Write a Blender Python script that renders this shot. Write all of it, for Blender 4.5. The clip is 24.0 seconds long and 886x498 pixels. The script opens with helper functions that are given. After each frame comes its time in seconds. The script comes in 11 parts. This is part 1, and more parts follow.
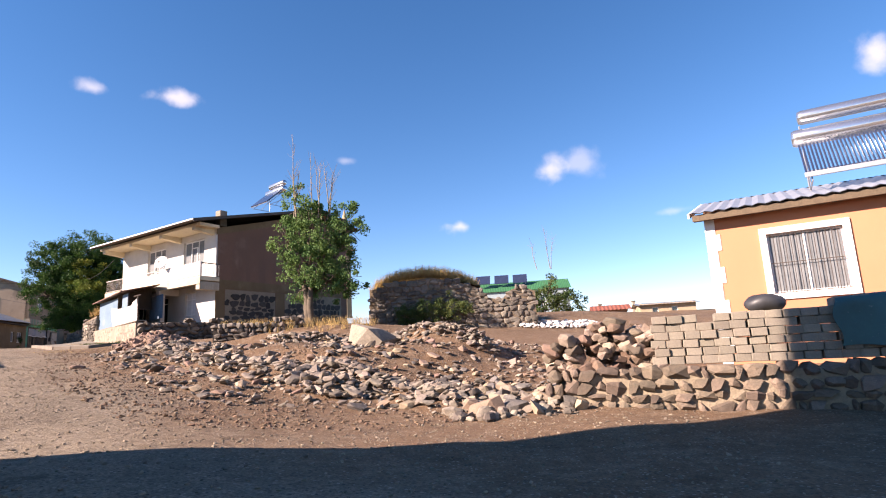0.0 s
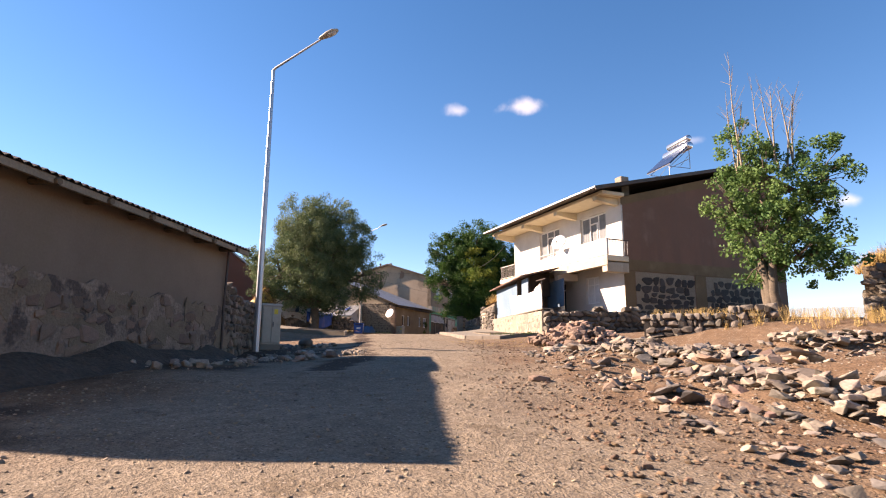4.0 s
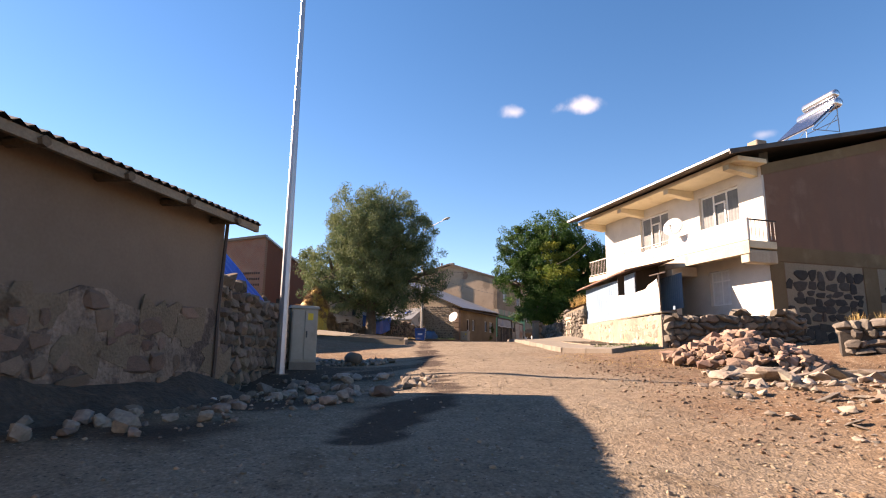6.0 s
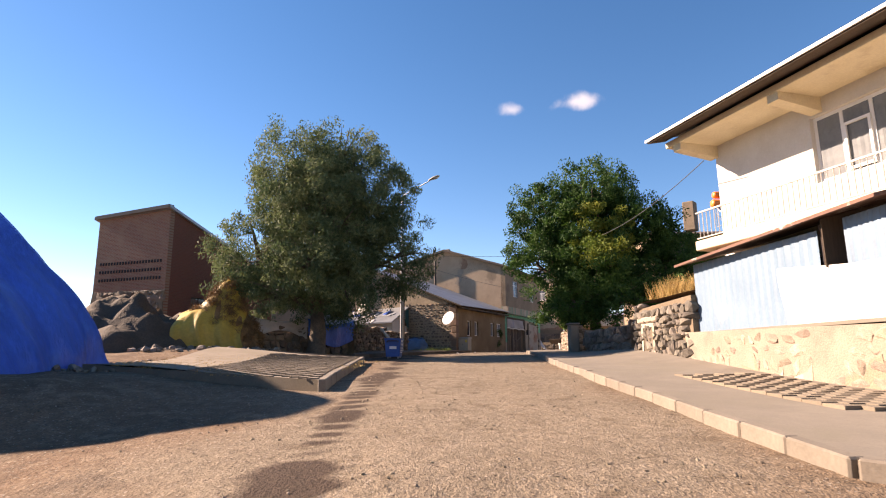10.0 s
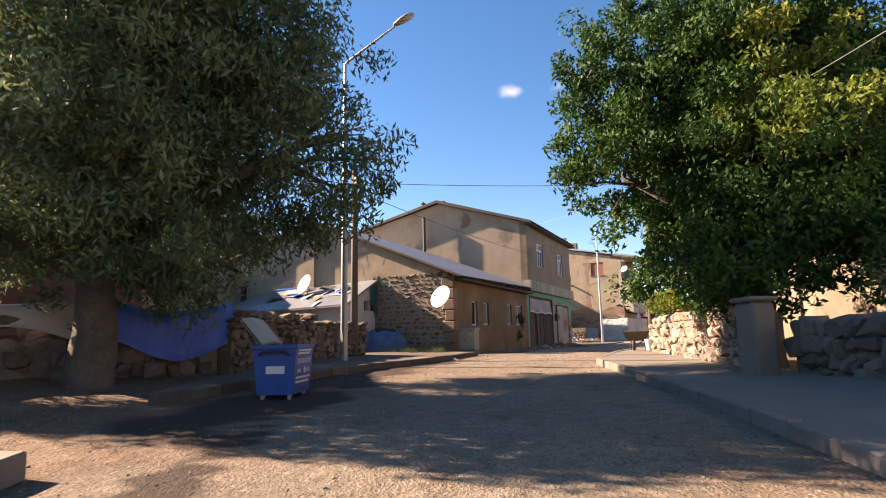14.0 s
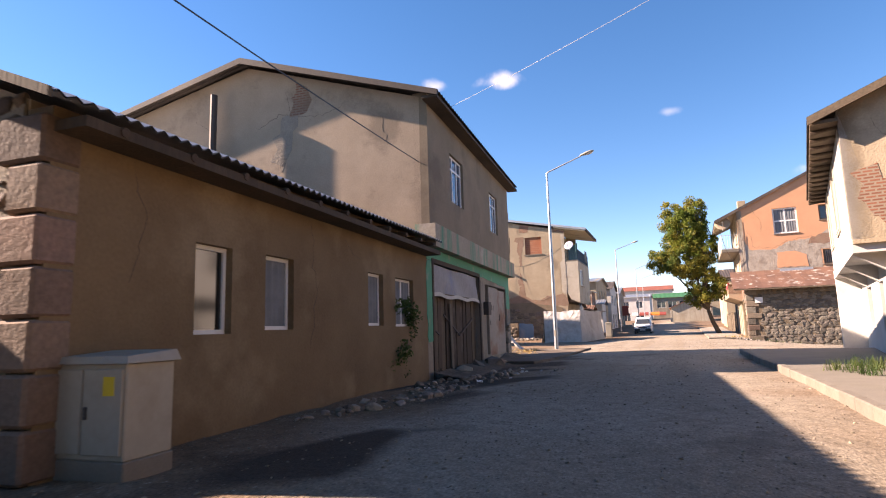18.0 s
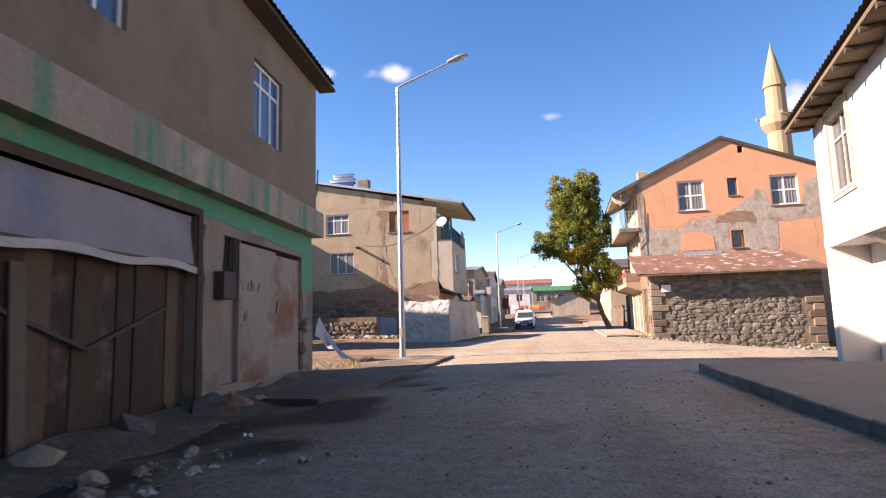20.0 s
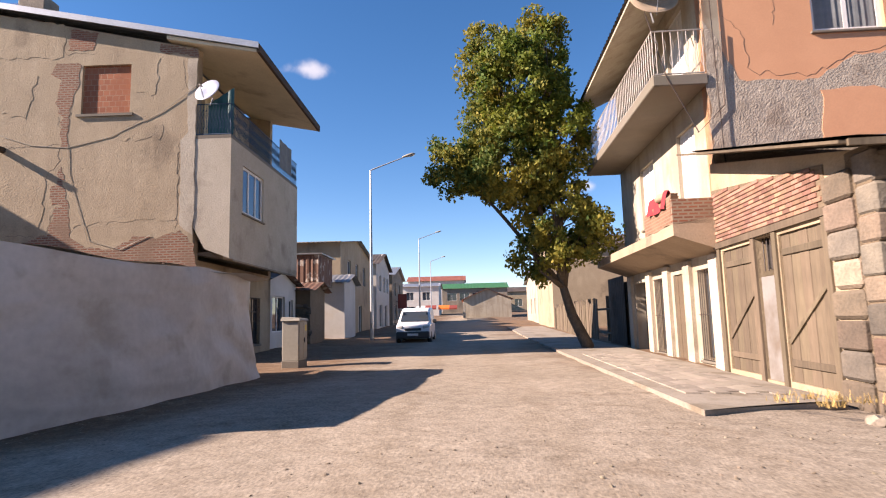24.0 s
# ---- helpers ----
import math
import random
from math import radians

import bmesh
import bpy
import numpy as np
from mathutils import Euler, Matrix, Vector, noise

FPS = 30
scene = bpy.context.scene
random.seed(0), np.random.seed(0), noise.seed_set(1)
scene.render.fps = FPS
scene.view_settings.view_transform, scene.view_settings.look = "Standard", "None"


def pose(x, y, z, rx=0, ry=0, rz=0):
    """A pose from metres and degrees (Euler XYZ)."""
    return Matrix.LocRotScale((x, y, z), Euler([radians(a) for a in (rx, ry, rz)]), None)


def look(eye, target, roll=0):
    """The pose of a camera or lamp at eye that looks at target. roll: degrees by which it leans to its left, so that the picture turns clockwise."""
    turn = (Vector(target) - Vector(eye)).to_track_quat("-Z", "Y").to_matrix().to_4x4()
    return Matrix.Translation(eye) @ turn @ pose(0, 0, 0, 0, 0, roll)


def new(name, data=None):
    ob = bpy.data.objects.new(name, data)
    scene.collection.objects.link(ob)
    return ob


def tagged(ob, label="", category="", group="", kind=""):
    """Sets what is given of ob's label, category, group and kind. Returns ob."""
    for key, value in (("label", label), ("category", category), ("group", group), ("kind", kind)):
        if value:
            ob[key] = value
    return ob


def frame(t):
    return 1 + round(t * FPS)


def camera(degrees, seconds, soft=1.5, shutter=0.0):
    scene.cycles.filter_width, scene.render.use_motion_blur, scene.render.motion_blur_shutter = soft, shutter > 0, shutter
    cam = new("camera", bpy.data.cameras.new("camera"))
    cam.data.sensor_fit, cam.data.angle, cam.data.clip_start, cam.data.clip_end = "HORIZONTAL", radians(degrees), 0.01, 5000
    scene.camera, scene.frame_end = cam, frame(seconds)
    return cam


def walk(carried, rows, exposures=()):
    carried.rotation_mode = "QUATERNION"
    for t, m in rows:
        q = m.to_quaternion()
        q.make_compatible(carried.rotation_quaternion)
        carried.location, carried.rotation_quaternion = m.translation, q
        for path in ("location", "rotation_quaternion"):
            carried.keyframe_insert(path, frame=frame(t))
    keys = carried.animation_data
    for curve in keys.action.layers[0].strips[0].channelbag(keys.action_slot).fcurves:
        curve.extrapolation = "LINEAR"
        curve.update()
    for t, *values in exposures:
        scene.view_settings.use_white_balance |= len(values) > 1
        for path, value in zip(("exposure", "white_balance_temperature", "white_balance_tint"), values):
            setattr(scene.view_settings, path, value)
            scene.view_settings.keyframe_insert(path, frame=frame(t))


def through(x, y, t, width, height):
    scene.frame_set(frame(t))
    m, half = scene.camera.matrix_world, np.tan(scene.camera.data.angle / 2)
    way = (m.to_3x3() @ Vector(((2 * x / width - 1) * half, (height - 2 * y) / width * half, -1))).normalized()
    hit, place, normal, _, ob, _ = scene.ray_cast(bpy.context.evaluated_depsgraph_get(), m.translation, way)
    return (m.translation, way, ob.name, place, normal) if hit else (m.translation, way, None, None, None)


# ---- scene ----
cam = camera(76.0, 24.0, soft=1.1, shutter=0.15)
METRES, EYE, TILT, LEAN, TURN = 97.0, 1.3, 0.0, 0.0, 0.0
ROWS = [
    (0.0, 0.0, 0.0, 0.0, 0.54, 10.5, 2.92),
    (0.5, -0.0012, 0.0037, 0.0004, 2.42, 10.54, 2.84),
    (1.0, -0.0035, 0.0093, 0.0009, 4.95, 10.52, 2.73),
    (1.5, -0.0079, 0.0171, 0.0015, 10.09, 10.56, 2.44),
    (2.0, -0.0149, 0.026, 0.0023, 18.81, 10.78, 1.51),
    (2.5, -0.0241, 0.0345, 0.0032, 24.65, 10.66, 0.89),
    (3.0, -0.0339, 0.0434, 0.0039, 28.52, 10.42, 0.39),
    (3.5, -0.0445, 0.0524, 0.0046, 31.76, 10.38, -0.06),
    (5.5, -0.0845, 0.0906, 0.0087, 39.62, 10.55, -0.64),
    (6.0, -0.095, 0.1024, 0.0099, 40.38, 10.64, -0.71),
    (6.5, -0.1059, 0.1149, 0.0114, 40.75, 10.64, -0.58),
    (7.0, -0.1166, 0.1285, 0.0127, 40.74, 10.67, -0.43),
    (7.5, -0.1271, 0.1427, 0.0141, 40.65, 10.75, -0.15),
    (8.0, -0.1374, 0.1574, 0.0155, 40.5, 10.77, 0.05),
    (8.5, -0.1483, 0.1721, 0.0171, 40.42, 10.68, 0.21),
    (9.0, -0.1595, 0.1868, 0.0184, 40.45, 10.58, 0.34),
    (9.5, -0.1708, 0.2019, 0.0199, 40.55, 10.55, 0.39),
    (11.5, -0.2208, 0.2626, 0.0244, 41.13, 10.29, 0.73),
    (12.0, -0.2331, 0.2779, 0.0255, 41.31, 10.09, 0.88),
    (12.5, -0.2456, 0.2935, 0.0267, 41.39, 9.91, 0.99),
    (13.0, -0.2581, 0.3097, 0.0275, 41.35, 9.47, 1.13),
    (13.5, -0.2709, 0.3265, 0.0284, 41.24, 9.21, 1.16),
    (14.0, -0.2838, 0.3438, 0.029, 40.97, 8.96, 1.27),
    (14.5, -0.2972, 0.3618, 0.0295, 40.57, 8.72, 1.4),
    (15.0, -0.311, 0.3807, 0.0302, 40.4, 8.59, 1.52),
    (15.5, -0.3247, 0.3999, 0.0309, 40.02, 8.43, 1.7),
    (16.0, -0.3383, 0.42, 0.0314, 39.31, 8.42, 1.73),
    (16.5, -0.3507, 0.4407, 0.0322, 37.89, 8.36, 1.73),
    (17.0, -0.3626, 0.4625, 0.033, 35.44, 8.34, 1.64),
    (17.5, -0.3733, 0.4851, 0.0338, 33.93, 8.22, 1.64),
    (19.5, -0.4059, 0.5875, 0.0349, 26.63, 7.48, 1.72),
    (20.0, -0.4122, 0.6151, 0.0348, 21.48, 7.07, 1.64),
    (20.5, -0.4182, 0.6434, 0.0347, 16.15, 6.72, 1.46),
    (21.0, -0.4241, 0.6725, 0.0345, 14.56, 6.89, 1.35),
    (21.5, -0.4301, 0.7022, 0.0345, 14.0, 7.07, 1.37),
    (22.0, -0.4359, 0.7328, 0.0345, 13.54, 6.92, 1.33),
    (22.5, -0.4414, 0.7642, 0.0345, 13.2, 6.66, 1.21),
    (23.0, -0.4467, 0.7957, 0.0345, 12.8, 6.87, 1.2),
    (23.5, -0.4523, 0.827, 0.0347, 12.8, 7.12, 1.42),
    (24.0, -0.4577, 0.8588, 0.035, 12.86, 7.05, 1.43),
]
walk(cam, [(t, pose(0, 0, EYE, TILT, LEAN, TURN) @ pose(METRES * x, METRES * y, METRES * z, 90 + pitch, roll, yaw)) for t, x, y, z, yaw, pitch, roll in ROWS],
     exposures=[(0.0, 1.64, 7700, 29), (3.0, 1.74, 8200, 29), (7.0, 1.88, 9100, 29), (9.0, 1.71, 9000, 29), (12.0, 1.68, 8500, 29), (14.0, 1.95, 9000, 28), (15.0, 2.3, 9300, 28), (16.0, 2.2, 9300, 29), (17.0, 2.02, 8700, 30), (21.0, 1.8, 7900, 30), (24.0, 1.48, 7600, 27)])

# ---- world and sun ----
SUN_LEFT, SUN_UP = 112.0, 28.5            # degrees to the left of +y, and above the horizon
world = bpy.data.worlds.new("world")
scene.world = world
world.use_nodes = True
wt = world.node_tree
wt.nodes.clear()
w_out = wt.nodes.new("ShaderNodeOutputWorld")
w_bg = wt.nodes.new("ShaderNodeBackground")
w_sky = wt.nodes.new("ShaderNodeTexSky")
w_sky.sky_type, w_sky.sun_disc = "NISHITA", False
w_sky.sun_elevation, w_sky.sun_rotation = radians(SUN_UP), radians(-SUN_LEFT)
w_sky.altitude, w_sky.air_density, w_sky.dust_density, w_sky.ozone_density = 1700, 1.0, 0.15, 2.4
w_bg.inputs["Strength"].default_value = 0.08
w_geo = wt.nodes.new("ShaderNodeTexCoord")
w_noise = wt.nodes.new("ShaderNodeTexNoise")
w_noise.inputs["Scale"].default_value, w_noise.inputs["Detail"].default_value = 22.0, 8.0
wt.links.new(w_geo.outputs["Generated"], w_noise.inputs["Vector"])


def w_math(op, a, b=None, c=None):
    n = wt.nodes.new("ShaderNodeMath")
    n.operation = op
    for i, v in enumerate((a, b, c)):
        if v is None:
            continue
        if isinstance(v, (int, float)):
            n.inputs[i].default_value = v
        else:
            wt.links.new(v, n.inputs[i])
    return n.outputs[0]


# small fair-weather clouds: direction, half width, half height, density
CLOUDS = [((-0.406, 0.816, 0.412), 0.043, 0.016, 0.9), ((-0.499, 0.765, 0.408), 0.022, 0.012, 0.7), ((0.192, 0.933, 0.304), 0.045, 0.028, 0.8),
          ((0.026, 0.975, 0.219), 0.034, 0.016, 0.95), ((0.598, 0.711, 0.369), 0.032, 0.035, 0.9), ((0.493, 0.844, 0.205), 0.06, 0.012, 0.5),
          ((0.24, 0.92, 0.308), 0.045, 0.03, 0.45), ((-0.16, 0.93, 0.335), 0.02, 0.008, 0.35), ((0.38, 0.9, 0.21), 0.03, 0.008, 0.35)]
cover = None
for way, half_w, half_h, dens in CLOUDS:
    dens *= 0.72
    way = Vector(way).normalized()
    side = Vector((way.y, -way.x, 0)).normalized()
    up = side.cross(way)
    marks = []
    for axis, half in ((side, half_w), (up, half_h)):
        dot = wt.nodes.new("ShaderNodeVectorMath")
        dot.operation = "DOT_PRODUCT"
        dot.inputs[1].default_value = axis
        wt.links.new(w_geo.outputs["Generated"], dot.inputs[0])
        marks.append(w_math("POWER", w_math("DIVIDE", dot.outputs["Value"], half), 2.0))
    front = wt.nodes.new("ShaderNodeVectorMath")
    front.operation = "DOT_PRODUCT"
    front.inputs[1].default_value = way
    wt.links.new(w_geo.outputs["Generated"], front.inputs[0])
    r = w_math("SQRT", w_math("ADD", marks[0], marks[1]))
    d = w_math("SUBTRACT", w_math("ADD", -0.1, w_math("MULTIPLY", w_noise.outputs["Fac"], 2.2)), r)
    m = wt.nodes.new("ShaderNodeMapRange")
    m.interpolation_type = "SMOOTHSTEP"
    m.inputs["From Min"].default_value, m.inputs["From Max"].default_value, m.inputs["To Max"].default_value = 0.0, 1.1, dens
    wt.links.new(d, m.inputs["Value"])
    one = w_math("MULTIPLY", m.outputs["Result"], w_math("GREATER_THAN", front.outputs["Value"], 0.5))
    cover = one if cover is None else w_math("MAXIMUM", cover, one)
w_mix = wt.nodes.new("ShaderNodeMix")
w_mix.data_type = "RGBA"
wt.links.new(cover, w_mix.inputs["Factor"])
w_hue = wt.nodes.new("ShaderNodeHueSaturation")
w_hue.inputs["Saturation"].default_value = 1.3
wt.links.new(w_sky.outputs["Color"], w_hue.inputs["Color"])
wt.links.new(w_hue.outputs["Color"], w_mix.inputs["A"])
w_mix.inputs["B"].default_value = (5.2, 5.5, 6.0, 1)
wt.links.new(w_mix.outputs["Result"], w_bg.inputs["Color"])
wt.links.new(w_bg.outputs["Background"], w_out.inputs["Surface"])

sun_data = bpy.data.lights.new("sun", "SUN")
sun_data.energy, sun_data.angle, sun_data.color = 5.0, radians(0.55), (1.0, 0.955, 0.88)
sun = new("sun", sun_data)
a, e = radians(SUN_LEFT), radians(SUN_UP)
sun.matrix_world = look((0, 0, 60), Vector((0, 0, 60)) - Vector((-math.sin(a) * math.cos(e), math.cos(a) * math.cos(e), math.sin(e))))


# ---- materials ----
MATS = {}


def nodes_of(name):
    m = bpy.data.materials.new(name)
    m.use_nodes = True
    return m, m.node_tree, m.node_tree.nodes["Principled BSDF"]


def rgba(c):
    return (c[0], c[1], c[2], 1)


def surf(name, c1, c2, scale=1.5, rough=0.9, fine=40.0, jitter=0.25, bump=0.3, stain=None, stain_at=0.58, stain_soft=0.12, stain_scale=0.6,
         metal=0.0, pieces=0.0, island=False, stretch=(1, 1, 1), bump_dist=0.02, drip=None):
    """A worn surface: two colours mixed at a large scale, grain at a fine one, stains with edges of their own, relief, and a shift from piece to piece."""
    m, nt, bs = nodes_of(name)
    N, L = nt.nodes.new, nt.links.new
    tc = N("ShaderNodeTexCoord")
    mp = N("ShaderNodeMapping")
    mp.inputs["Scale"].default_value = stretch
    L(tc.outputs["Object"], mp.inputs["Vector"])
    big, small = N("ShaderNodeTexNoise"), N("ShaderNodeTexNoise")
    big.inputs["Scale"].default_value, big.inputs["Detail"].default_value, big.inputs["Roughness"].default_value = scale, 6, 0.65
    small.inputs["Scale"].default_value, small.inputs["Detail"].default_value = fine, 4
    L(mp.outputs["Vector"], big.inputs["Vector"]), L(mp.outputs["Vector"], small.inputs["Vector"])
    ramp = N("ShaderNodeMapRange")
    ramp.inputs["From Min"].default_value, ramp.inputs["From Max"].default_value = 0.35, 0.65
    L(big.outputs["Fac"], ramp.inputs["Value"])
    mix = N("ShaderNodeMix")
    mix.data_type = "RGBA"
    mix.inputs["A"].default_value, mix.inputs["B"].default_value = rgba(c1), rgba(c2)
    L(ramp.outputs["Result"], mix.inputs["Factor"])
    col = mix.outputs["Result"]
    for tone, at, soft, sc, st in ([(stain, stain_at, stain_soft, stain_scale, (1, 1, 1))] if stain else []) + ([(drip, 0.55, 0.15, 2.2, (1, 1, 0.12))] if drip else []):
        sp = N("ShaderNodeTexNoise")
        sp.inputs["Scale"].default_value, sp.inputs["Detail"].default_value, sp.inputs["Roughness"].default_value = sc, 8, 0.6
        mp2 = N("ShaderNodeMapping")
        mp2.inputs["Scale"].default_value, mp2.inputs["Location"].default_value = st, (3.7, 1.9, 5.1)
        L(tc.outputs["Object"], mp2.inputs["Vector"]), L(mp2.outputs["Vector"], sp.inputs["Vector"])
        edge = N("ShaderNodeMapRange")
        edge.inputs["From Min"].default_value, edge.inputs["From Max"].default_value = at - soft / 2, at + soft / 2
        L(sp.outputs["Fac"], edge.inputs["Value"])
        mx = N("ShaderNodeMix")
        mx.data_type = "RGBA"
        L(edge.outputs["Result"], mx.inputs["Factor"]), L(col, mx.inputs["A"])
        mx.inputs["B"].default_value = rgba(tone)
        col = mx.outputs["Result"]
    hsv = N("ShaderNodeHueSaturation")
    val = N("ShaderNodeMapRange")
    val.inputs["From Min"].default_value, val.inputs["From Max"].default_value = 0.25, 0.75
    val.inputs["To Min"].default_value, val.inputs["To Max"].default_value = 1 - jitter, 1 + jitter
    L(small.outputs["Fac"], val.inputs["Value"])
    v = val.outputs["Result"]
    if pieces:
        if island:
            src = N("ShaderNodeNewGeometry").outputs["Random Per Island"]
        else:
            src = N("ShaderNodeObjectInfo").outputs["Random"]
        pv = N("ShaderNodeMapRange")
        pv.inputs["To Min"].default_value, pv.inputs["To Max"].default_value = 1 - pieces, 1 + pieces
        L(src, pv.inputs["Value"])
        mm = N("ShaderNodeMath")
        mm.operation = "MULTIPLY"
        L(v, mm.inputs[0]), L(pv.outputs["Result"], mm.inputs[1])
        v = mm.outputs[0]
        hv = N("ShaderNodeMapRange")
        hv.inputs["To Min"].default_value, hv.inputs["To Max"].default_value = 0.5 - 0.035 * pieces, 0.5 + 0.035 * pieces
        mh = N("ShaderNodeMath")
        mh.operation = "FRACT"
        ml = N("ShaderNodeMath")
        ml.operation = "MULTIPLY"
        ml.inputs[1].default_value = 7.31
        L(src, ml.inputs[0]), L(ml.outputs[0], mh.inputs[0]), L(mh.outputs[0], hv.inputs["Value"]), L(hv.outputs["Result"], hsv.inputs["Hue"])
    L(col, hsv.inputs["Color"]), L(v, hsv.inputs["Value"])
    L(hsv.outputs["Color"], bs.inputs["Base Color"])
    bs.inputs["Roughness"].default_value, bs.inputs["Metallic"].default_value = rough, metal
    if bump:
        add = N("ShaderNodeMath")
        add.operation = "MULTIPLY_ADD"
        add.inputs[1].default_value = 0.5
        L(small.outputs["Fac"], add.inputs[0]), L(big.outputs["Fac"], add.inputs[2])
        bp = N("ShaderNodeBump")
        bp.inputs["Strength"].default_value, bp.inputs["Distance"].default_value = bump, bump_dist
        L(add.outputs[0], bp.inputs["Height"]), L(bp.outputs["Normal"], bs.inputs["Normal"])
    MATS[name] = m
    return m


def brickwork(name, c1, c2, mortar, w=0.22, h=0.075, gap=0.012, axis="x", bump=0.6, wash=None):
    """Far brickwork; axis: the local axis along which the courses run."""
    m, nt, bs = nodes_of(name)
    N, L = nt.nodes.new, nt.links.new
    tc, sep, com = N("ShaderNodeTexCoord"), N("ShaderNodeSeparateXYZ"), N("ShaderNodeCombineXYZ")
    L(tc.outputs["Object"], sep.inputs[0])
    L(sep.outputs["X" if axis == "x" else "Y"], com.inputs["X"]), L(sep.outputs["Z"], com.inputs["Y"])
    b = N("ShaderNodeTexBrick")
    b.inputs["Scale"].default_value = 1.0
    b.inputs["Brick Width"].default_value, b.inputs["Row Height"].default_value, b.inputs["Mortar Size"].default_value = w, h, gap
    b.inputs["Color1"].default_value, b.inputs["Color2"].default_value, b.inputs["Mortar"].default_value = rgba(c1), rgba(c2), rgba(mortar)
    L(com.outputs[0], b.inputs["Vector"])
    nz = N("ShaderNodeTexNoise")
    nz.inputs["Scale"].default_value, nz.inputs["Detail"].default_value = 1.1, 8
    L(tc.outputs["Object"], nz.inputs["Vector"])
    rg = N("ShaderNodeMapRange")
    rg.inputs["From Min"].default_value, rg.inputs["From Max"].default_value = 0.48, 0.7
    L(nz.outputs["Fac"], rg.inputs["Value"])
    mx = N("ShaderNodeMix")
    mx.data_type = "RGBA"
    mx.inputs["B"].default_value = rgba(wash or mortar)
    L(rg.outputs["Result"], mx.inputs["Factor"]), L(b.outputs["Color"], mx.inputs["A"])
    L(mx.outputs["Result"], bs.inputs["Base Color"])
    bs.inputs["Roughness"].default_value = 0.92
    bp = N("ShaderNodeBump")
    bp.inputs["Strength"].default_value, bp.inputs["Distance"].default_value, bp.invert = bump, 0.012, True
    L(b.outputs["Fac"], bp.inputs["Height"]), L(bp.outputs["Normal"], bs.inputs["Normal"])
    MATS[name] = m
    return m


def glass(name, tint=(0.05, 0.07, 0.09), rough=0.04):
    m, nt, bs = nodes_of(name)
    bs.inputs["Base Color"].default_value, bs.inputs["Roughness"].default_value = rgba(tint), rough
    bs.inputs["IOR"].default_value, bs.inputs["Specular IOR Level"].default_value = 1.5, 0.8
    MATS[name] = m
    return m


def leafy(name, c1, c2, through=0.35):
    m, nt, bs = nodes_of(name)
    N, L = nt.nodes.new, nt.links.new
    g = N("ShaderNodeNewGeometry")
    tc, nz = N("ShaderNodeTexCoord"), N("ShaderNodeTexNoise")
    nz.inputs["Scale"].default_value = 0.7
    L(tc.outputs["Object"], nz.inputs["Vector"])
    ad = N("ShaderNodeMath")
    ad.operation = "MULTIPLY_ADD"
    ad.inputs[1].default_value, ad.use_clamp = 0.6, True
    rg = N("ShaderNodeMapRange")
    rg.inputs["From Min"].default_value, rg.inputs["From Max"].default_value, rg.inputs["To Min"].default_value, rg.inputs["To Max"].default_value = 0.35, 0.65, -0.25, 0.65
    L(nz.outputs["Fac"], rg.inputs["Value"]), L(g.outputs["Random Per Island"], ad.inputs[0]), L(rg.outputs["Result"], ad.inputs[2])
    mx = N("ShaderNodeMix")
    mx.data_type = "RGBA"
    mx.inputs["A"].default_value, mx.inputs["B"].default_value = rgba(c1), rgba(c2)
    L(ad.outputs[0], mx.inputs["Factor"])
    tr, ms = N("ShaderNodeBsdfTranslucent"), N("ShaderNodeMixShader")
    L(mx.outputs["Result"], bs.inputs["Base Color"]), L(mx.outputs["Result"], tr.inputs["Color"])
    bs.inputs["Roughness"].default_value, bs.inputs["Specular IOR Level"].default_value = 0.7, 0.25
    ms.inputs[0].default_value = through
    L(bs.outputs[0], ms.inputs[1]), L(tr.outputs[0], ms.inputs[2]), L(ms.outputs[0], nt.nodes["Material Output"].inputs["Surface"])
    MATS[name] = m
    return m


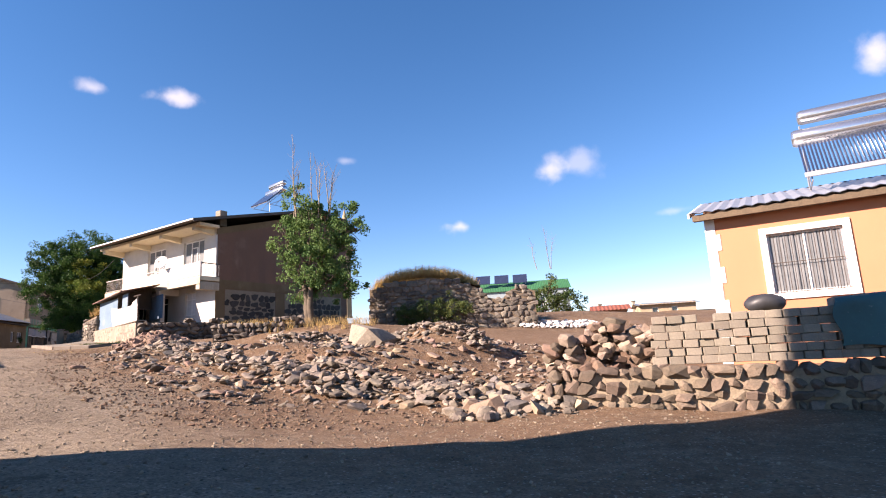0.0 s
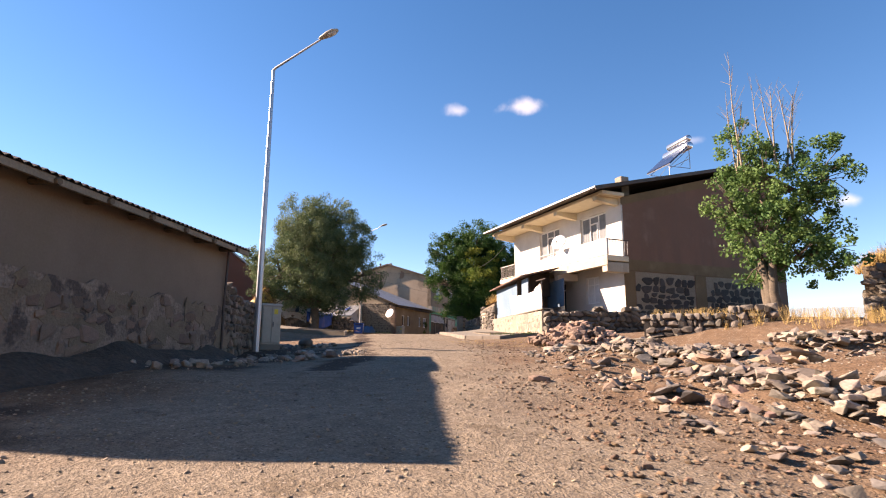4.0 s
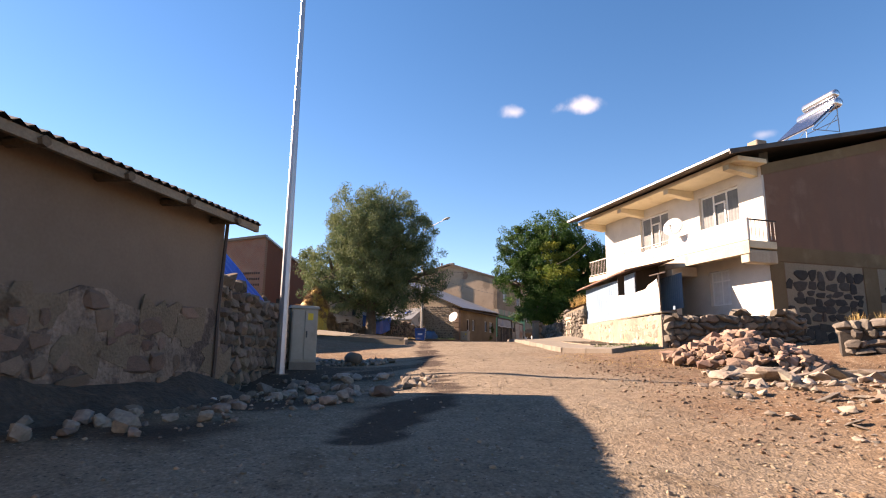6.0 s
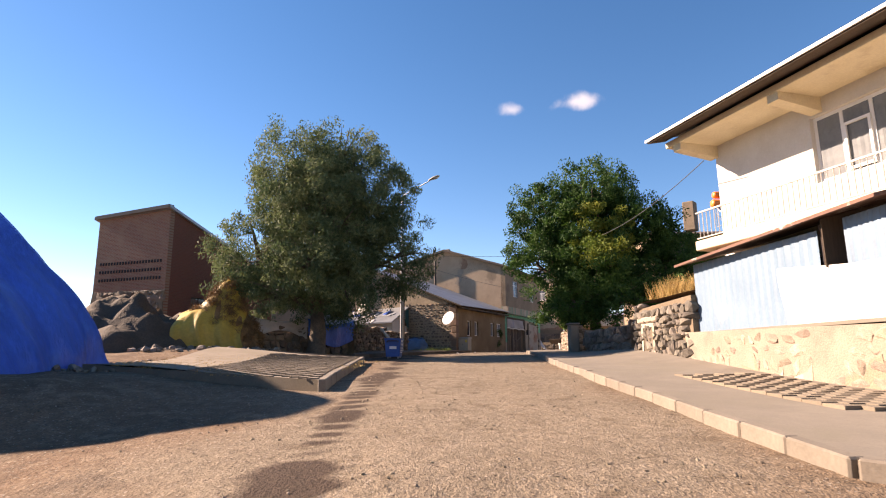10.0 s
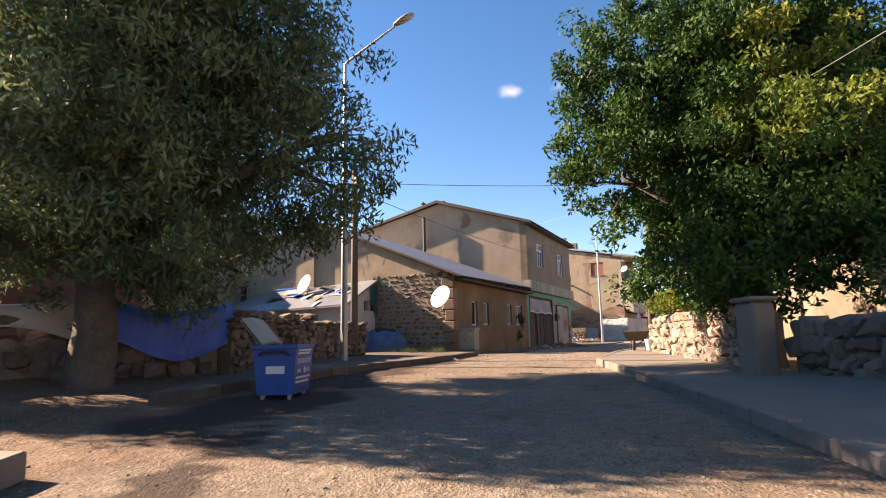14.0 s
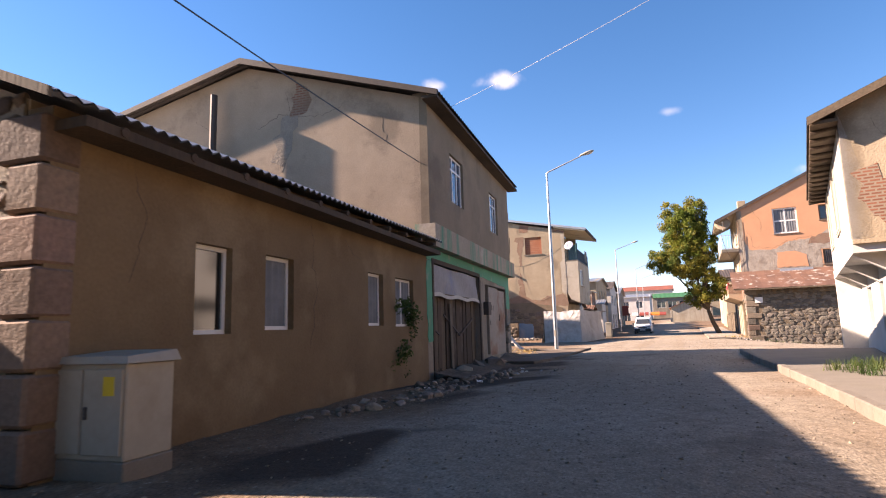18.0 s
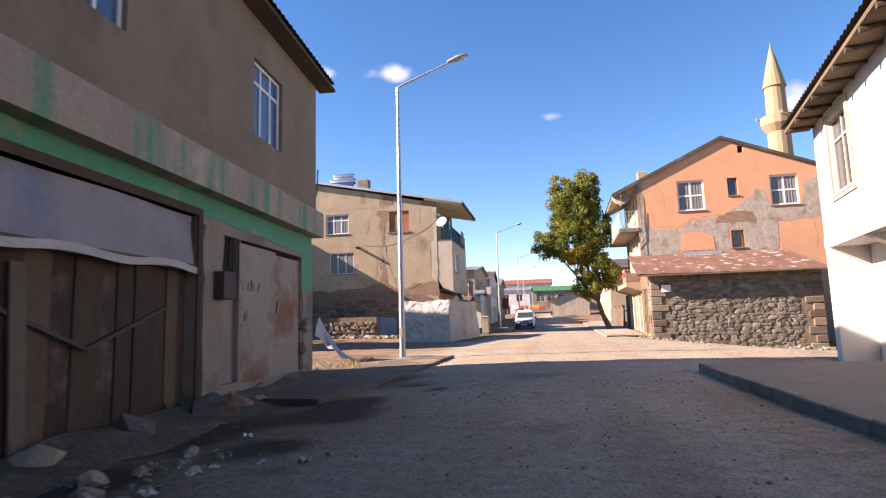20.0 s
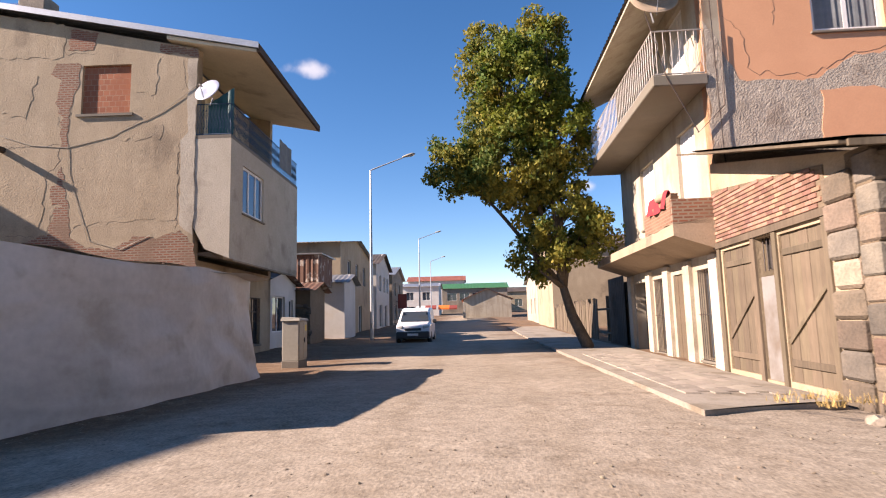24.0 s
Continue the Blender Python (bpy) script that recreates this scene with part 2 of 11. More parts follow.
# ---- geometry ----
class Geo:
    """Collects points and faces of one mesh."""

    def __init__(self):
        self.v, self.f = [], []

    def add(self, verts, faces, m=None):
        n = len(self.v)
        self.v += [tuple(m @ Vector(p)) for p in verts] if m else [tuple(p) for p in verts]
        self.f += [tuple(i + n for i in f) for f in faces]
        return self

    def box(self, x0, x1, y0, y1, z0, z1, bevel=0.0, m=None):
        if not bevel:
            v = [(x, y, z) for z in (z0, z1) for y in (y0, y1) for x in (x0, x1)]
            return self.add(v, [(0, 2, 3, 1), (4, 5, 7, 6), (0, 1, 5, 4), (2, 6, 7, 3), (0, 4, 6, 2), (1, 3, 7, 5)], m)
        b = min(bevel, (x1 - x0) / 2.01, (y1 - y0) / 2.01, (z1 - z0) / 2.01)
        v, idx = [], {}
        for kz, z in enumerate((z0, z1)):
            for ky, y in enumerate((y0, y1)):
                for kx, x in enumerate((x0, x1)):
                    s = [1 if k == 0 else -1 for k in (kx, ky, kz)]
                    for ax in range(3):
                        p = [x, y, z]
                        for o in range(3):
                            if o != ax:
                                p[o] += s[o] * b
                        idx[kx, ky, kz, ax] = len(v)
                        v.append(p)
        f = []
        I = lambda k, ax: idx[k[0], k[1], k[2], ax]
        for ax in range(3):
            o1, o2 = [(1, 2), (2, 0), (0, 1)][ax]
            for s in (0, 1):
                ks = []
                for a1, a2 in ((0, 0), (1, 0), (1, 1), (0, 1)):
                    k = [0, 0, 0]
                    k[ax], k[o1], k[o2] = s, a1, a2
                    ks.append(I(k, ax))
                f.append(tuple(ks if s else ks[::-1]))
            for a1 in (0, 1):
                for a2 in (0, 1):
                    k, k2 = [0, 0, 0], [0, 0, 0]
                    k[ax], k[o1], k[o2] = 0, a1, a2
                    k2[ax], k2[o1], k2[o2] = 1, a1, a2
                    q = (I(k, o1), I(k2, o1), I(k2, o2), I(k, o2))
                    f.append(q if a1 == a2 else q[::-1])
        for kz in (0, 1):
            for ky in (0, 1):
                for kx in (0, 1):
                    q = [idx[kx, ky, kz, a] for a in range(3)]
                    f.append(tuple(q if (kx + ky + kz) % 2 else q[::-1]))
        return self.add(v, f, m)

    def tube(self, pts, radii, n=8, caps=True, m=None):
        pts = [Vector(p) for p in pts]
        if isinstance(radii, (int, float)):
            radii = [radii] * len(pts)
        v, f = [], []
        ref = None
        for i, p in enumerate(pts):
            d = (pts[min(i + 1, len(pts) - 1)] - pts[max(i - 1, 0)]).normalized()
            if ref is None:
                ref = d.orthogonal().normalized()
            s = (ref - d * ref.dot(d)).normalized()
            ref, t = s, d.cross(s)
            for k in range(n):
                a = 2 * math.pi * k / n
                v.append(p + radii[i] * (math.cos(a) * s + math.sin(a) * t))
        for i in range(len(pts) - 1):
            for k in range(n):
                f.append((i * n + k, i * n + (k + 1) % n, (i + 1) * n + (k + 1) % n, (i + 1) * n + k))
        if caps:
            f.append(tuple(range(n))[::-1])
            f.append(tuple(range((len(pts) - 1) * n, len(pts) * n)))
        return self.add(v, f, m)

    def lathe(self, profile, n=16, m=None):
        """profile: (radius, z) pairs."""
        v = [(r * math.cos(2 * math.pi * k / n), r * math.sin(2 * math.pi * k / n), z) for r, z in profile for k in range(n)]
        f = [(i * n + k, i * n + (k + 1) % n, (i + 1) * n + (k + 1) % n, (i + 1) * n + k) for i in range(len(profile) - 1) for k in range(n)]
        f += [tuple(range(n))[::-1], tuple(range((len(profile) - 1) * n, len(profile) * n))]
        return self.add(v, f, m)

    def slab(self, outline, holes, d0, d1, m=None):
        """A plate in the wall plane: outline of (u, z), holes, from depth d0 to d1 (y)."""
        from mathutils.geometry import tessellate_polygon
        loops = [list(outline)] + [list(h) for h in holes]
        flat = [p for lp in loops for p in lp]
        tris = tessellate_polygon([[Vector((p[0], p[1], 0)) for p in lp] for lp in loops])
        n = len(flat)
        v = [(p[0], d0, p[1]) for p in flat] + [(p[0], d1, p[1]) for p in flat]
        f = []
        for t in tris:
            A, B, C = (flat[i] for i in t)
            t = t if (B[0] - A[0]) * (C[1] - A[1]) - (B[1] - A[1]) * (C[0] - A[0]) > 0 else t[::-1]
            f += [tuple(t), tuple(i + n for i in t[::-1])]
        k = 0
        for j, lp in enumerate(loops):
            area = sum(a[0] * b[1] - b[0] * a[1] for a, b in zip(lp, lp[1:] + lp[:1]))
            for i in range(len(lp)):
                q = (k + i, k + n + i, k + n + (i + 1) % len(lp), k + (i + 1) % len(lp))
                f.append(q if (area > 0) == (j == 0) else q[::-1])
            k += len(lp)
        return self.add(v, f, m)

    def grid(self, nu, nv, fn, m=None):
        """A sheet of nu x nv cells, fn(u, v) with u, v from 0 to 1."""
        v = [fn(i / nu, j / nv) for j in range(nv + 1) for i in range(nu + 1)]
        f = [(j * (nu + 1) + i, j * (nu + 1) + i + 1, (j + 1) * (nu + 1) + i + 1, (j + 1) * (nu + 1) + i) for j in range(nv) for i in range(nu)]
        return self.add(v, f, m)

    def mesh(self, name, mat, smooth=False):
        me = bpy.data.meshes.new(name)
        me.from_pydata([tuple(p) for p in self.v], [], self.f)
        me.materials.append(MATS[mat])
        if smooth:
            me.polygons.foreach_set("use_smooth", [True] * len(me.polygons))
        me.update()
        return me


def part(name, geo, mat, parent, label="", smooth=False, m=None, kind=""):
    """One mesh object under a thing or a part; geo: a Geo or a mesh that is shared."""
    ob = new(name, geo.mesh(name, mat, smooth) if isinstance(geo, Geo) else geo)
    ob.parent = parent
    if m is not None:
        ob.matrix_basis = m
    return tagged(ob, label=label, kind=kind)


def thing(name, m, label, category, group="", kind=""):
    ob = new(name)
    ob.empty_display_size = 0.2
    ob.matrix_basis = m
    return tagged(ob, label, category, group, kind)


def solid(name, geo, mat, label, category, m=None, group="", kind="", smooth=False):
    """A thing that is a single mesh."""
    ob = new(name, geo.mesh(name, mat, smooth))
    if m is not None:
        ob.matrix_basis = m
    return tagged(ob, label, category, group, kind)


def rect(u0, u1, z0, z1):
    return [(u0, z0), (u1, z0), (u1, z1), (u0, z1)]


GABLE, RIGHT_SIDE, LEFT_SIDE, BACK = pose(0, 0, 0), pose(0, 0, 0, 0, 0, 90), pose(0, 0, 0, 0, 0, -90), pose(0, 0, 0, 0, 0, 180)


def at(side, x, y, z=0.0):
    """A wall's own frame in its house: x along it to the right seen from outside, y inward, z up."""
    return Matrix.Translation((x, y, z)) @ side


def ragged(pts, step=0.25, amp=0.08, seed=1):
    """An outline with a broken edge."""
    rnd, out = random.Random(seed), []
    for a, b in zip(pts, pts[1:] + pts[:1]):
        n = max(1, int(math.hypot(b[0] - a[0], b[1] - a[1]) / step))
        for i in range(n):
            k = i / n
            out.append((a[0] + (b[0] - a[0]) * k + rnd.uniform(-amp, amp), a[1] + (b[1] - a[1]) * k + rnd.uniform(-amp, amp)))
    return out


def wall_part(parent, m, outline, holes, mat, thick=0.3, name="wall", label=""):
    return part(name, Geo().slab(outline, [rect(*h) for h in holes], 0.0, thick, m), mat, parent, label)


def patch(parent, m, outline, mat, proud=0.012, name="plaster_patch", seed=1, step=0.22, amp=0.07, label="", holes=()):
    return part(name, Geo().slab(ragged(outline, step, amp, seed), [rect(*h) for h in holes], -proud, 0.004, m), mat, parent, label)


def window(parent, m, u0, u1, z0, z1, deep=0.12, lights=2, transom=0.3, frame_mat="white_paint", pane_mat="glass", curtain=None, sill="concrete", bar=0.055, grille=False):
    """A window in the opening u0..u1, z0..z1 of a wall: frame > panes, sill, curtain, grille."""
    w, h = u1 - u0, z1 - z0
    mm = m @ Matrix.Translation((u0, deep, z0))
    zt = h * (1 - transom)
    holes = []
    for k in range(lights):
        a, b = (bar if k == 0 else w * k / lights + bar / 2), (w - bar if k == lights - 1 else w * (k + 1) / lights - bar / 2)
        holes += [rect(a, b, c, d) for c, d in (((bar, zt - bar / 2), (zt + bar / 2, h - bar)) if transom else ((bar, h - bar),))]
    g = Geo().slab(rect(0, w, 0, h), holes, 0, 0.06)
    fr = part("window", g, frame_mat, parent, m=mm)
    for i in range(lights):
        a, b = w * i / lights + bar / 2, w * (i + 1) / lights - bar / 2
        for c, d in ((bar, zt - bar / 2), (zt + bar / 2, h - bar)) if transom else ((bar, h - bar),):
            p = part("pane", Geo().box(a, b, 0.026, 0.032, c, d), pane_mat, fr)
    if curtain:
        wob = random.Random(int(u0 * 100 + z0 * 17))
        ph = wob.uniform(0, 6)
        part("curtain", Geo().grid(24, 2, lambda a, b: (0.03 + a * (w - 0.06), 0.014 + 0.010 * math.sin(a * w * 38 + ph), bar + b * (h - 2 * bar))), curtain, fr)
    if sill:
        part("sill", Geo().box(-0.06, w + 0.06, -deep - 0.06, -0.004, -0.06, -0.004, 0.01), sill, fr)
    if grille:
        g = Geo()
        for i in range(1, int(w / 0.12)):
            x = i * 0.12 + 0.02
            g.tube([(x, -deep - 0.03, 0.02), (x, -deep - 0.03, h - 0.02)], 0.008, 5)
        for z in (0.02, h * 0.5, h - 0.02):
            g.tube([(0, -deep - 0.03, z), (w, -deep - 0.03, z)], 0.009, 5)
        part("window_grille", g, "iron", fr, "painted iron bars")
    return fr


def corrugated(x0, x1, y0, y1, za, zb, pitch=0.18, amp=0.022, along="y", rise=None, thick=0.006):
    """A ribbed sheet: ribs run along x (from za at x0 to zb at x1) when along is x, else along y (za at y0, zb at y1)."""
    g = Geo()
    if along == "x":
        n = max(4, int((y1 - y0) / pitch) * 4)
        fn = lambda d: (lambda a, b: (x0 + (x1 - x0) * b, y0 + (y1 - y0) * a, za + (zb - za) * b + amp * math.sin(2 * math.pi * a * (y1 - y0) / pitch) + d))
    else:
        n = max(4, int((x1 - x0) / pitch) * 4)
        fn = lambda d: (lambda a, b: (x0 + (x1 - x0) * a, y0 + (y1 - y0) * b, za + (zb - za) * b + amp * math.sin(2 * math.pi * a * (x1 - x0) / pitch) + d))
    g.grid(n, 2, fn(0.0))
    g.grid(n, 2, fn(-thick))
    return g


def roof_plane(parent, quad, mat, thick=0.06, name="roof", label=""):
    """A sloping slab on four corners, counter-clockwise seen from above."""
    up = [Vector(p) for p in quad]
    lo = [p - Vector((0, 0, thick)) for p in up]
    g = Geo().add(up + lo, [(0, 1, 2, 3), (7, 6, 5, 4), (0, 4, 5, 1), (1, 5, 6, 2), (2, 6, 7, 3), (3, 7, 4, 0)])
    return part(name, g, mat, parent, label)


def ribbed_roof(parent, quad, mat, pitch=0.2, amp=0.018, name="roof", label="", thick=0.02):
    """A ribbed metal sheet on four corners a, b (eave), c, d (ridge); ribs run from eave to ridge."""
    a, b, c, d = (Vector(p) for p in quad)
    n = max(8, int((b - a).length / pitch) * 4)
    nrm = (b - a).cross(d - a).normalized()
    g = Geo()
    for off in (0.0, -thick):
        g.grid(n, 3, lambda u, v: a.lerp(b, u).lerp(d.lerp(c, u), v) + nrm * (amp * math.sin(2 * math.pi * u * n / 4) + off))
    return part(name, g, mat, parent, label)


# ---- stones ----
def stone_mesh(name, mat, seed, rough=0.22, boxy=0.55):
    """A broken stone about one unit across: the hull of uneven points, some 36 triangles."""
    rnd = random.Random(seed)
    bm = bmesh.new()
    for _ in range(27):
        d = Vector((rnd.gauss(0, 1), rnd.gauss(0, 1), rnd.gauss(0, 1))).normalized()
        p = d.lerp(d / max(abs(d.x), abs(d.y), abs(d.z)), min(1.0, boxy + 0.2)) * 0.53
        bm.verts.new(p * (1 + rough * rnd.uniform(-0.45, 0.3)))
    bmesh.ops.convex_hull(bm, input=bm.verts)
    for v in [v for v in bm.verts if not v.link_faces]:
        bm.verts.remove(v)
    bm.verts.index_update()
    g = Geo()
    g.v += [tuple(v.co) for v in bm.verts]
    g.f += [tuple(v.index for v in f.verts) for f in bm.faces]
    bm.free()
    return g.mesh(name, mat)


STONES = {}


def stones_for(mat, n=10, rough=0.22, boxy=0.55):
    key = (mat, rough, boxy)
    if key not in STONES:
        STONES[key] = [stone_mesh("stone", mat, 100 + i + len(STONES) * 31, rough, boxy) for i in range(n)]
    return STONES[key]


def masonry(parent, m, u0, u1, z0, z1, mat, size=0.3, proud=0.06, seed=1, inside=None, gap=0.02, deep=0.22, rough=0.4, boxy=0.8, limit=300, name="stone", tilt=6):
    """Rubble laid in uneven courses on a wall's face; every stone is an object. inside(u, z): where stones lie."""
    rnd, kinds, made = random.Random(seed), stones_for(mat, 10, rough, boxy), 0
    z = z0
    while z < z1 - 0.03:
        h = size * rnd.uniform(0.55, 0.95)
        u = u0 - rnd.uniform(0, size * 0.5)
        while u < u1:
            w = size * rnd.uniform(0.6, 1.6)
            cu, cz = u + w / 2, z + h / 2 + rnd.uniform(-0.12, 0.12) * size
            if u0 - 0.02 < cu - w * 0.4 and cu + w * 0.4 < u1 + 0.02 and cz + h * 0.4 < z1 + 0.06 and (inside is None or inside(cu, cz)) and made < limit:
                mm = m @ Matrix.Translation((cu, deep / 2 - proud * rnd.uniform(0.5, 1.1), cz)) @ pose(0, 0, 0, rnd.uniform(-tilt, tilt), rnd.uniform(-tilt, tilt), rnd.uniform(-tilt, tilt)) \
                    @ Matrix.Diagonal(((w - gap) * 1.12, deep, (h * rnd.uniform(0.9, 1.15) - gap) * 1.12, 1))
                part(name, rnd.choice(kinds), mat, parent, m=mm)
                made += 1
            u += w
        z += h
    return made


def heap(name, mat, centre, spread, count, size, seed, label, category, height=None, parent=None, rough=0.3, boxy=0.35, flat=0.6, kind="stuff", inside=None, lift=0.25):
    """Loose stones that nobody could count, joined into one mesh on the ground."""
    rnd = random.Random(seed)
    base = []
    for i in range(8):
        me = stones_for(mat, 10, rough, boxy)[i]
        base.append((np.array([v.co for v in me.vertices]), [tuple(p.vertices) for p in me.polygons]))
    vs, fs, n = [], [], 0
    for _ in range(count):
        while True:
            a, r = rnd.uniform(0, 2 * math.pi), math.sqrt(rnd.random())
            x, y = centre[0] + spread[0] * r * math.cos(a), centre[1] + spread[1] * r * math.sin(a)
            if inside is None or inside(x, y):
                break
        s = size[0] + (size[1] - size[0]) * rnd.random() ** 2.5
        rot = np.array(Euler((rnd.uniform(-0.5, 0.5), rnd.uniform(-0.5, 0.5), rnd.uniform(0, 6.3))).to_matrix())
        v, f = base[rnd.randrange(8)]
        v = (v * np.array([s * rnd.uniform(0.8, 1.5), s * rnd.uniform(0.7, 1.1), s * rnd.uniform(0.4, 0.9) * flat / 0.6])) @ rot.T
        z = (height(x, y) if height else ground_z(x, y)) + lift * s
        vs.append(v + np.array([x, y, z]))
        fs += [tuple(i + n for i in q) for q in f]
        n += len(v)
    me = bpy.data.meshes.new(name)
    me.from_pydata(np.concatenate(vs).tolist(), [], fs)
    me.materials.append(MATS[mat])
    me.update()
    ob = new(name, me)
    if parent:
        ob.parent = parent
        return tagged(ob, label, kind=kind)
    return tagged(ob, label, category, kind=kind)


def crack(parent, m, pts, w=0.035, seed=1):
    """A crack in plaster: a jagged dark sliver along a path."""
    rnd = random.Random(seed)
    fine = []
    for (u0, z0), (u1, z1) in zip(pts, pts[1:]):
        n = max(2, int(math.hypot(u1 - u0, z1 - z0) / 0.12))
        fine += [(u0 + (u1 - u0) * i / n + rnd.gauss(0, 0.035), z0 + (z1 - z0) * i / n + rnd.gauss(0, 0.035)) for i in range(n)]
    fine.append(pts[-1])
    v = []
    for i, (u, z) in enumerate(fine):
        a, b = fine[max(0, i - 1)], fine[min(len(fine) - 1, i + 1)]
        L = math.hypot(b[0] - a[0], b[1] - a[1]) or 1
        k = 0.24 * w * rnd.uniform(0.1, 1.0) * min(1, 0.25 + i / 4, 0.25 + (len(fine) - 1 - i) / 4) / 2
        nu, nz = -(b[1] - a[1]) / L * k, (b[0] - a[0]) / L * k
        v += [m @ Vector((u + nu, -0.004, z + nz)), m @ Vector((u - nu, -0.004, z - nz)), m @ Vector((u - nu, 0.01, z - nz)), m @ Vector((u + nu, 0.01, z + nz))]
    f = [q for i in range(len(fine) - 1) for q in ((4 * i, 4 * i + 1, 4 * i + 5, 4 * i + 4), (4 * i + 1, 4 * i + 2, 4 * i + 6, 4 * i + 5), (4 * i + 3, 4 * i, 4 * i + 4, 4 * i + 7))]
    part("crack", Geo().add(v, f), "crack", parent)


# ---- the surfaces of this place ----
surf("plaster_beige", (0.41, 0.322, 0.218), (0.325, 0.25, 0.164), 0.9, fine=22, jitter=0.13, bump=0.7, bump_dist=0.03, stain=(0.235, 0.178, 0.118), stain_at=0.6, drip=(0.35, 0.27, 0.178))
surf("plaster_grey", (0.289, 0.238, 0.183), (0.226, 0.187, 0.144), 1.6, fine=30, jitter=0.16, bump=0.8, bump_dist=0.04, stain=(0.172, 0.140, 0.109))
surf("plaster_brown", (0.183, 0.122, 0.062), (0.143, 0.092, 0.045), 0.8, fine=26, jitter=0.12, bump=0.6, stain=(0.219, 0.155, 0.086), stain_at=0.6)
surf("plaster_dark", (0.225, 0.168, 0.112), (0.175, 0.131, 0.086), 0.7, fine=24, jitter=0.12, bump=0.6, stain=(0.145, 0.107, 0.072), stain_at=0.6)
surf("plaster_barn", (0.183, 0.136, 0.098), (0.144, 0.105, 0.074), 0.5, fine=24, jitter=0.08, bump=0.35, stain=(0.158, 0.119, 0.080), stain_at=0.64)
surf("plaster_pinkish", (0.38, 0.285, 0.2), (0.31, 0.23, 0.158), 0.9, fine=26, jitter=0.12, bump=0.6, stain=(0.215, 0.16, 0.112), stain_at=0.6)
surf("paint_orange", (0.60, 0.31, 0.175), (0.54, 0.272, 0.152), 0.7, fine=30, jitter=0.05, bump=0.2, stain=(0.515, 0.275, 0.137), stain_at=0.66)
surf("paint_apricot", (0.50, 0.205, 0.11), (0.46, 0.188, 0.10), 0.5, fine=60, jitter=0.03, bump=0.15)
surf("whitewash", (0.57, 0.55, 0.515), (0.48, 0.458, 0.42), 0.8, fine=20, jitter=0.05, bump=0.35, stain=(0.540, 0.486, 0.414), stain_at=0.66)
surf("paint_cream", (0.44, 0.385, 0.295), (0.37, 0.32, 0.245), 0.9, fine=25, jitter=0.1, bump=0.4, stain=(0.29, 0.235, 0.17), stain_at=0.6, drip=(0.33, 0.275, 0.205))
surf("white_paint", (0.720, 0.711, 0.684), (0.666, 0.657, 0.630), 2.0, 0.55, jitter=0.04, bump=0.05)
surf("paint_green", (0.035, 0.265, 0.156), (0.030, 0.226, 0.133), 1.2, 0.7, jitter=0.08, bump=0.3, stain=(0.256, 0.243, 0.200), stain_at=0.63, stain_scale=1.6)
surf("band_worn", (0.345, 0.285, 0.215), (0.270, 0.222, 0.165), 1.0, fine=20, jitter=0.14, bump=0.6, drip=(0.085, 0.23, 0.145), stain=(0.40, 0.335, 0.265), stain_at=0.6)
surf("paint_brown", (0.205, 0.105, 0.068), (0.165, 0.086, 0.056), 0.4, fine=40, jitter=0.08, bump=0.3, stain=(0.235, 0.14, 0.098), stain_at=0.6, drip=(0.17, 0.092, 0.062))
surf("concrete", (0.195, 0.168, 0.133), (0.156, 0.134, 0.106), 1.2, fine=40, jitter=0.1, bump=0.3, stain=(0.165, 0.143, 0.107))
surf("paver_pale", (0.315, 0.272, 0.222), (0.245, 0.207, 0.163), 1.0, fine=30, jitter=0.15, bump=0.5, stain=(0.20, 0.16, 0.115), stain_at=0.56, stain_scale=1.2, pieces=0.22)
surf("paver", (0.199, 0.160, 0.117), (0.156, 0.125, 0.090), 1.0, fine=30, jitter=0.12, bump=0.35, stain=(0.170, 0.137, 0.091), pieces=0.12)
surf("kerb_stone", (0.195, 0.164, 0.129), (0.156, 0.131, 0.101), 1.6, fine=30, jitter=0.12, bump=0.35, pieces=0.1)
surf("mortar_mud", (0.183, 0.134, 0.088), (0.146, 0.108, 0.069), 2.0, fine=30, jitter=0.2, bump=0.9, bump_dist=0.05)
surf("mortar_pale", (0.268, 0.215, 0.150), (0.225, 0.179, 0.123), 2.0, fine=30, jitter=0.15, bump=0.8, bump_dist=0.04)
surf("stone_brown", (0.165, 0.122, 0.088), (0.115, 0.090, 0.067), 3.0, fine=26, jitter=0.25, bump=0.7, pieces=0.4, bump_dist=0.03)
surf("stone_grey", (0.165, 0.140, 0.110), (0.109, 0.095, 0.078), 3.0, fine=26, jitter=0.22, bump=0.7, pieces=0.38, bump_dist=0.03)
surf("stone_pale", (0.335, 0.262, 0.200), (0.235, 0.176, 0.133), 2.6, fine=26, jitter=0.25, bump=0.8, pieces=0.34, bump_dist=0.03)
surf("stone_dark", (0.064, 0.052, 0.042), (0.043, 0.036, 0.030), 3.0, fine=26, jitter=0.25, bump=0.6, pieces=0.35, bump_dist=0.02)
surf("stone_reddish", (0.189, 0.122, 0.086), (0.152, 0.105, 0.075), 3.0, fine=26, jitter=0.22, bump=0.6, pieces=0.3, bump_dist=0.03)
surf("earth_dark", (0.079, 0.054, 0.034), (0.051, 0.036, 0.023), 1.2, fine=18, jitter=0.3, bump=1.0, bump_dist=0.06)
surf("wood_pale", (0.243, 0.197, 0.139), (0.183, 0.143, 0.097), 1.2, fine=24, jitter=0.2, bump=0.4)
surf("rubble", (0.250, 0.208, 0.165), (0.150, 0.122, 0.096), 2.0, fine=24, jitter=0.25, bump=0.7, pieces=0.45, island=True, bump_dist=0.03)
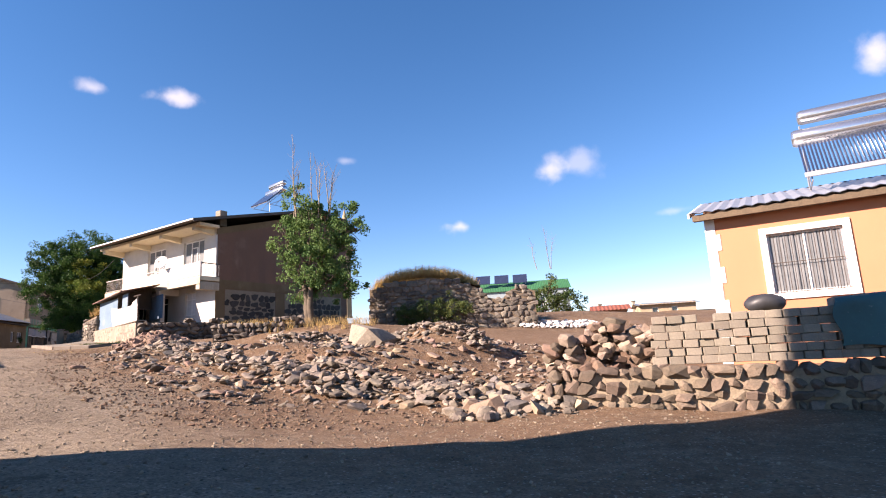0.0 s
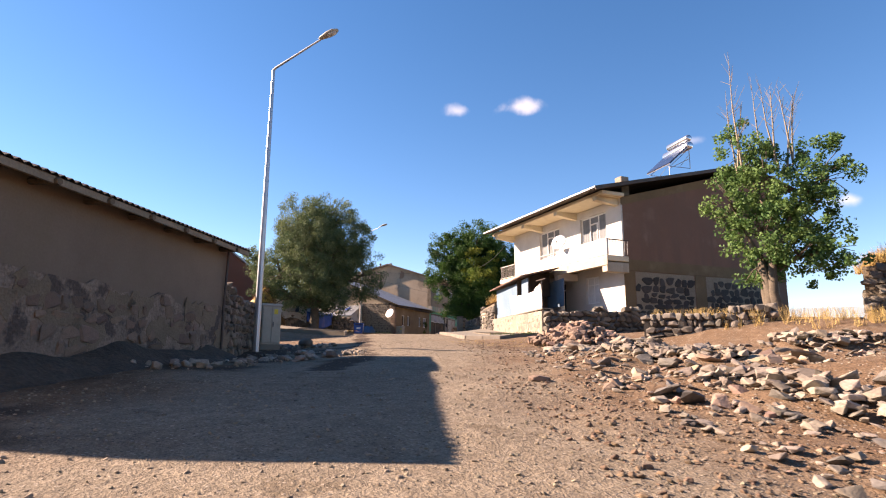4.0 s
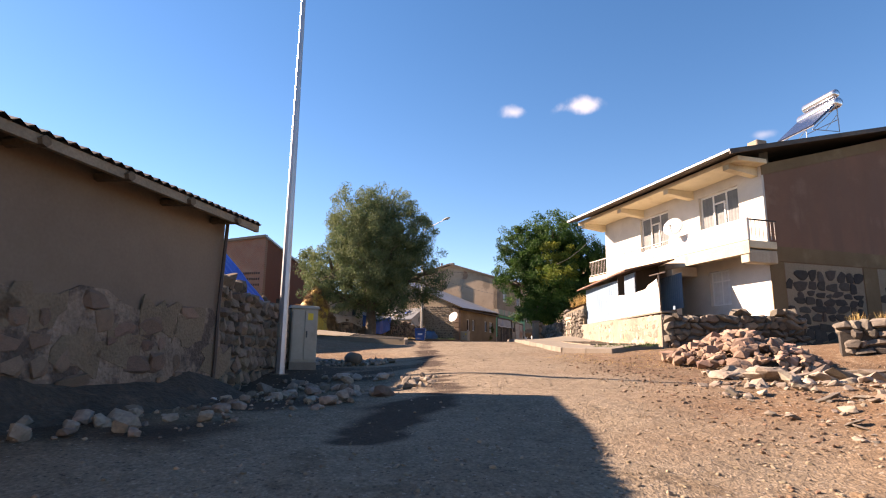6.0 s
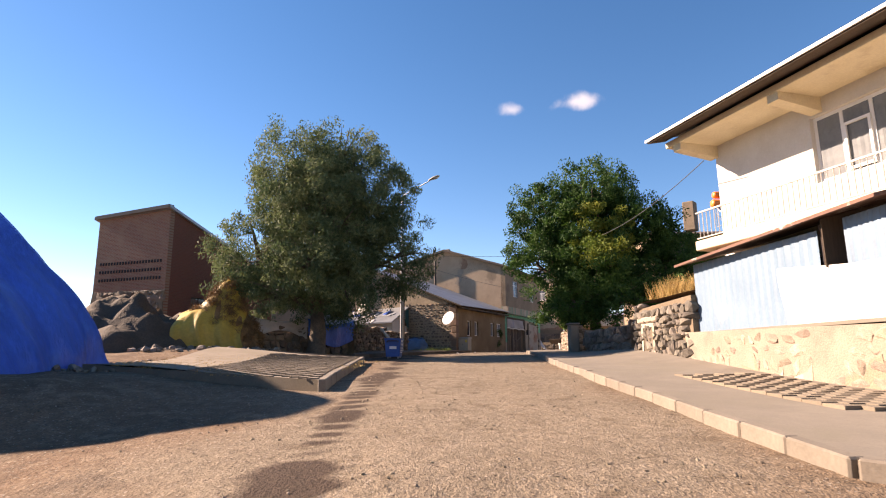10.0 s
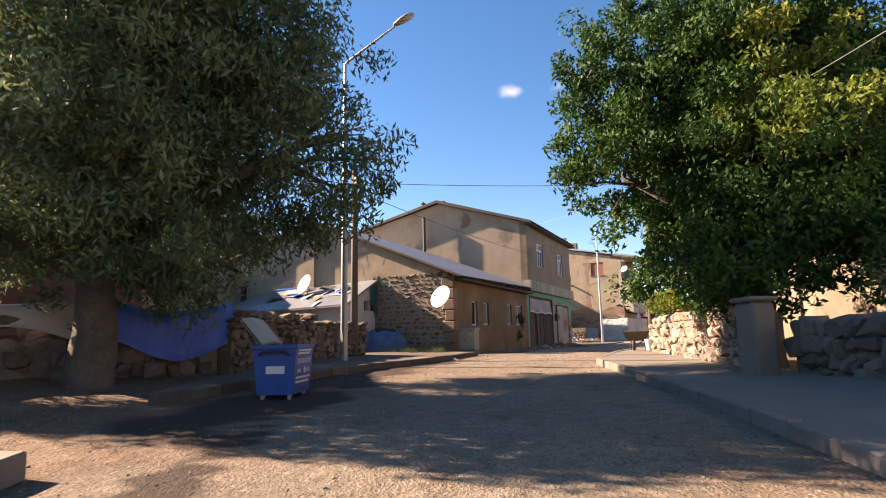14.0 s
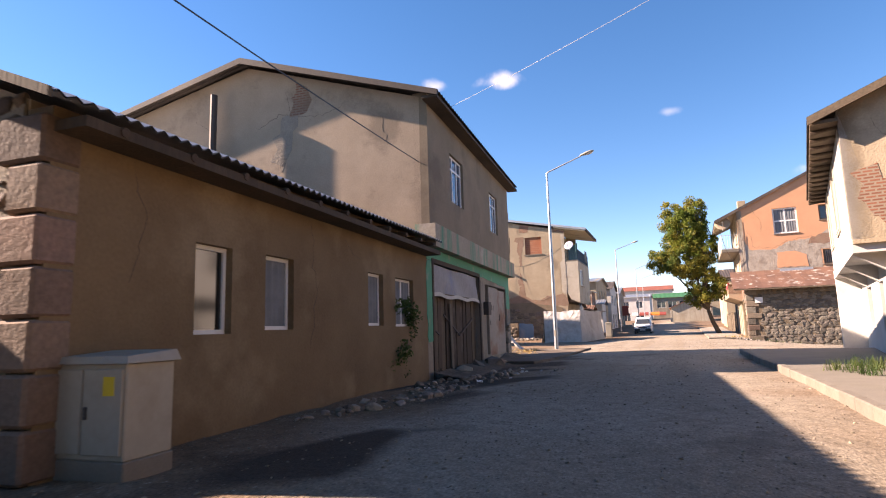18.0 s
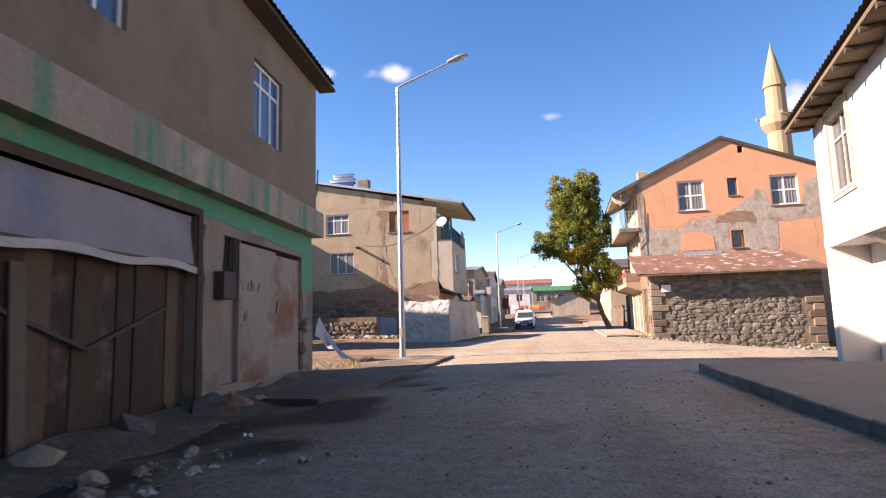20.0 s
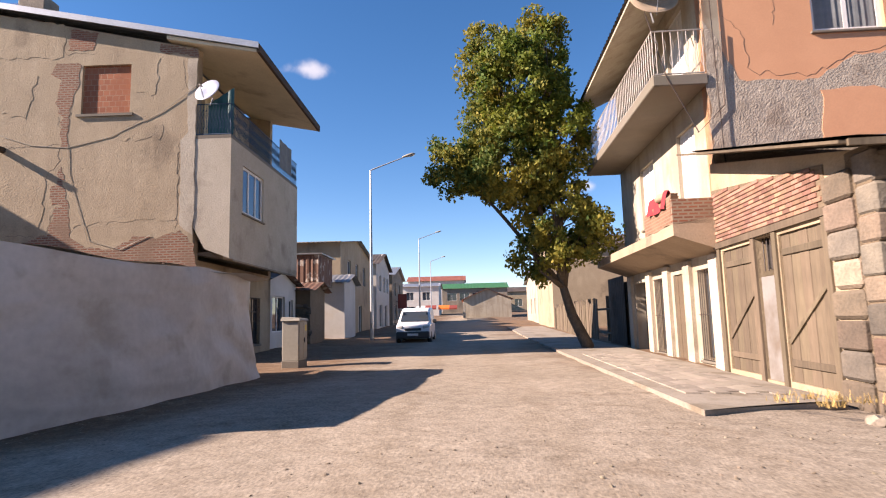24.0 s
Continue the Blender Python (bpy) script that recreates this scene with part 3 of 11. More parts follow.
surf("rock", (0.285, 0.235, 0.182), (0.190, 0.152, 0.116), 1.5, fine=18, jitter=0.25, bump=0.8, pieces=0.3, bump_dist=0.04)
surf("gravel", (0.231, 0.188, 0.134), (0.170, 0.134, 0.094), 2.0, fine=24, jitter=0.2, bump=0.4, pieces=0.4, island=True)
surf("block_grey", (0.256, 0.221, 0.168), (0.200, 0.173, 0.134), 3.0, fine=60, jitter=0.15, bump=0.6, pieces=0.14)
surf("wood_grey", (0.146, 0.110, 0.073), (0.091, 0.069, 0.045), 1.2, fine=30, jitter=0.25, bump=0.5, stretch=(1, 1, 0.09), pieces=0.22)
surf("wood_door", (0.062, 0.040, 0.026), (0.034, 0.023, 0.016), 1.4, fine=30, jitter=0.35, bump=0.6, stretch=(1, 1, 0.07), pieces=0.3, stain=(0.12, 0.09, 0.065), stain_at=0.6, stain_scale=2.0)
surf("wood_dark", (0.079, 0.051, 0.032), (0.048, 0.033, 0.021), 1.2, fine=30, jitter=0.25, bump=0.5, stretch=(1, 1, 0.09), pieces=0.22)
surf("wood_beam", (0.134, 0.095, 0.059), (0.085, 0.062, 0.040), 1.2, fine=22, jitter=0.25, bump=0.5)
surf("wood_pole", (0.148, 0.121, 0.092), (0.101, 0.082, 0.062), 1.2, fine=22, jitter=0.2, bump=0.5, stretch=(1, 1, 0.12))
surf("bark", (0.122, 0.092, 0.062), (0.070, 0.054, 0.037), 3.0, fine=18, jitter=0.25, bump=0.9, bump_dist=0.03)
surf("bark_dry", (0.256, 0.203, 0.139), (0.195, 0.155, 0.107), 3.0, fine=18, jitter=0.2, bump=0.4)
surf("tin_grey", (0.343, 0.359, 0.374), (0.281, 0.296, 0.312), 0.9, 0.45, fine=10, jitter=0.1, bump=0.15, metal=0.6, stain=(0.234, 0.211, 0.187), stain_at=0.64)
surf("tin_bright", (0.437, 0.452, 0.468), (0.374, 0.390, 0.406), 0.9, 0.4, fine=10, jitter=0.08, bump=0.1, metal=0.5)
surf("tin_rust", (0.175, 0.088, 0.058), (0.125, 0.064, 0.044), 0.8, 0.75, fine=14, jitter=0.18, bump=0.2, metal=0.1, stain=(0.36, 0.31, 0.265), stain_at=0.6, stain_soft=0.03, stain_scale=1.9)
surf("tin_brown", (0.079, 0.058, 0.045), (0.055, 0.043, 0.035), 0.9, 0.7, fine=14, jitter=0.15, bump=0.2, metal=0.1, stain=(0.122, 0.091, 0.067))
surf("tin_blue", (0.148, 0.226, 0.296), (0.117, 0.187, 0.250), 0.8, 0.5, fine=14, jitter=0.08, bump=0.15, stain=(0.304, 0.317, 0.317), stain_at=0.66)
surf("galvanised", (0.390, 0.406, 0.421), (0.335, 0.351, 0.367), 2.0, 0.42, fine=40, jitter=0.06, bump=0.05, metal=0.75)
surf("iron", (0.055, 0.048, 0.045), (0.079, 0.051, 0.037), 3.0, 0.7, fine=30, jitter=0.2, bump=0.2, metal=0.2)
surf("iron_white", (0.515, 0.484, 0.437), (0.317, 0.268, 0.225), 3.0, 0.6, fine=30, jitter=0.15, bump=0.2, stain=(0.183, 0.104, 0.061), stain_at=0.66, stain_scale=3)
surf("iron_blue", (0.030, 0.075, 0.125), (0.022, 0.055, 0.095), 3.0, 0.5, fine=30, jitter=0.15, bump=0.15, stain=(0.30, 0.34, 0.36), stain_at=0.68, stain_soft=0.03, stain_scale=9)
surf("plaster_pale", (0.47, 0.415, 0.33), (0.40, 0.345, 0.265), 0.9, fine=24, jitter=0.12, bump=0.6, bump_dist=0.03, stain=(0.30, 0.25, 0.19), stain_at=0.62)
surf("soffit_cream", (0.66, 0.58, 0.42), (0.58, 0.50, 0.35), 1.1, fine=20, jitter=0.08, bump=0.3, stain=(0.42, 0.34, 0.23), stain_at=0.63)
surf("sheet_metal_door", (0.280, 0.243, 0.207), (0.231, 0.200, 0.170), 0.9, 0.65, fine=12, jitter=0.1, bump=0.25, stain=(0.183, 0.073, 0.037), stain_at=0.55, stain_scale=0.8)
surf("grey_door", (0.243, 0.231, 0.219), (0.195, 0.183, 0.170), 1.0, 0.6, fine=14, jitter=0.08, bump=0.2, stain=(0.152, 0.122, 0.098))
surf("cabinet_grey", (0.317, 0.292, 0.236), (0.280, 0.257, 0.206), 1.3, 0.6, fine=14, jitter=0.06, bump=0.1, stain=(0.219, 0.185, 0.139), stain_at=0.64)
surf("tarp_blue", (0.006, 0.105, 0.50), (0.005, 0.072, 0.36), 0.9, 0.45, fine=8, jitter=0.15, bump=0.8, bump_dist=0.08, stretch=(1, 1, 0.4), stain=(0.02, 0.17, 0.58), stain_at=0.62, stain_scale=0.9)
surf("tarp_white", (0.43, 0.41, 0.385), (0.36, 0.343, 0.32), 0.8, 0.5, fine=9, jitter=0.08, bump=0.25, bump_dist=0.03, stain=(0.31, 0.285, 0.25), stain_at=0.6, stain_scale=1.1)
surf("tarp_yellow", (0.46, 0.285, 0.035), (0.36, 0.215, 0.025), 0.8, 0.6, fine=9, jitter=0.16, bump=0.8, bump_dist=0.06)
surf("tarp_teal", (0.012, 0.10, 0.105), (0.009, 0.075, 0.082), 2.0, 0.6, fine=60, jitter=0.05, bump=0.4, stain=(0.09, 0.16, 0.16), stain_at=0.66, stain_soft=0.02, stain_scale=14)
surf("cloth_white", (0.684, 0.666, 0.630), (0.594, 0.567, 0.531), 1.0, 0.8, fine=9, jitter=0.05, bump=0.5, bump_dist=0.05, stain=(0.468, 0.414, 0.351), stain_at=0.64)
surf("bin_blue", (0.006, 0.078, 0.281), (0.005, 0.062, 0.226), 1.5, 0.45, fine=20, jitter=0.08, bump=0.1, stain=(0.055, 0.073, 0.158), stain_at=0.66)
surf("straw", (0.44, 0.305, 0.115), (0.36, 0.24, 0.085), 2.0, fine=12, jitter=0.3, bump=0.6, pieces=0.35, island=True)
surf("hay_brown", (0.219, 0.119, 0.045), (0.165, 0.087, 0.032), 1.5, fine=10, jitter=0.35, bump=1.0, bump_dist=0.08)
surf("rubber", (0.025, 0.025, 0.026), (0.035, 0.033, 0.032), 2.0, 0.7, jitter=0.1, bump=0.1)
surf("car_white", (0.720, 0.729, 0.738), (0.693, 0.702, 0.711), 1.0, 0.25, jitter=0.01, bump=0.0)
surf("plastic_black", (0.030, 0.030, 0.033), (0.040, 0.040, 0.042), 2.0, 0.5, jitter=0.1, bump=0.05)
surf("dish_blue", (0.36, 0.40, 0.50), (0.30, 0.335, 0.43), 1.6, 0.45, jitter=0.05, bump=0.05)
surf("dish_white", (0.666, 0.657, 0.639), (0.612, 0.594, 0.567), 1.6, 0.5, jitter=0.04, bump=0.05, stain=(0.450, 0.405, 0.360), stain_at=0.68)
surf("tank_chrome", (0.620, 0.630, 0.650), (0.550, 0.560, 0.580), 1.0, 0.22, jitter=0.04, bump=0.0, metal=0.9)
surf("tank_orange", (0.820, 0.200, 0.030), (0.760, 0.170, 0.025), 1.0, 0.4, jitter=0.04, bump=0.0)
surf("collector", (0.020, 0.030, 0.060), (0.030, 0.040, 0.080), 2.0, 0.15, jitter=0.05, bump=0.0)
surf("paint_red", (0.274, 0.055, 0.037), (0.231, 0.045, 0.030), 1.0, 0.6, jitter=0.08, bump=0.15)
surf("roof_green", (0.03, 0.155, 0.055), (0.026, 0.13, 0.048), 0.8, 0.6, jitter=0.08, bump=0.1)
surf("roof_pale", (0.281, 0.343, 0.359), (0.242, 0.304, 0.320), 0.8, 0.5, jitter=0.06, bump=0.1)
surf("tile_red", (0.256, 0.079, 0.048), (0.207, 0.061, 0.040), 1.0, 0.8, jitter=0.15, bump=0.3)
surf("minaret_stone", (0.317, 0.244, 0.144), (0.268, 0.206, 0.120), 0.5, fine=5, jitter=0.14, bump=0.5, bump_dist=0.1)
surf("curtain_white", (0.630, 0.630, 0.621), (0.540, 0.540, 0.531), 3.0, 0.9, jitter=0.05, bump=0.1)
surf("curtain_dim", (0.183, 0.195, 0.200), (0.134, 0.146, 0.152), 3.0, 0.9, jitter=0.05, bump=0.1)
# near-black for panels in openings and slots: their inner shade as colour
surf("opening_shade", (0.027, 0.023, 0.021), (0.020, 0.017, 0.016), 1.0, 0.95, jitter=0.1, bump=0.0)
surf("hill", (0.140, 0.108, 0.059), (0.104, 0.083, 0.045), 0.01, fine=0.2, jitter=0.2, bump=0.0)
surf("red_cloth", (0.335, 0.030, 0.037), (0.280, 0.024, 0.030), 2.0, 0.9, jitter=0.1, bump=0.3)
surf("yellow_sign", (0.585, 0.429, 0.023), (0.546, 0.390, 0.023), 2.0, 0.5, jitter=0.03, bump=0.0)
surf("blue_sign", (0.030, 0.037, 0.274), (0.030, 0.037, 0.243), 2.0, 0.5, jitter=0.03, bump=0.0)
surf("banner_grey", (0.256, 0.250, 0.256), (0.200, 0.200, 0.213), 0.9, 0.6, fine=8, jitter=0.08, bump=0.5, bump_dist=0.05, stain=(0.134, 0.158, 0.256), stain_at=0.66)
surf("lamp_glass", (0.429, 0.429, 0.406), (0.390, 0.390, 0.374), 2.0, 0.2, jitter=0.02, bump=0.0)
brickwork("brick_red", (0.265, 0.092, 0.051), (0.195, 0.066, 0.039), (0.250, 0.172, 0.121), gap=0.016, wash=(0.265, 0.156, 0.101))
# darker copy of brick_red: side-wall shade put into the colour
brickwork("brick_red_shaded", (0.183, 0.059, 0.037), (0.152, 0.051, 0.032), (0.146, 0.072, 0.045), axis="y", wash=(0.165, 0.059, 0.037))
brickwork("brick_old", (0.27, 0.098, 0.056), (0.18, 0.066, 0.04), (0.27, 0.20, 0.142), gap=0.02, wash=(0.21, 0.13, 0.085), bump=1.0)
brickwork("brick_old_side", (0.243, 0.126, 0.078), (0.195, 0.098, 0.062), (0.219, 0.161, 0.107), axis="y", wash=(0.243, 0.179, 0.118))
brickwork("brick_infill", (0.36, 0.125, 0.062), (0.27, 0.085, 0.042), (0.34, 0.19, 0.12), w=0.2, h=0.18, wash=(0.304, 0.101, 0.048))
glass("glass", (0.04, 0.05, 0.06))
glass("glass_blue", (0.05, 0.09, 0.15), 0.08)
glass("glass_dark", (0.015, 0.015, 0.016), 0.1)
leafy("leaf_willow", (0.058, 0.098, 0.042), (0.155, 0.19, 0.085), 0.3)
leafy("leaf_acacia", (0.014, 0.052, 0.012), (0.052, 0.118, 0.021), 0.25)
leafy("leaf_yellowing", (0.085, 0.145, 0.024), (0.185, 0.2, 0.03), 0.35)
leafy("leaf_elm", (0.06, 0.108, 0.024), (0.3, 0.25, 0.045), 0.35)
leafy("leaf_poplar", (0.05, 0.122, 0.036), (0.145, 0.235, 0.07), 0.35)
leafy("leaf_bush", (0.041, 0.083, 0.024), (0.107, 0.132, 0.037), 0.3)

surf("tarp_faded", (0.023, 0.101, 0.211), (0.017, 0.074, 0.164), 1.2, 0.6, fine=8, jitter=0.2, bump=0.7, bump_dist=0.08, stain=(0.055, 0.117, 0.187), stain_at=0.6)
surf("paving_muddy", (0.115, 0.083, 0.058), (0.078, 0.057, 0.040), 0.9, fine=24, jitter=0.25, bump=0.8, bump_dist=0.04, stain=(0.20, 0.155, 0.11), stain_at=0.6)
surf("kerb_muddy", (0.125, 0.095, 0.070), (0.085, 0.065, 0.048), 1.6, fine=30, jitter=0.2, bump=0.5, pieces=0.2, stain=(0.2, 0.165, 0.125), stain_at=0.58, stain_scale=1.2)
surf("render_bare", (0.40, 0.345, 0.28), (0.31, 0.262, 0.208), 2.2, fine=26, jitter=0.22, bump=1.0, bump_dist=0.05, stain=(0.25, 0.20, 0.155), stain_at=0.57, stain_scale=1.4)
surf("slate", (0.150, 0.133, 0.115), (0.090, 0.080, 0.070), 2.0, fine=20, jitter=0.25, bump=0.7, pieces=0.4, island=True, bump_dist=0.03)
surf("rubble_pale", (0.330, 0.262, 0.180), (0.262, 0.196, 0.135), 2.0, fine=24, jitter=0.2, bump=0.6, pieces=0.3, island=True, bump_dist=0.03)
surf("rubble_pink", (0.262, 0.176, 0.130), (0.196, 0.128, 0.094), 2.0, fine=24, jitter=0.2, bump=0.6, pieces=0.35, island=True, bump_dist=0.03)
surf("base_render", (0.255, 0.190, 0.142), (0.160, 0.117, 0.086), 1.8, fine=20, jitter=0.25, bump=1.0, bump_dist=0.08, stain=(0.080, 0.058, 0.045), stain_at=0.53, stain_soft=0.08, stain_scale=1.9)
surf("manure", (0.060, 0.045, 0.031), (0.036, 0.029, 0.021), 1.6, fine=16, jitter=0.4, bump=1.0, bump_dist=0.08, stain=(0.085, 0.06, 0.04), stain_at=0.6, stain_scale=2.5)
surf("mud", (0.105, 0.074, 0.049), (0.068, 0.049, 0.033), 1.4, fine=16, jitter=0.35, bump=1.0, bump_dist=0.06, stain=(0.15, 0.11, 0.075), stain_at=0.6, stain_scale=2.0)
surf("clod", (0.165, 0.105, 0.066), (0.120, 0.076, 0.047), 2.0, fine=30, jitter=0.25, bump=0.9, pieces=0.35, island=True, bump_dist=0.03)
surf("crack", (0.109, 0.078, 0.058), (0.078, 0.058, 0.043), 2.0, jitter=0.2, bump=0.2)
# orange render darkened to put the shade on the annex into its colour
surf("annex_shaded", (0.265, 0.101, 0.051), (0.211, 0.078, 0.039), 0.8, fine=26, jitter=0.12, bump=0.4, stain=(0.172, 0.086, 0.055), stain_at=0.58)


# ---- the lie of the land ----
ROAD = [(14, -18, -0.9), (6, -8, -0.5), (0, 0, 0.13), (-4.3, 5.1, 0.58), (-8.2, 8.8, 0.97), (-12.3, 13.8, 1.5), (-16.6, 19.6, 2.06), (-21.4, 25.5, 2.5), (-26.3, 31.7, 2.88),
        (-31.5, 38.8, 3.13), (-36.2, 47.0, 3.4), (-39.4, 57.0, 3.5), (-42.0, 70.0, 3.48), (-44.4, 83.3, 3.52), (-49.5, 110, 3.6), (-57, 150, 4.3), (-71, 225, 6.5)]
SPOTS = [(4.2, 9.2, 0.08), (1.6, 9.4, 0.25), (7.5, 7.8, 0.05), (3.4, 6.4, 0.1), (-2.6, 19.3, 1.75), (-7, 29.6, 3.05), (5, 43, 3.8), (3, 11.6, 0.55), (9, 12, 0.75), (12, 20, 1.8), (-9, 22.5, 1.9), (-14, 31, 2.6), (-9, 38, 3.6), (-33, 91.6, 2.8), (-27, 90, 2.6), (-60, 80, 3.5),
         (-24, 16, 2.2), (-34, 24, 3.0), (-42, 32, 3.6), (-48, 28, 4.2), (-45, 45, 3.5), (-30, 62, 3.5), (-20, 45, 4.4), (20, 60, 4.2), (60, 90, 5), (-60, 50, 3.6), (-20.2, 17.4, 1.85), (-21.2, 18.9, 1.95), (-18.4, 15.4, 1.5), (-46.6, 64.0, 3.38), (-47.6, 70.6, 3.36)]
dense = []
for (x0, y0, z0), (x1, y1, z1) in zip(ROAD, ROAD[1:]):
    n = max(1, int(math.hypot(x1 - x0, y1 - y0) / 3.0))
    dense += [(x0 + (x1 - x0) * i / n, y0 + (y1 - y0) * i / n, z0 + (z1 - z0) * i / n) for i in range(n)]
ANCHORS = np.array(dense + SPOTS)
WEIGHT = np.r_[np.ones(len(dense)), np.full(len(SPOTS), 2.2)]


def value_noise(x, y, seed=0):
    """Smooth lattice noise from -1 to 1."""
    xi, yi = np.floor(x).astype(np.int64), np.floor(y).astype(np.int64)
    fx, fy = x - xi, y - yi
    fx, fy = fx * fx * (3 - 2 * fx), fy * fy * (3 - 2 * fy)

    def h(a, b):
        n = (a * 374761393 + b * 668265263 + seed * 974634777) & 0xFFFFFFFF
        n = ((n ^ (n >> 13)) * 1274126177) & 0xFFFFFFFF
        return ((n ^ (n >> 16)) & 0xFFFF) / 32767.5 - 1
    return (h(xi, yi) * (1 - fx) + h(xi + 1, yi) * fx) * (1 - fy) + (h(xi, yi + 1) * (1 - fx) + h(xi + 1, yi + 1) * fx) * fy


def road_distance(x, y):
    best = np.full(np.shape(x), 1e9)
    for (x0, y0, _), (x1, y1, _) in zip(ROAD, ROAD[1:]):
        dx, dy = x1 - x0, y1 - y0
        k = np.clip(((x - x0) * dx + (y - y0) * dy) / (dx * dx + dy * dy), 0, 1)
        best = np.minimum(best, np.hypot(x - x0 - k * dx, y - y0 - k * dy))
    return best


def lot_mask(x, y):
    """The rubble lot: 1 inside, falling off to 0."""
    u = ((x + 3.5) * 0.8 + (y - 19.0) * 0.6) / 9.5
    v = (-(x + 3.5) * 0.6 + (y - 19.0) * 0.8) / 8.5
    return np.clip(1.25 - np.hypot(u, v), 0, 1)


def smooth_array(x, y):
    x, y = np.asarray(x, float), np.asarray(y, float)
    num, den = np.zeros(x.shape), np.zeros(x.shape)
    for (ax, ay, az), w in zip(ANCHORS, WEIGHT):
        k = w / ((x - ax) ** 2 + (y - ay) ** 2 + 4.0) ** 2
        num += k * az
        den += k
    return num / den


def ground_array(x, y):
    z = smooth_array(x, y)
    off = road_distance(x, y)
    side = np.clip((off - 3.0) / 2.5, 0, 1)
    z = z + 0.015 * value_noise(x * 0.9, y * 0.9, 1) + 0.008 * value_noise(x * 3.1, y * 3.1, 2) + 0.004 * value_noise(x * 7, y * 7, 5)
    z = z + side * (0.06 * value_noise(x * 0.35, y * 0.35, 3) + 0.03 * value_noise(x * 1.6, y * 1.6, 4))
    lot = lot_mask(x, y)
    return z + lot * (0.16 * value_noise(x * 0.4, y * 0.4, 6) + 0.15 * value_noise(x * 1.1, y * 1.1, 7) + 0.05 * value_noise(x * 2.7, y * 2.7, 8))


def ladder(lo, hi, step, far):
    mid = list(np.arange(lo, hi + step / 2, step))
    out, d = [], step
    while d < far:
        d *= 1.45
        out.append(d)
    return np.array([lo - d for d in reversed(out)] + mid + [hi + d for d in out])


gx, gy = ladder(-64, 18, 0.33, 2600), ladder(-10, 118, 0.36, 2600)
X, Y = np.meshgrid(gx, gy)
Z = ground_array(X, Y)
away = np.clip((np.hypot(X + 25, Y - 50) - 160) / 900, 0, 1)
Z = Z * (1 - away) + away * (5 + 22 * value_noise(X / 420, Y / 420, 11) + 25)
Z_SMOOTH, Z_OFF = smooth_array(X, Y), road_distance(X, Y)
GX, GY = gx.tolist(), gy.tolist()
TABLES = {k: v.tolist() for k, v in (("rough", Z), ("smooth", Z_SMOOTH), ("off", Z_OFF))}


def table(key, x, y):
    """Bilinear look-up on the ground's grid."""
    i, j = bisect(GX, x) - 1, bisect(GY, y) - 1
    u, v = (x - GX[i]) / (GX[i + 1] - GX[i]), (y - GY[j]) / (GY[j + 1] - GY[j])
    a, b = TABLES[key][j], TABLES[key][j + 1]
    return (a[i] * (1 - u) + a[i + 1] * u) * (1 - v) + (b[i] * (1 - u) + b[i + 1] * u) * v


def bisect(seq, v):
    lo, hi = 0, len(seq) - 1
    while lo < hi:
        mid = (lo + hi) // 2
        if seq[mid] <= v:
            lo = mid + 1
        else:
            hi = mid
    return lo


def ground_z(x, y):
    return table("rough", float(x), float(y))


def smooth_ground(x, y):
    return table("smooth", float(x), float(y))


ny, nx = X.shape
quad = np.arange(ny * nx).reshape(ny, nx)
faces = np.stack([quad[:-1, :-1], quad[:-1, 1:], quad[1:, 1:], quad[1:, :-1]], -1).reshape(-1, 4)
gm = bpy.data.meshes.new("ground")
gm.from_pydata(np.stack([X, Y, Z], -1).reshape(-1, 3).tolist(), [], faces.tolist())
gm.polygons.foreach_set("use_smooth", [True] * len(gm.polygons))
track = np.clip(1.25 - road_distance(X, Y) / 3.6, 0, 1)
track += 0.9 * np.clip(1.6 - np.hypot((X + 39) / 10, (Y - 84) / 9), 0, 1)
gm.attributes.new("track", "FLOAT", "POINT").data.foreach_set("value", np.clip(track + 0.25 * value_noise(X * 0.8, Y * 0.8, 21), 0, 1).ravel().astype(np.float32))
damp_shade = np.zeros(X.shape)
GUTTER = [(-13.2, 13.5), (-14.8, 16.7), (-17.5, 19.3), (-20.2, 22.3), (-23.4, 25.6), (-27.2, 29.8), (-30.7, 33.9), (-34.0, 37.5), (-37.4, 42.5)]
for (x0, y0), (x1, y1) in zip(GUTTER, GUTTER[1:]):
    k = np.clip(((X - x0) * (x1 - x0) + (Y - y0) * (y1 - y0)) / ((x1 - x0) ** 2 + (y1 - y0) ** 2), 0, 1)
    damp_shade = np.maximum(damp_shade, 1.2 - np.hypot(X - x0 - k * (x1 - x0), Y - y0 - k * (y1 - y0)) / 0.34)
for cx, cy, rx, ry in ((-39.2, 46.6, 1.3, 2.6), (-41.0, 53.2, 1.0, 2.6), (-42.8, 60.5, 1.0, 4.0)):
    damp_shade = np.maximum(damp_shade, 1.1 - np.hypot((X - cx) / rx, (Y - cy) / ry))
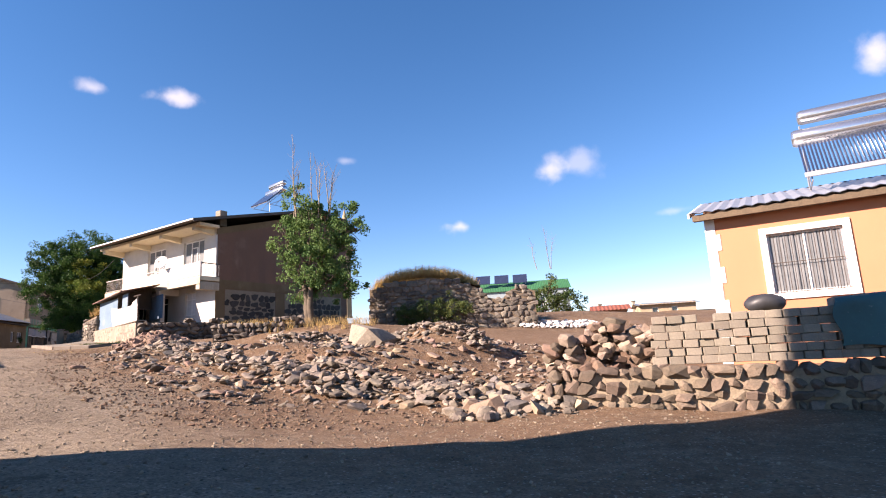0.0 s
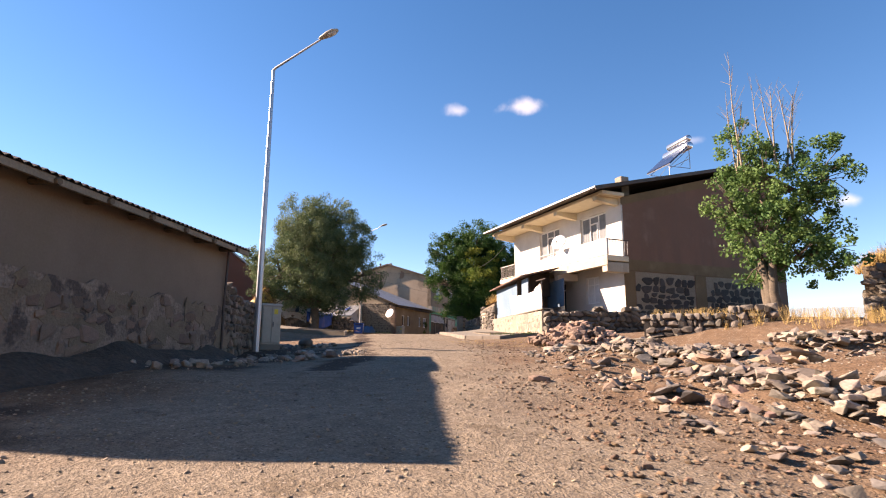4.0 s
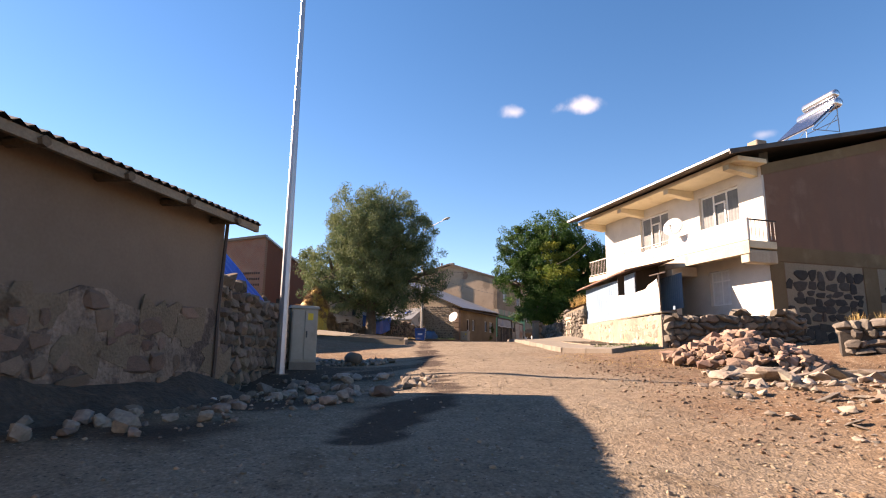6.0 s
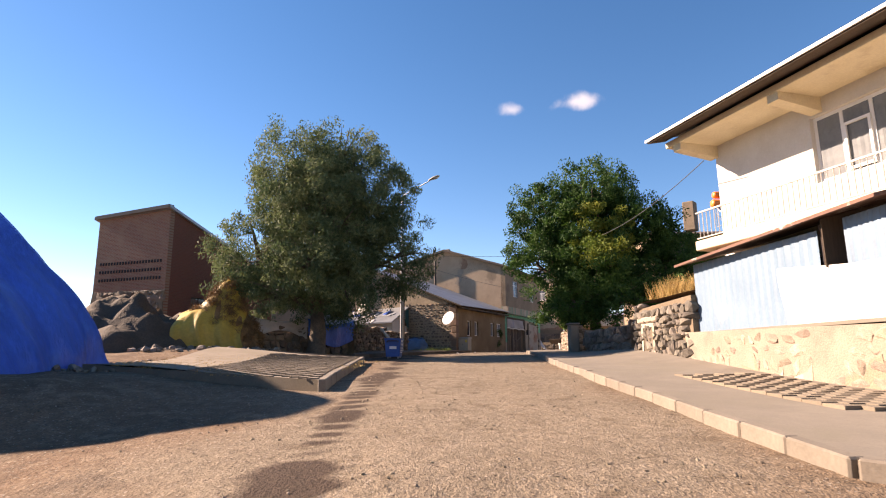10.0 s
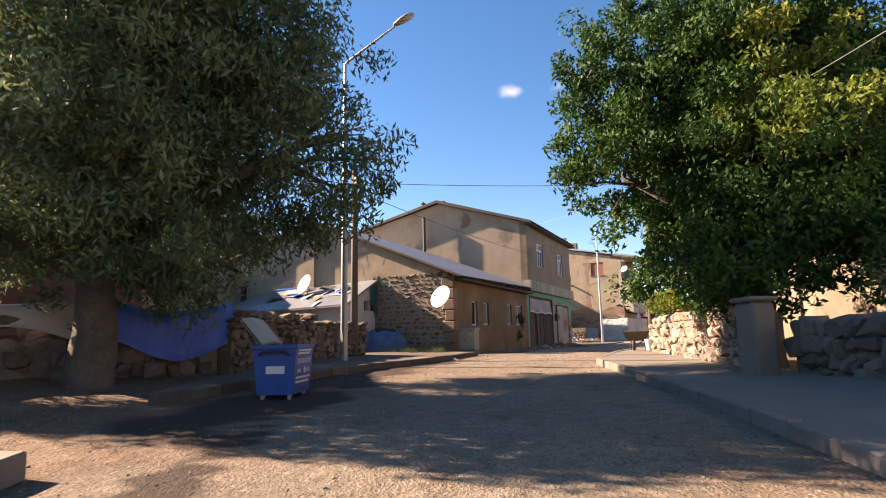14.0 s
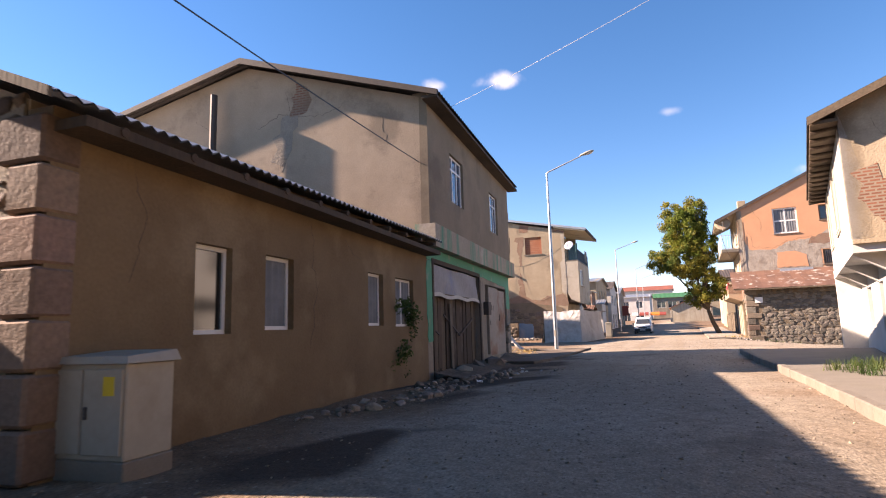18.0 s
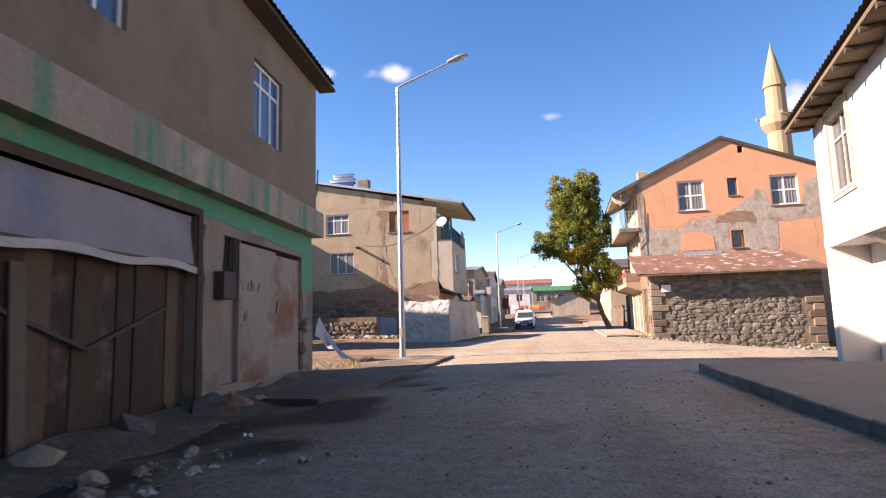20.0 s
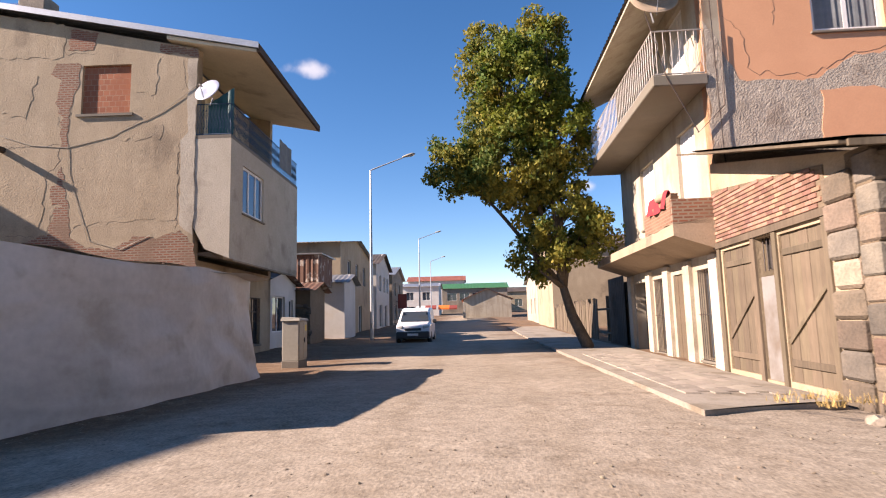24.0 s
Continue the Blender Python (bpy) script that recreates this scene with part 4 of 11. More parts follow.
# dark soil: along the barn's foot, by the muddy kerb and before the shop
# the barn run is spread wide to paint shade over the ground there
for run, wide, deep in (([(-12.6, 5.4), (-15.2, 8.9), (-17.4, 12.8), (-18.9, 15.8), (-20.6, 18.4)], 2.6, 1.0), ([(-34.2, 36.0), (-36.6, 39.6), (-38.2, 43.0), (-39.2, 46.4)], 1.3, 1.0), ([(-44.4, 61.0), (-45.6, 65.0), (-46.9, 70.4)], 2.6, 1.0), ([(-54.5, 88.5), (-62.0, 90.0)], 2.6, 0.9), ([(-49.0, 75.4), (-52.5, 77.5)], 1.6, 0.8)):
    for (x0, y0), (x1, y1) in zip(run, run[1:]):
        k = np.clip(((X - x0) * (x1 - x0) + (Y - y0) * (y1 - y0)) / ((x1 - x0) ** 2 + (y1 - y0) ** 2), 0, 1)
        damp_shade = np.maximum(damp_shade, deep - 0.75 * np.hypot(X - x0 - k * (x1 - x0), Y - y0 - k * (y1 - y0)) / wide)
damp_shade = np.clip(damp_shade + 0.55 * value_noise(X * 1.3, Y * 1.3, 31) - 0.1, 0, 1)
gm.attributes.new("damp_shade", "FLOAT", "POINT").data.foreach_set("value", damp_shade.ravel().astype(np.float32))


rut = np.exp(-((Z_OFF - 0.85) / 0.32) ** 2) + 0.7 * np.exp(-((Z_OFF - 2.3) / 0.4) ** 2)
rut = np.clip(rut * (0.75 + 0.6 * value_noise(X * 0.25, Y * 0.25, 41)), 0, 1)
gm.attributes.new("rut", "FLOAT", "POINT").data.foreach_set("value", rut.ravel().astype(np.float32))


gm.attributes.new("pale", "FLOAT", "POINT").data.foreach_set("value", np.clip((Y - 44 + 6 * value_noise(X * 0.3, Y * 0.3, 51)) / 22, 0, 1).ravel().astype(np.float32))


def earth(name):
    """Trodden earth: fine gravel on the carriageway, redder and rougher soil off it, mud in the gutter."""
    m, nt, bs = nodes_of(name)
    N, L = nt.nodes.new, nt.links.new
    tc = N("ShaderNodeTexCoord")

    def nz(scale, detail=5, stretch=None):
        n = N("ShaderNodeTexNoise")
        n.inputs["Scale"].default_value, n.inputs["Detail"].default_value, n.inputs["Roughness"].default_value = scale, detail, 0.62
        L(tc.outputs["Object"], n.inputs["Vector"])
        return n.outputs["Fac"]

    def ramp(src, lo, hi):
        r = N("ShaderNodeMapRange")
        r.inputs["From Min"].default_value, r.inputs["From Max"].default_value = lo, hi
        L(src, r.inputs["Value"])
        return r.outputs["Result"]

    def mix(fac, a, b):
        x = N("ShaderNodeMix")
        x.data_type = "RGBA"
        L(fac, x.inputs["Factor"])
        for key, v in (("A", a), ("B", b)):
            if isinstance(v, tuple):
                x.inputs[key].default_value = rgba(v)
            else:
                L(v, x.inputs[key])
        return x.outputs["Result"]

    def attr(key):
        n = N("ShaderNodeAttribute")
        n.attribute_name = key
        return n.outputs["Fac"]
    soil = mix(ramp(nz(0.35), 0.35, 0.65), (0.192, 0.121, 0.073), (0.148, 0.091, 0.054))
    soil = mix(ramp(nz(2.3), 0.52, 0.62), soil, (0.204, 0.140, 0.091))
    soil = mix(ramp(nz(0.8), 0.60, 0.68), soil, (0.116, 0.072, 0.043))
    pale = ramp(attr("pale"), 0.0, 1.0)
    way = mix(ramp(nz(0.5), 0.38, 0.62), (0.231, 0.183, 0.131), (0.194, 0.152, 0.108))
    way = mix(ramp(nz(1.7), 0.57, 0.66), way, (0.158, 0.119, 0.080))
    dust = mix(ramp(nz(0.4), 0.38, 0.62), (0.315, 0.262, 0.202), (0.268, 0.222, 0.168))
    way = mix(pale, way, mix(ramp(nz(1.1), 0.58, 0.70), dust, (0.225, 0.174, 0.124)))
    col = mix(ramp(attr("track"), 0.25, 0.75), soil, way)
    col = mix(ramp(attr("rut"), 0.2, 1.4), col, (0.234, 0.181, 0.126))
    clods = mix(ramp(nz(5.5, 8), 0.36, 0.64), (0.66, 0.63, 0.60), (1.22, 1.24, 1.26))
    tone = N("ShaderNodeMix")
    tone.data_type, tone.blend_type = "RGBA", "MULTIPLY"
    tone.inputs["Factor"].default_value = 0.5
    L(col, tone.inputs["A"]), L(clods, tone.inputs["B"])
    col = tone.outputs["Result"]
    cell = N("ShaderNodeTexVoronoi")
    cell.inputs["Scale"].default_value = 24
    L(tc.outputs["Object"], cell.inputs["Vector"])
    sep = N("ShaderNodeSeparateColor")
    L(cell.outputs["Color"], sep.inputs["Color"])
    core = N("ShaderNodeMath")
    core.operation = "LESS_THAN"
    core.inputs[1].default_value = 0.34
    L(cell.outputs["Distance"], core.inputs[0])
    for chan, lo, tint in (("Red", 0.80, (0.281, 0.234, 0.183)), ("Green", 0.84, (0.094, 0.069, 0.050))):
        pick = N("ShaderNodeMath")
        pick.operation = "GREATER_THAN"
        both = N("ShaderNodeMath")
        both.operation = "MULTIPLY"
        less = N("ShaderNodeMath")
        less.operation = "MULTIPLY_ADD"
        less.inputs[1].default_value, less.inputs[2].default_value = 0.14, lo
        L(pale, less.inputs[0]), L(less.outputs[0], pick.inputs[1])
        L(sep.outputs[chan], pick.inputs[0]), L(pick.outputs[0], both.inputs[0]), L(core.outputs[0], both.inputs[1])
        col = mix(both.outputs[0], col, tint)
    # one dark brown for gutter mud, dark soil and the painted shade
    col = mix(ramp(attr("damp_shade"), 0.3, 0.6), col, (0.058, 0.038, 0.026))
    grit = nz(34, 3)
    vor = N("ShaderNodeTexVoronoi")
    vor.inputs["Scale"].default_value = 55
    L(tc.outputs["Object"], vor.inputs["Vector"])
    hs = N("ShaderNodeHueSaturation")
    va = N("ShaderNodeMapRange")
    va.inputs["From Min"].default_value, va.inputs["From Max"].default_value, va.inputs["To Min"].default_value, va.inputs["To Max"].default_value = 0.3, 0.7, 0.58, 1.36
    L(grit, va.inputs["Value"]), L(va.outputs["Result"], hs.inputs["Value"]), L(col, hs.inputs["Color"])
    L(hs.outputs["Color"], bs.inputs["Base Color"])
    bs.inputs["Roughness"].default_value, bs.inputs["Specular IOR Level"].default_value = 0.95, 0.25
    ad = N("ShaderNodeMath")
    ad.operation = "MULTIPLY_ADD"
    ad.inputs[1].default_value = 0.35
    L(vor.outputs["Distance"], ad.inputs[0]), L(grit, ad.inputs[2])
    bp = N("ShaderNodeBump")
    lumps = N("ShaderNodeMath")
    lumps.operation = "MULTIPLY_ADD"
    lumps.inputs[1].default_value = 2.4
    L(nz(6.5, 8), lumps.inputs[0]), L(ad.outputs[0], lumps.inputs[2])
    give = N("ShaderNodeMapRange")
    give.inputs["To Min"].default_value, give.inputs["To Max"].default_value = 0.75, 0.22
    L(pale, give.inputs["Value"]), L(give.outputs["Result"], bp.inputs["Strength"])
    bp.inputs["Distance"].default_value = 0.03
    L(lumps.outputs[0], bp.inputs["Height"]), L(bp.outputs["Normal"], bs.inputs["Normal"])
    MATS[name] = m


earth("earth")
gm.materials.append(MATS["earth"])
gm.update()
tagged(new("ground", gm), "bare trodden earth with gravel, ruts, muddy gutters and shade-darkened edges", "ground", kind="structure")


def along(points, step=0.5):
    """Points along a polyline at even steps."""
    out = []
    for (x0, y0), (x1, y1) in zip(points, points[1:]):
        n = max(1, int(round(math.hypot(x1 - x0, y1 - y0) / step)))
        out += [(x0 + (x1 - x0) * i / n, y0 + (y1 - y0) * i / n) for i in range(n)]
    return out + [points[-1]]


def pavement(name, edge, back, rise, label, kerb_mat="kerb_stone", kerb=0.16, mat="concrete"):
    """A raised pavement between its kerb line and the line behind it, both polylines in the same sense."""
    n = max(len(along(edge, 0.6)), len(along(back, 0.6)))

    def even(pts):
        d = [0]
        for a, b in zip(pts, pts[1:]):
            d.append(d[-1] + math.hypot(b[0] - a[0], b[1] - a[1]))
        t = np.linspace(0, d[-1], n)
        return np.interp(t, d, [p[0] for p in pts]), np.interp(t, d, [p[1] for p in pts])
    ex, ey = even(edge)
    bx, by = even(back)
    g = Geo()
    rows = 6

    def top(a, b):
        i = a * (n - 1)
        k = int(min(i, n - 2))
        f = i - k
        x0, y0 = ex[k] * (1 - f) + ex[k + 1] * f, ey[k] * (1 - f) + ey[k + 1] * f
        x1, y1 = bx[k] * (1 - f) + bx[k + 1] * f, by[k] * (1 - f) + by[k + 1] * f
        x, y = x0 + (x1 - x0) * b, y0 + (y1 - y0) * b
        return x, y, float(smooth_ground(x, y)) + rise
    g.grid(n - 1, rows, top)
    lo = [(*top(i / (n - 1), b)[:2], top(i / (n - 1), b)[2] - rise - 0.3) for b in (0, 1) for i in range(n)]
    hi = [top(i / (n - 1), b) for b in (0, 1) for i in range(n)]
    for b in (0, 1):
        v = hi[b * n:(b + 1) * n] + lo[b * n:(b + 1) * n]
        g.add(v, [(i, i + 1, n + i + 1, n + i) for i in range(n - 1)])
    for i in (0, 1):
        v = [top(i, 0), top(i, 1), (*top(i, 1)[:2], top(i, 1)[2] - rise - 0.3), (*top(i, 0)[:2], top(i, 0)[2] - rise - 0.3)]
        g.add(v, [(0, 1, 2, 3)])
    ob = solid(name, g, mat, label, "pavement", kind="structure")
    if kerb:
        line = along(edge, 0.8)
        for k, ((x0, y0), (x1, y1)) in enumerate(zip(line, line[1:])):
            L = math.hypot(x1 - x0, y1 - y0)
            yaw = math.degrees(math.atan2(y1 - y0, x1 - x0))
            z0, z1 = float(smooth_ground(x0, y0)), float(smooth_ground(x1, y1))
            gk = KERBS.get((round(L, 2), rise, kerb_mat)) or Geo().box(0.004, L - 0.004, -0.07, 0.08, -0.25, rise + 0.012, 0.018).mesh("kerb_stone", kerb_mat)
            KERBS[(round(L, 2), rise, kerb_mat)] = gk
            rnd = random.Random(k * 7 + int(x0 * 10))
            part("kerb_stone", gk, kerb_mat, ob, m=pose(x0, y0, z0 + rnd.uniform(-0.012, 0.008), 0, -math.degrees(math.atan2(z1 - z0, L)), yaw + rnd.uniform(-0.8, 0.8)))
    return ob, top


KERBS = {}


# ---- first stretch: white house, orange house, ruin, barn ----
def white_house():
    zb = 2.4
    h = thing("house", pose(-13.3, 32.6, zb, 0, 0, 57), "two-storey white house with brown-painted side wall and overhanging roof", "house")
    F = at(LEFT_SIDE, 0, 0, -zb)
    S = at(GABLE, 0, 0, -zb)
    low = [(-2.95, -1.88, 4.32, 5.69), (-5.5, -4.75, 4.05, 5.65), (-8.3, -7.2, 4.4, 5.6)]
    high = [(-3.25, -1.15, 7.25, 8.86), (-7.26, -5.2, 7.25, 8.86)]
    wall_part(h, F, [(-10.3, 2.4), (0.003, 2.4), (0.003, 9.28), (-10.3, 9.28)], low + high, "whitewash")
    window(h, F, *low[0], lights=2, curtain="curtain_white", sill=None)
    window(h, F, *low[1], lights=1, transom=0.25, sill=None)
    window(h, F, *low[2], lights=2, sill=None)
    for o in high:
        window(h, F, *o, lights=3, transom=0, curtain="curtain_dim", sill=None, bar=0.08)
        part("casement", Geo().slab(rect(o[0] + 0.74, o[0] + 1.36, 0, 1.1), [rect(o[0] + 0.8, o[0] + 1.3, 0.06, 1.04)], 0.06, 0.11, F @ Matrix.Translation((0, 0, o[2] + 0.1))), "white_paint", h)
    # side wall: concrete frame, stone infill below, brown paint above
    wall_part(h, at(GABLE, 0, -0.008, -zb), [(0.09, 2.2), (11, 2.2), (11, 11.75), (8, 11.55), (0.09, 9.3)], [], "paint_brown", name="side_wall")
    part("column", Geo().box(0.0, 0.62, -0.03, 0.0, 0, 3.3, m=Matrix.Translation((0, 0, 0))), "plaster_brown", h)
    part("column", Geo().box(4.4, 5.1, -0.03, 0.0, -0.2, 3.3), "plaster_brown", h)
    part("beam", Geo().box(0.0, 11, -0.036, 0.0, 3.32, 3.86), "plaster_brown", h)
    part("beam", Geo().slab([(0, 8.9 - zb), (0, 9.3 - zb), (8, 11.5 - zb), (8, 11.1 - zb)], [], -0.03, 0), "plaster_brown", h)
    for a, b in ((0.66, 4.36), (5.14, 10.4)):
        panel = part("stone_infill", Geo().box(a, b, -0.012, 0, 0, 3.3), "mortar_pale", h)
        masonry(panel, at(GABLE, 0, -0.012), a, b, -0.1, 3.28, "stone_dark", 0.42, 0.03, seed=int(a * 10), deep=0.08, rough=0.3, boxy=0.7, tilt=2, gap=0.07, limit=110)
    wall_part(h, at(GABLE, 0.3, 10.0, -zb), [(0, 2.4), (10.7, 2.4), (10.7, 11.6), (7.7, 11.5), (0, 9.3)], [], "whitewash")
    wall_part(h, at(RIGHT_SIDE, 11, 0.3, -zb), rect(0, 9.7, 2.4, 11.6), [], "paint_brown")
    # balcony
    part("balcony_slab", Geo().box(-1.25, -0.003, -0.4, 10.0, 6.06 - zb, 6.32 - zb, 0.02), "soffit_cream", h)
    part("slab_edge", Geo().box(-1.29, -1.25, -0.45, 4.0, 5.85 - zb, 6.25 - zb, 0.01), "paint_cream", h)
    part("parapet", Geo().box(-1.27, -1.15, -0.42, 3.7, 6.32 - zb, 7.12 - zb, 0.02), "whitewash", h)
    part("bracket", Geo().box(-1.25, 0, -0.38, 0.0, 5.55 - zb, 6.0 - zb, 0.02), "paint_cream", h)
    part("bracket", Geo().box(-1.25, 0, 3.6, 3.95, 5.6 - zb, 6.0 - zb, 0.02), "whitewash", h)
    part("pillar", Geo().box(-1.1, -0.85, 3.65, 3.9, 4.0 - zb, 5.6 - zb), "whitewash", h)
    rail = part("balcony_rail", Geo().box(-1.25, -1.21, 3.7, 9.9, 7.06 - zb, 7.1 - zb).box(-1.25, -1.21, 3.7, 9.9, 6.36 - zb, 6.39 - zb), "iron_white", h)
    one = Geo().tube([(0, 0, 0), (0, 0, 0.68)], 0.012, 5).mesh("baluster", "iron_white")
    for i in range(44):
        part("baluster", one, "", rail, m=pose(-1.23, 3.78 + i * 0.14, 6.38 - zb))
    for i in range(7):
        part("baluster", one, "", rail, m=pose(-1.1 + i * 0.17, -0.42, 6.38 - zb))
    part("rail", Geo().box(-1.15, 0, -0.44, -0.4, 7.03 - zb, 7.08 - zb), "iron", h)
    # roof
    part("soffit", Geo().box(-1.3, 0.0, -0.3, 10.8, 9.25 - zb, 9.42 - zb, 0.01), "soffit_cream", h)
    part("eave_boards", Geo().slab([(-1.88, 9.36 - zb), (-1.26, 9.5 - zb), (-1.26, 9.54 - zb), (-1.88, 9.4 - zb)], [], -0.56, 10.86), "wood_dark", h, "dark boards under the roof's edge")
    for y in (0.15, 3.5, 6.9, 10.2):
        part("eave_bracket", Geo().slab([(-1.28, 9.05 - zb), (-0.003, 8.9 - zb), (-0.003, 9.25 - zb), (-1.28, 9.25 - zb)], [], y, y + 0.3), "soffit_cream", h)
    part("fascia", Geo().box(-1.93, -1.89, -0.6, 10.9, 9.4 - zb, 9.47 - zb), "white_paint", h, "white board along the eave")
    ribbed_roof(h, [(-1.9, 10.9, 9.48 - zb), (-1.9, -0.6, 9.48 - zb), (8.0, -0.6, 11.85 - zb), (8.0, 10.9, 11.85 - zb)], "tin_brown")
    ribbed_roof(h, [(12, -0.6, 10.9 - zb), (12, 10.9, 10.9 - zb), (8.0, 10.9, 11.85 - zb), (8.0, -0.6, 11.85 - zb)], "tin_brown")
    part("roof_edge", Geo().slab([(-1.9, 9.3 - zb), (8, 11.68 - zb), (8, 11.84 - zb), (-1.9, 9.46 - zb)], [], -0.62, -0.56), "tin_brown", h)
    part("chimney", Geo().box(0.8, 1.3, 0.8, 1.3, 9.7 - zb, 10.7 - zb, 0.03), "plaster_grey", h)
    return h


def dish(parent_m, label, r=0.45, tilt=-60, turn=0, arm=True, mat="dish_white"):
    """A satellite dish: a shallow bowl with rim, feed arm and wall bracket; it faces its own -y."""
    t = thing("satellite_dish", parent_m, label, "satellite dish")
    prof = [(r * k / 7, 0.22 * r * (k / 7) ** 2) for k in range(1, 8)]
    m = pose(0, 0, 0, 90 + tilt * 0, 0, 0)
    g = Geo().lathe(prof + [(r * 0.985, 0.22 * r + 0.012), (r * 0.5, 0.07 * r + 0.012), (0.02, 0.014)][::1], 28, m)
    part("bowl", g, mat, t, smooth=True)
    part("feed_arm", Geo().tube([(0, -0.02, -r * 0.9), (0, -r * 0.95, -r * 0.25)], 0.013, 6), "galvanised", t)
    part("feed_horn", Geo().lathe([(0.02, 0), (0.035, 0.03), (0.03, 0.1), (0.012, 0.12)], 10, pose(0, -r * 0.95, -r * 0.25, -70)), "cabinet_grey", t)
    part("bracket", Geo().tube([(0, 0.03, 0), (0, 0.22, -0.05), (0, 0.22, -r * 0.8)], 0.022, 6), "galvanised", t)
    return t


def solar_heater(m, label, tank="tank_chrome", width=2.0, tubes=False, twin=False, tall=1.0):
    """A roof-top solar water heater: tank, collector, frame; it faces its own -y."""
    t = thing("solar_water_heater", m, label, "solar heater")
    g = Geo()
    for x in (-width / 2 + 0.15, width / 2 - 0.15):
        g.tube([(x, -0.75, 0), (x, 0.62, 1.28 * tall)], 0.02, 5).tube([(x, 0.62, 0), (x, 0.62, 1.75 * tall)], 0.025, 5).tube([(x, -0.75, 0.02), (x, 0.62, 0.02)], 0.02, 5).tube([(x, -0.1, 0.02), (x, 0.62, 0.9 * tall)], 0.016, 5)
    g.tube([(-width / 2 + 0.15, 0.62, 0.6), (width / 2 - 0.15, 0.62, 0.6)], 0.018, 5)
    part("stand", g, "galvanised", t)
    a = math.degrees(math.atan2(1.28 * tall, 1.37))
    if tubes:
        one = Geo().tube([(0, 0, 0), (0, 1.55, 0)], 0.028, 6).mesh("vacuum_tube", "collector")
        for i in range(int(width / 0.085)):
            part("vacuum_tube", one, "", t, m=pose(-width / 2 + 0.05 + i * 0.085, -0.75, 0.18, a, 0, 0))
        part("tube_rail", Geo().box(-width / 2, width / 2, -0.8, -0.7, 0.12, 0.24, 0.01), "tin_bright", t)
    else:
        part("collector", Geo().box(-width / 2, width / 2, 0, 1.9, 0.03, 0.12, 0.01, m=pose(0, -0.8, 0.1, a)), "collector", t)
        part("collector_frame", Geo().box(-width / 2 - 0.03, width / 2 + 0.03, -0.03, 1.93, 0.02, 0.05, m=pose(0, -0.8, 0.1, a)), "tin_bright", t)
    part("tank", Geo().lathe([(0.05, -width / 2 - 0.1), (0.2, -width / 2 - 0.08), (0.24, -width / 2), (0.24, width / 2), (0.2, width / 2 + 0.08), (0.05, width / 2 + 0.1)], 18, pose(0, 0.55, 1.42 * tall, 0, 90, 0)), tank, t, smooth=True)
    if twin:
        part("cold_tank", Geo().lathe([(0.05, -width / 2 * 0.9), (0.17, -width / 2 * 0.88), (0.2, -width / 2 * 0.8), (0.2, width / 2 * 0.8), (0.17, width / 2 * 0.88), (0.05, width / 2 * 0.9)], 18, pose(0, 0.68, 1.98 * tall, 0, 90, 0)), tank, t, smooth=True)
    return t


white_house()
solar_heater(pose(-12.4, 39.7, 12.3, 0, 0, -40), "silver solar water heater with dark flat collector on a roof", width=2.1, twin=True, tall=0.95)
dish(pose(-16.65, 33.0, 7.45, -20, 0, -5), "white satellite dish on a white balcony parapet", 0.4)


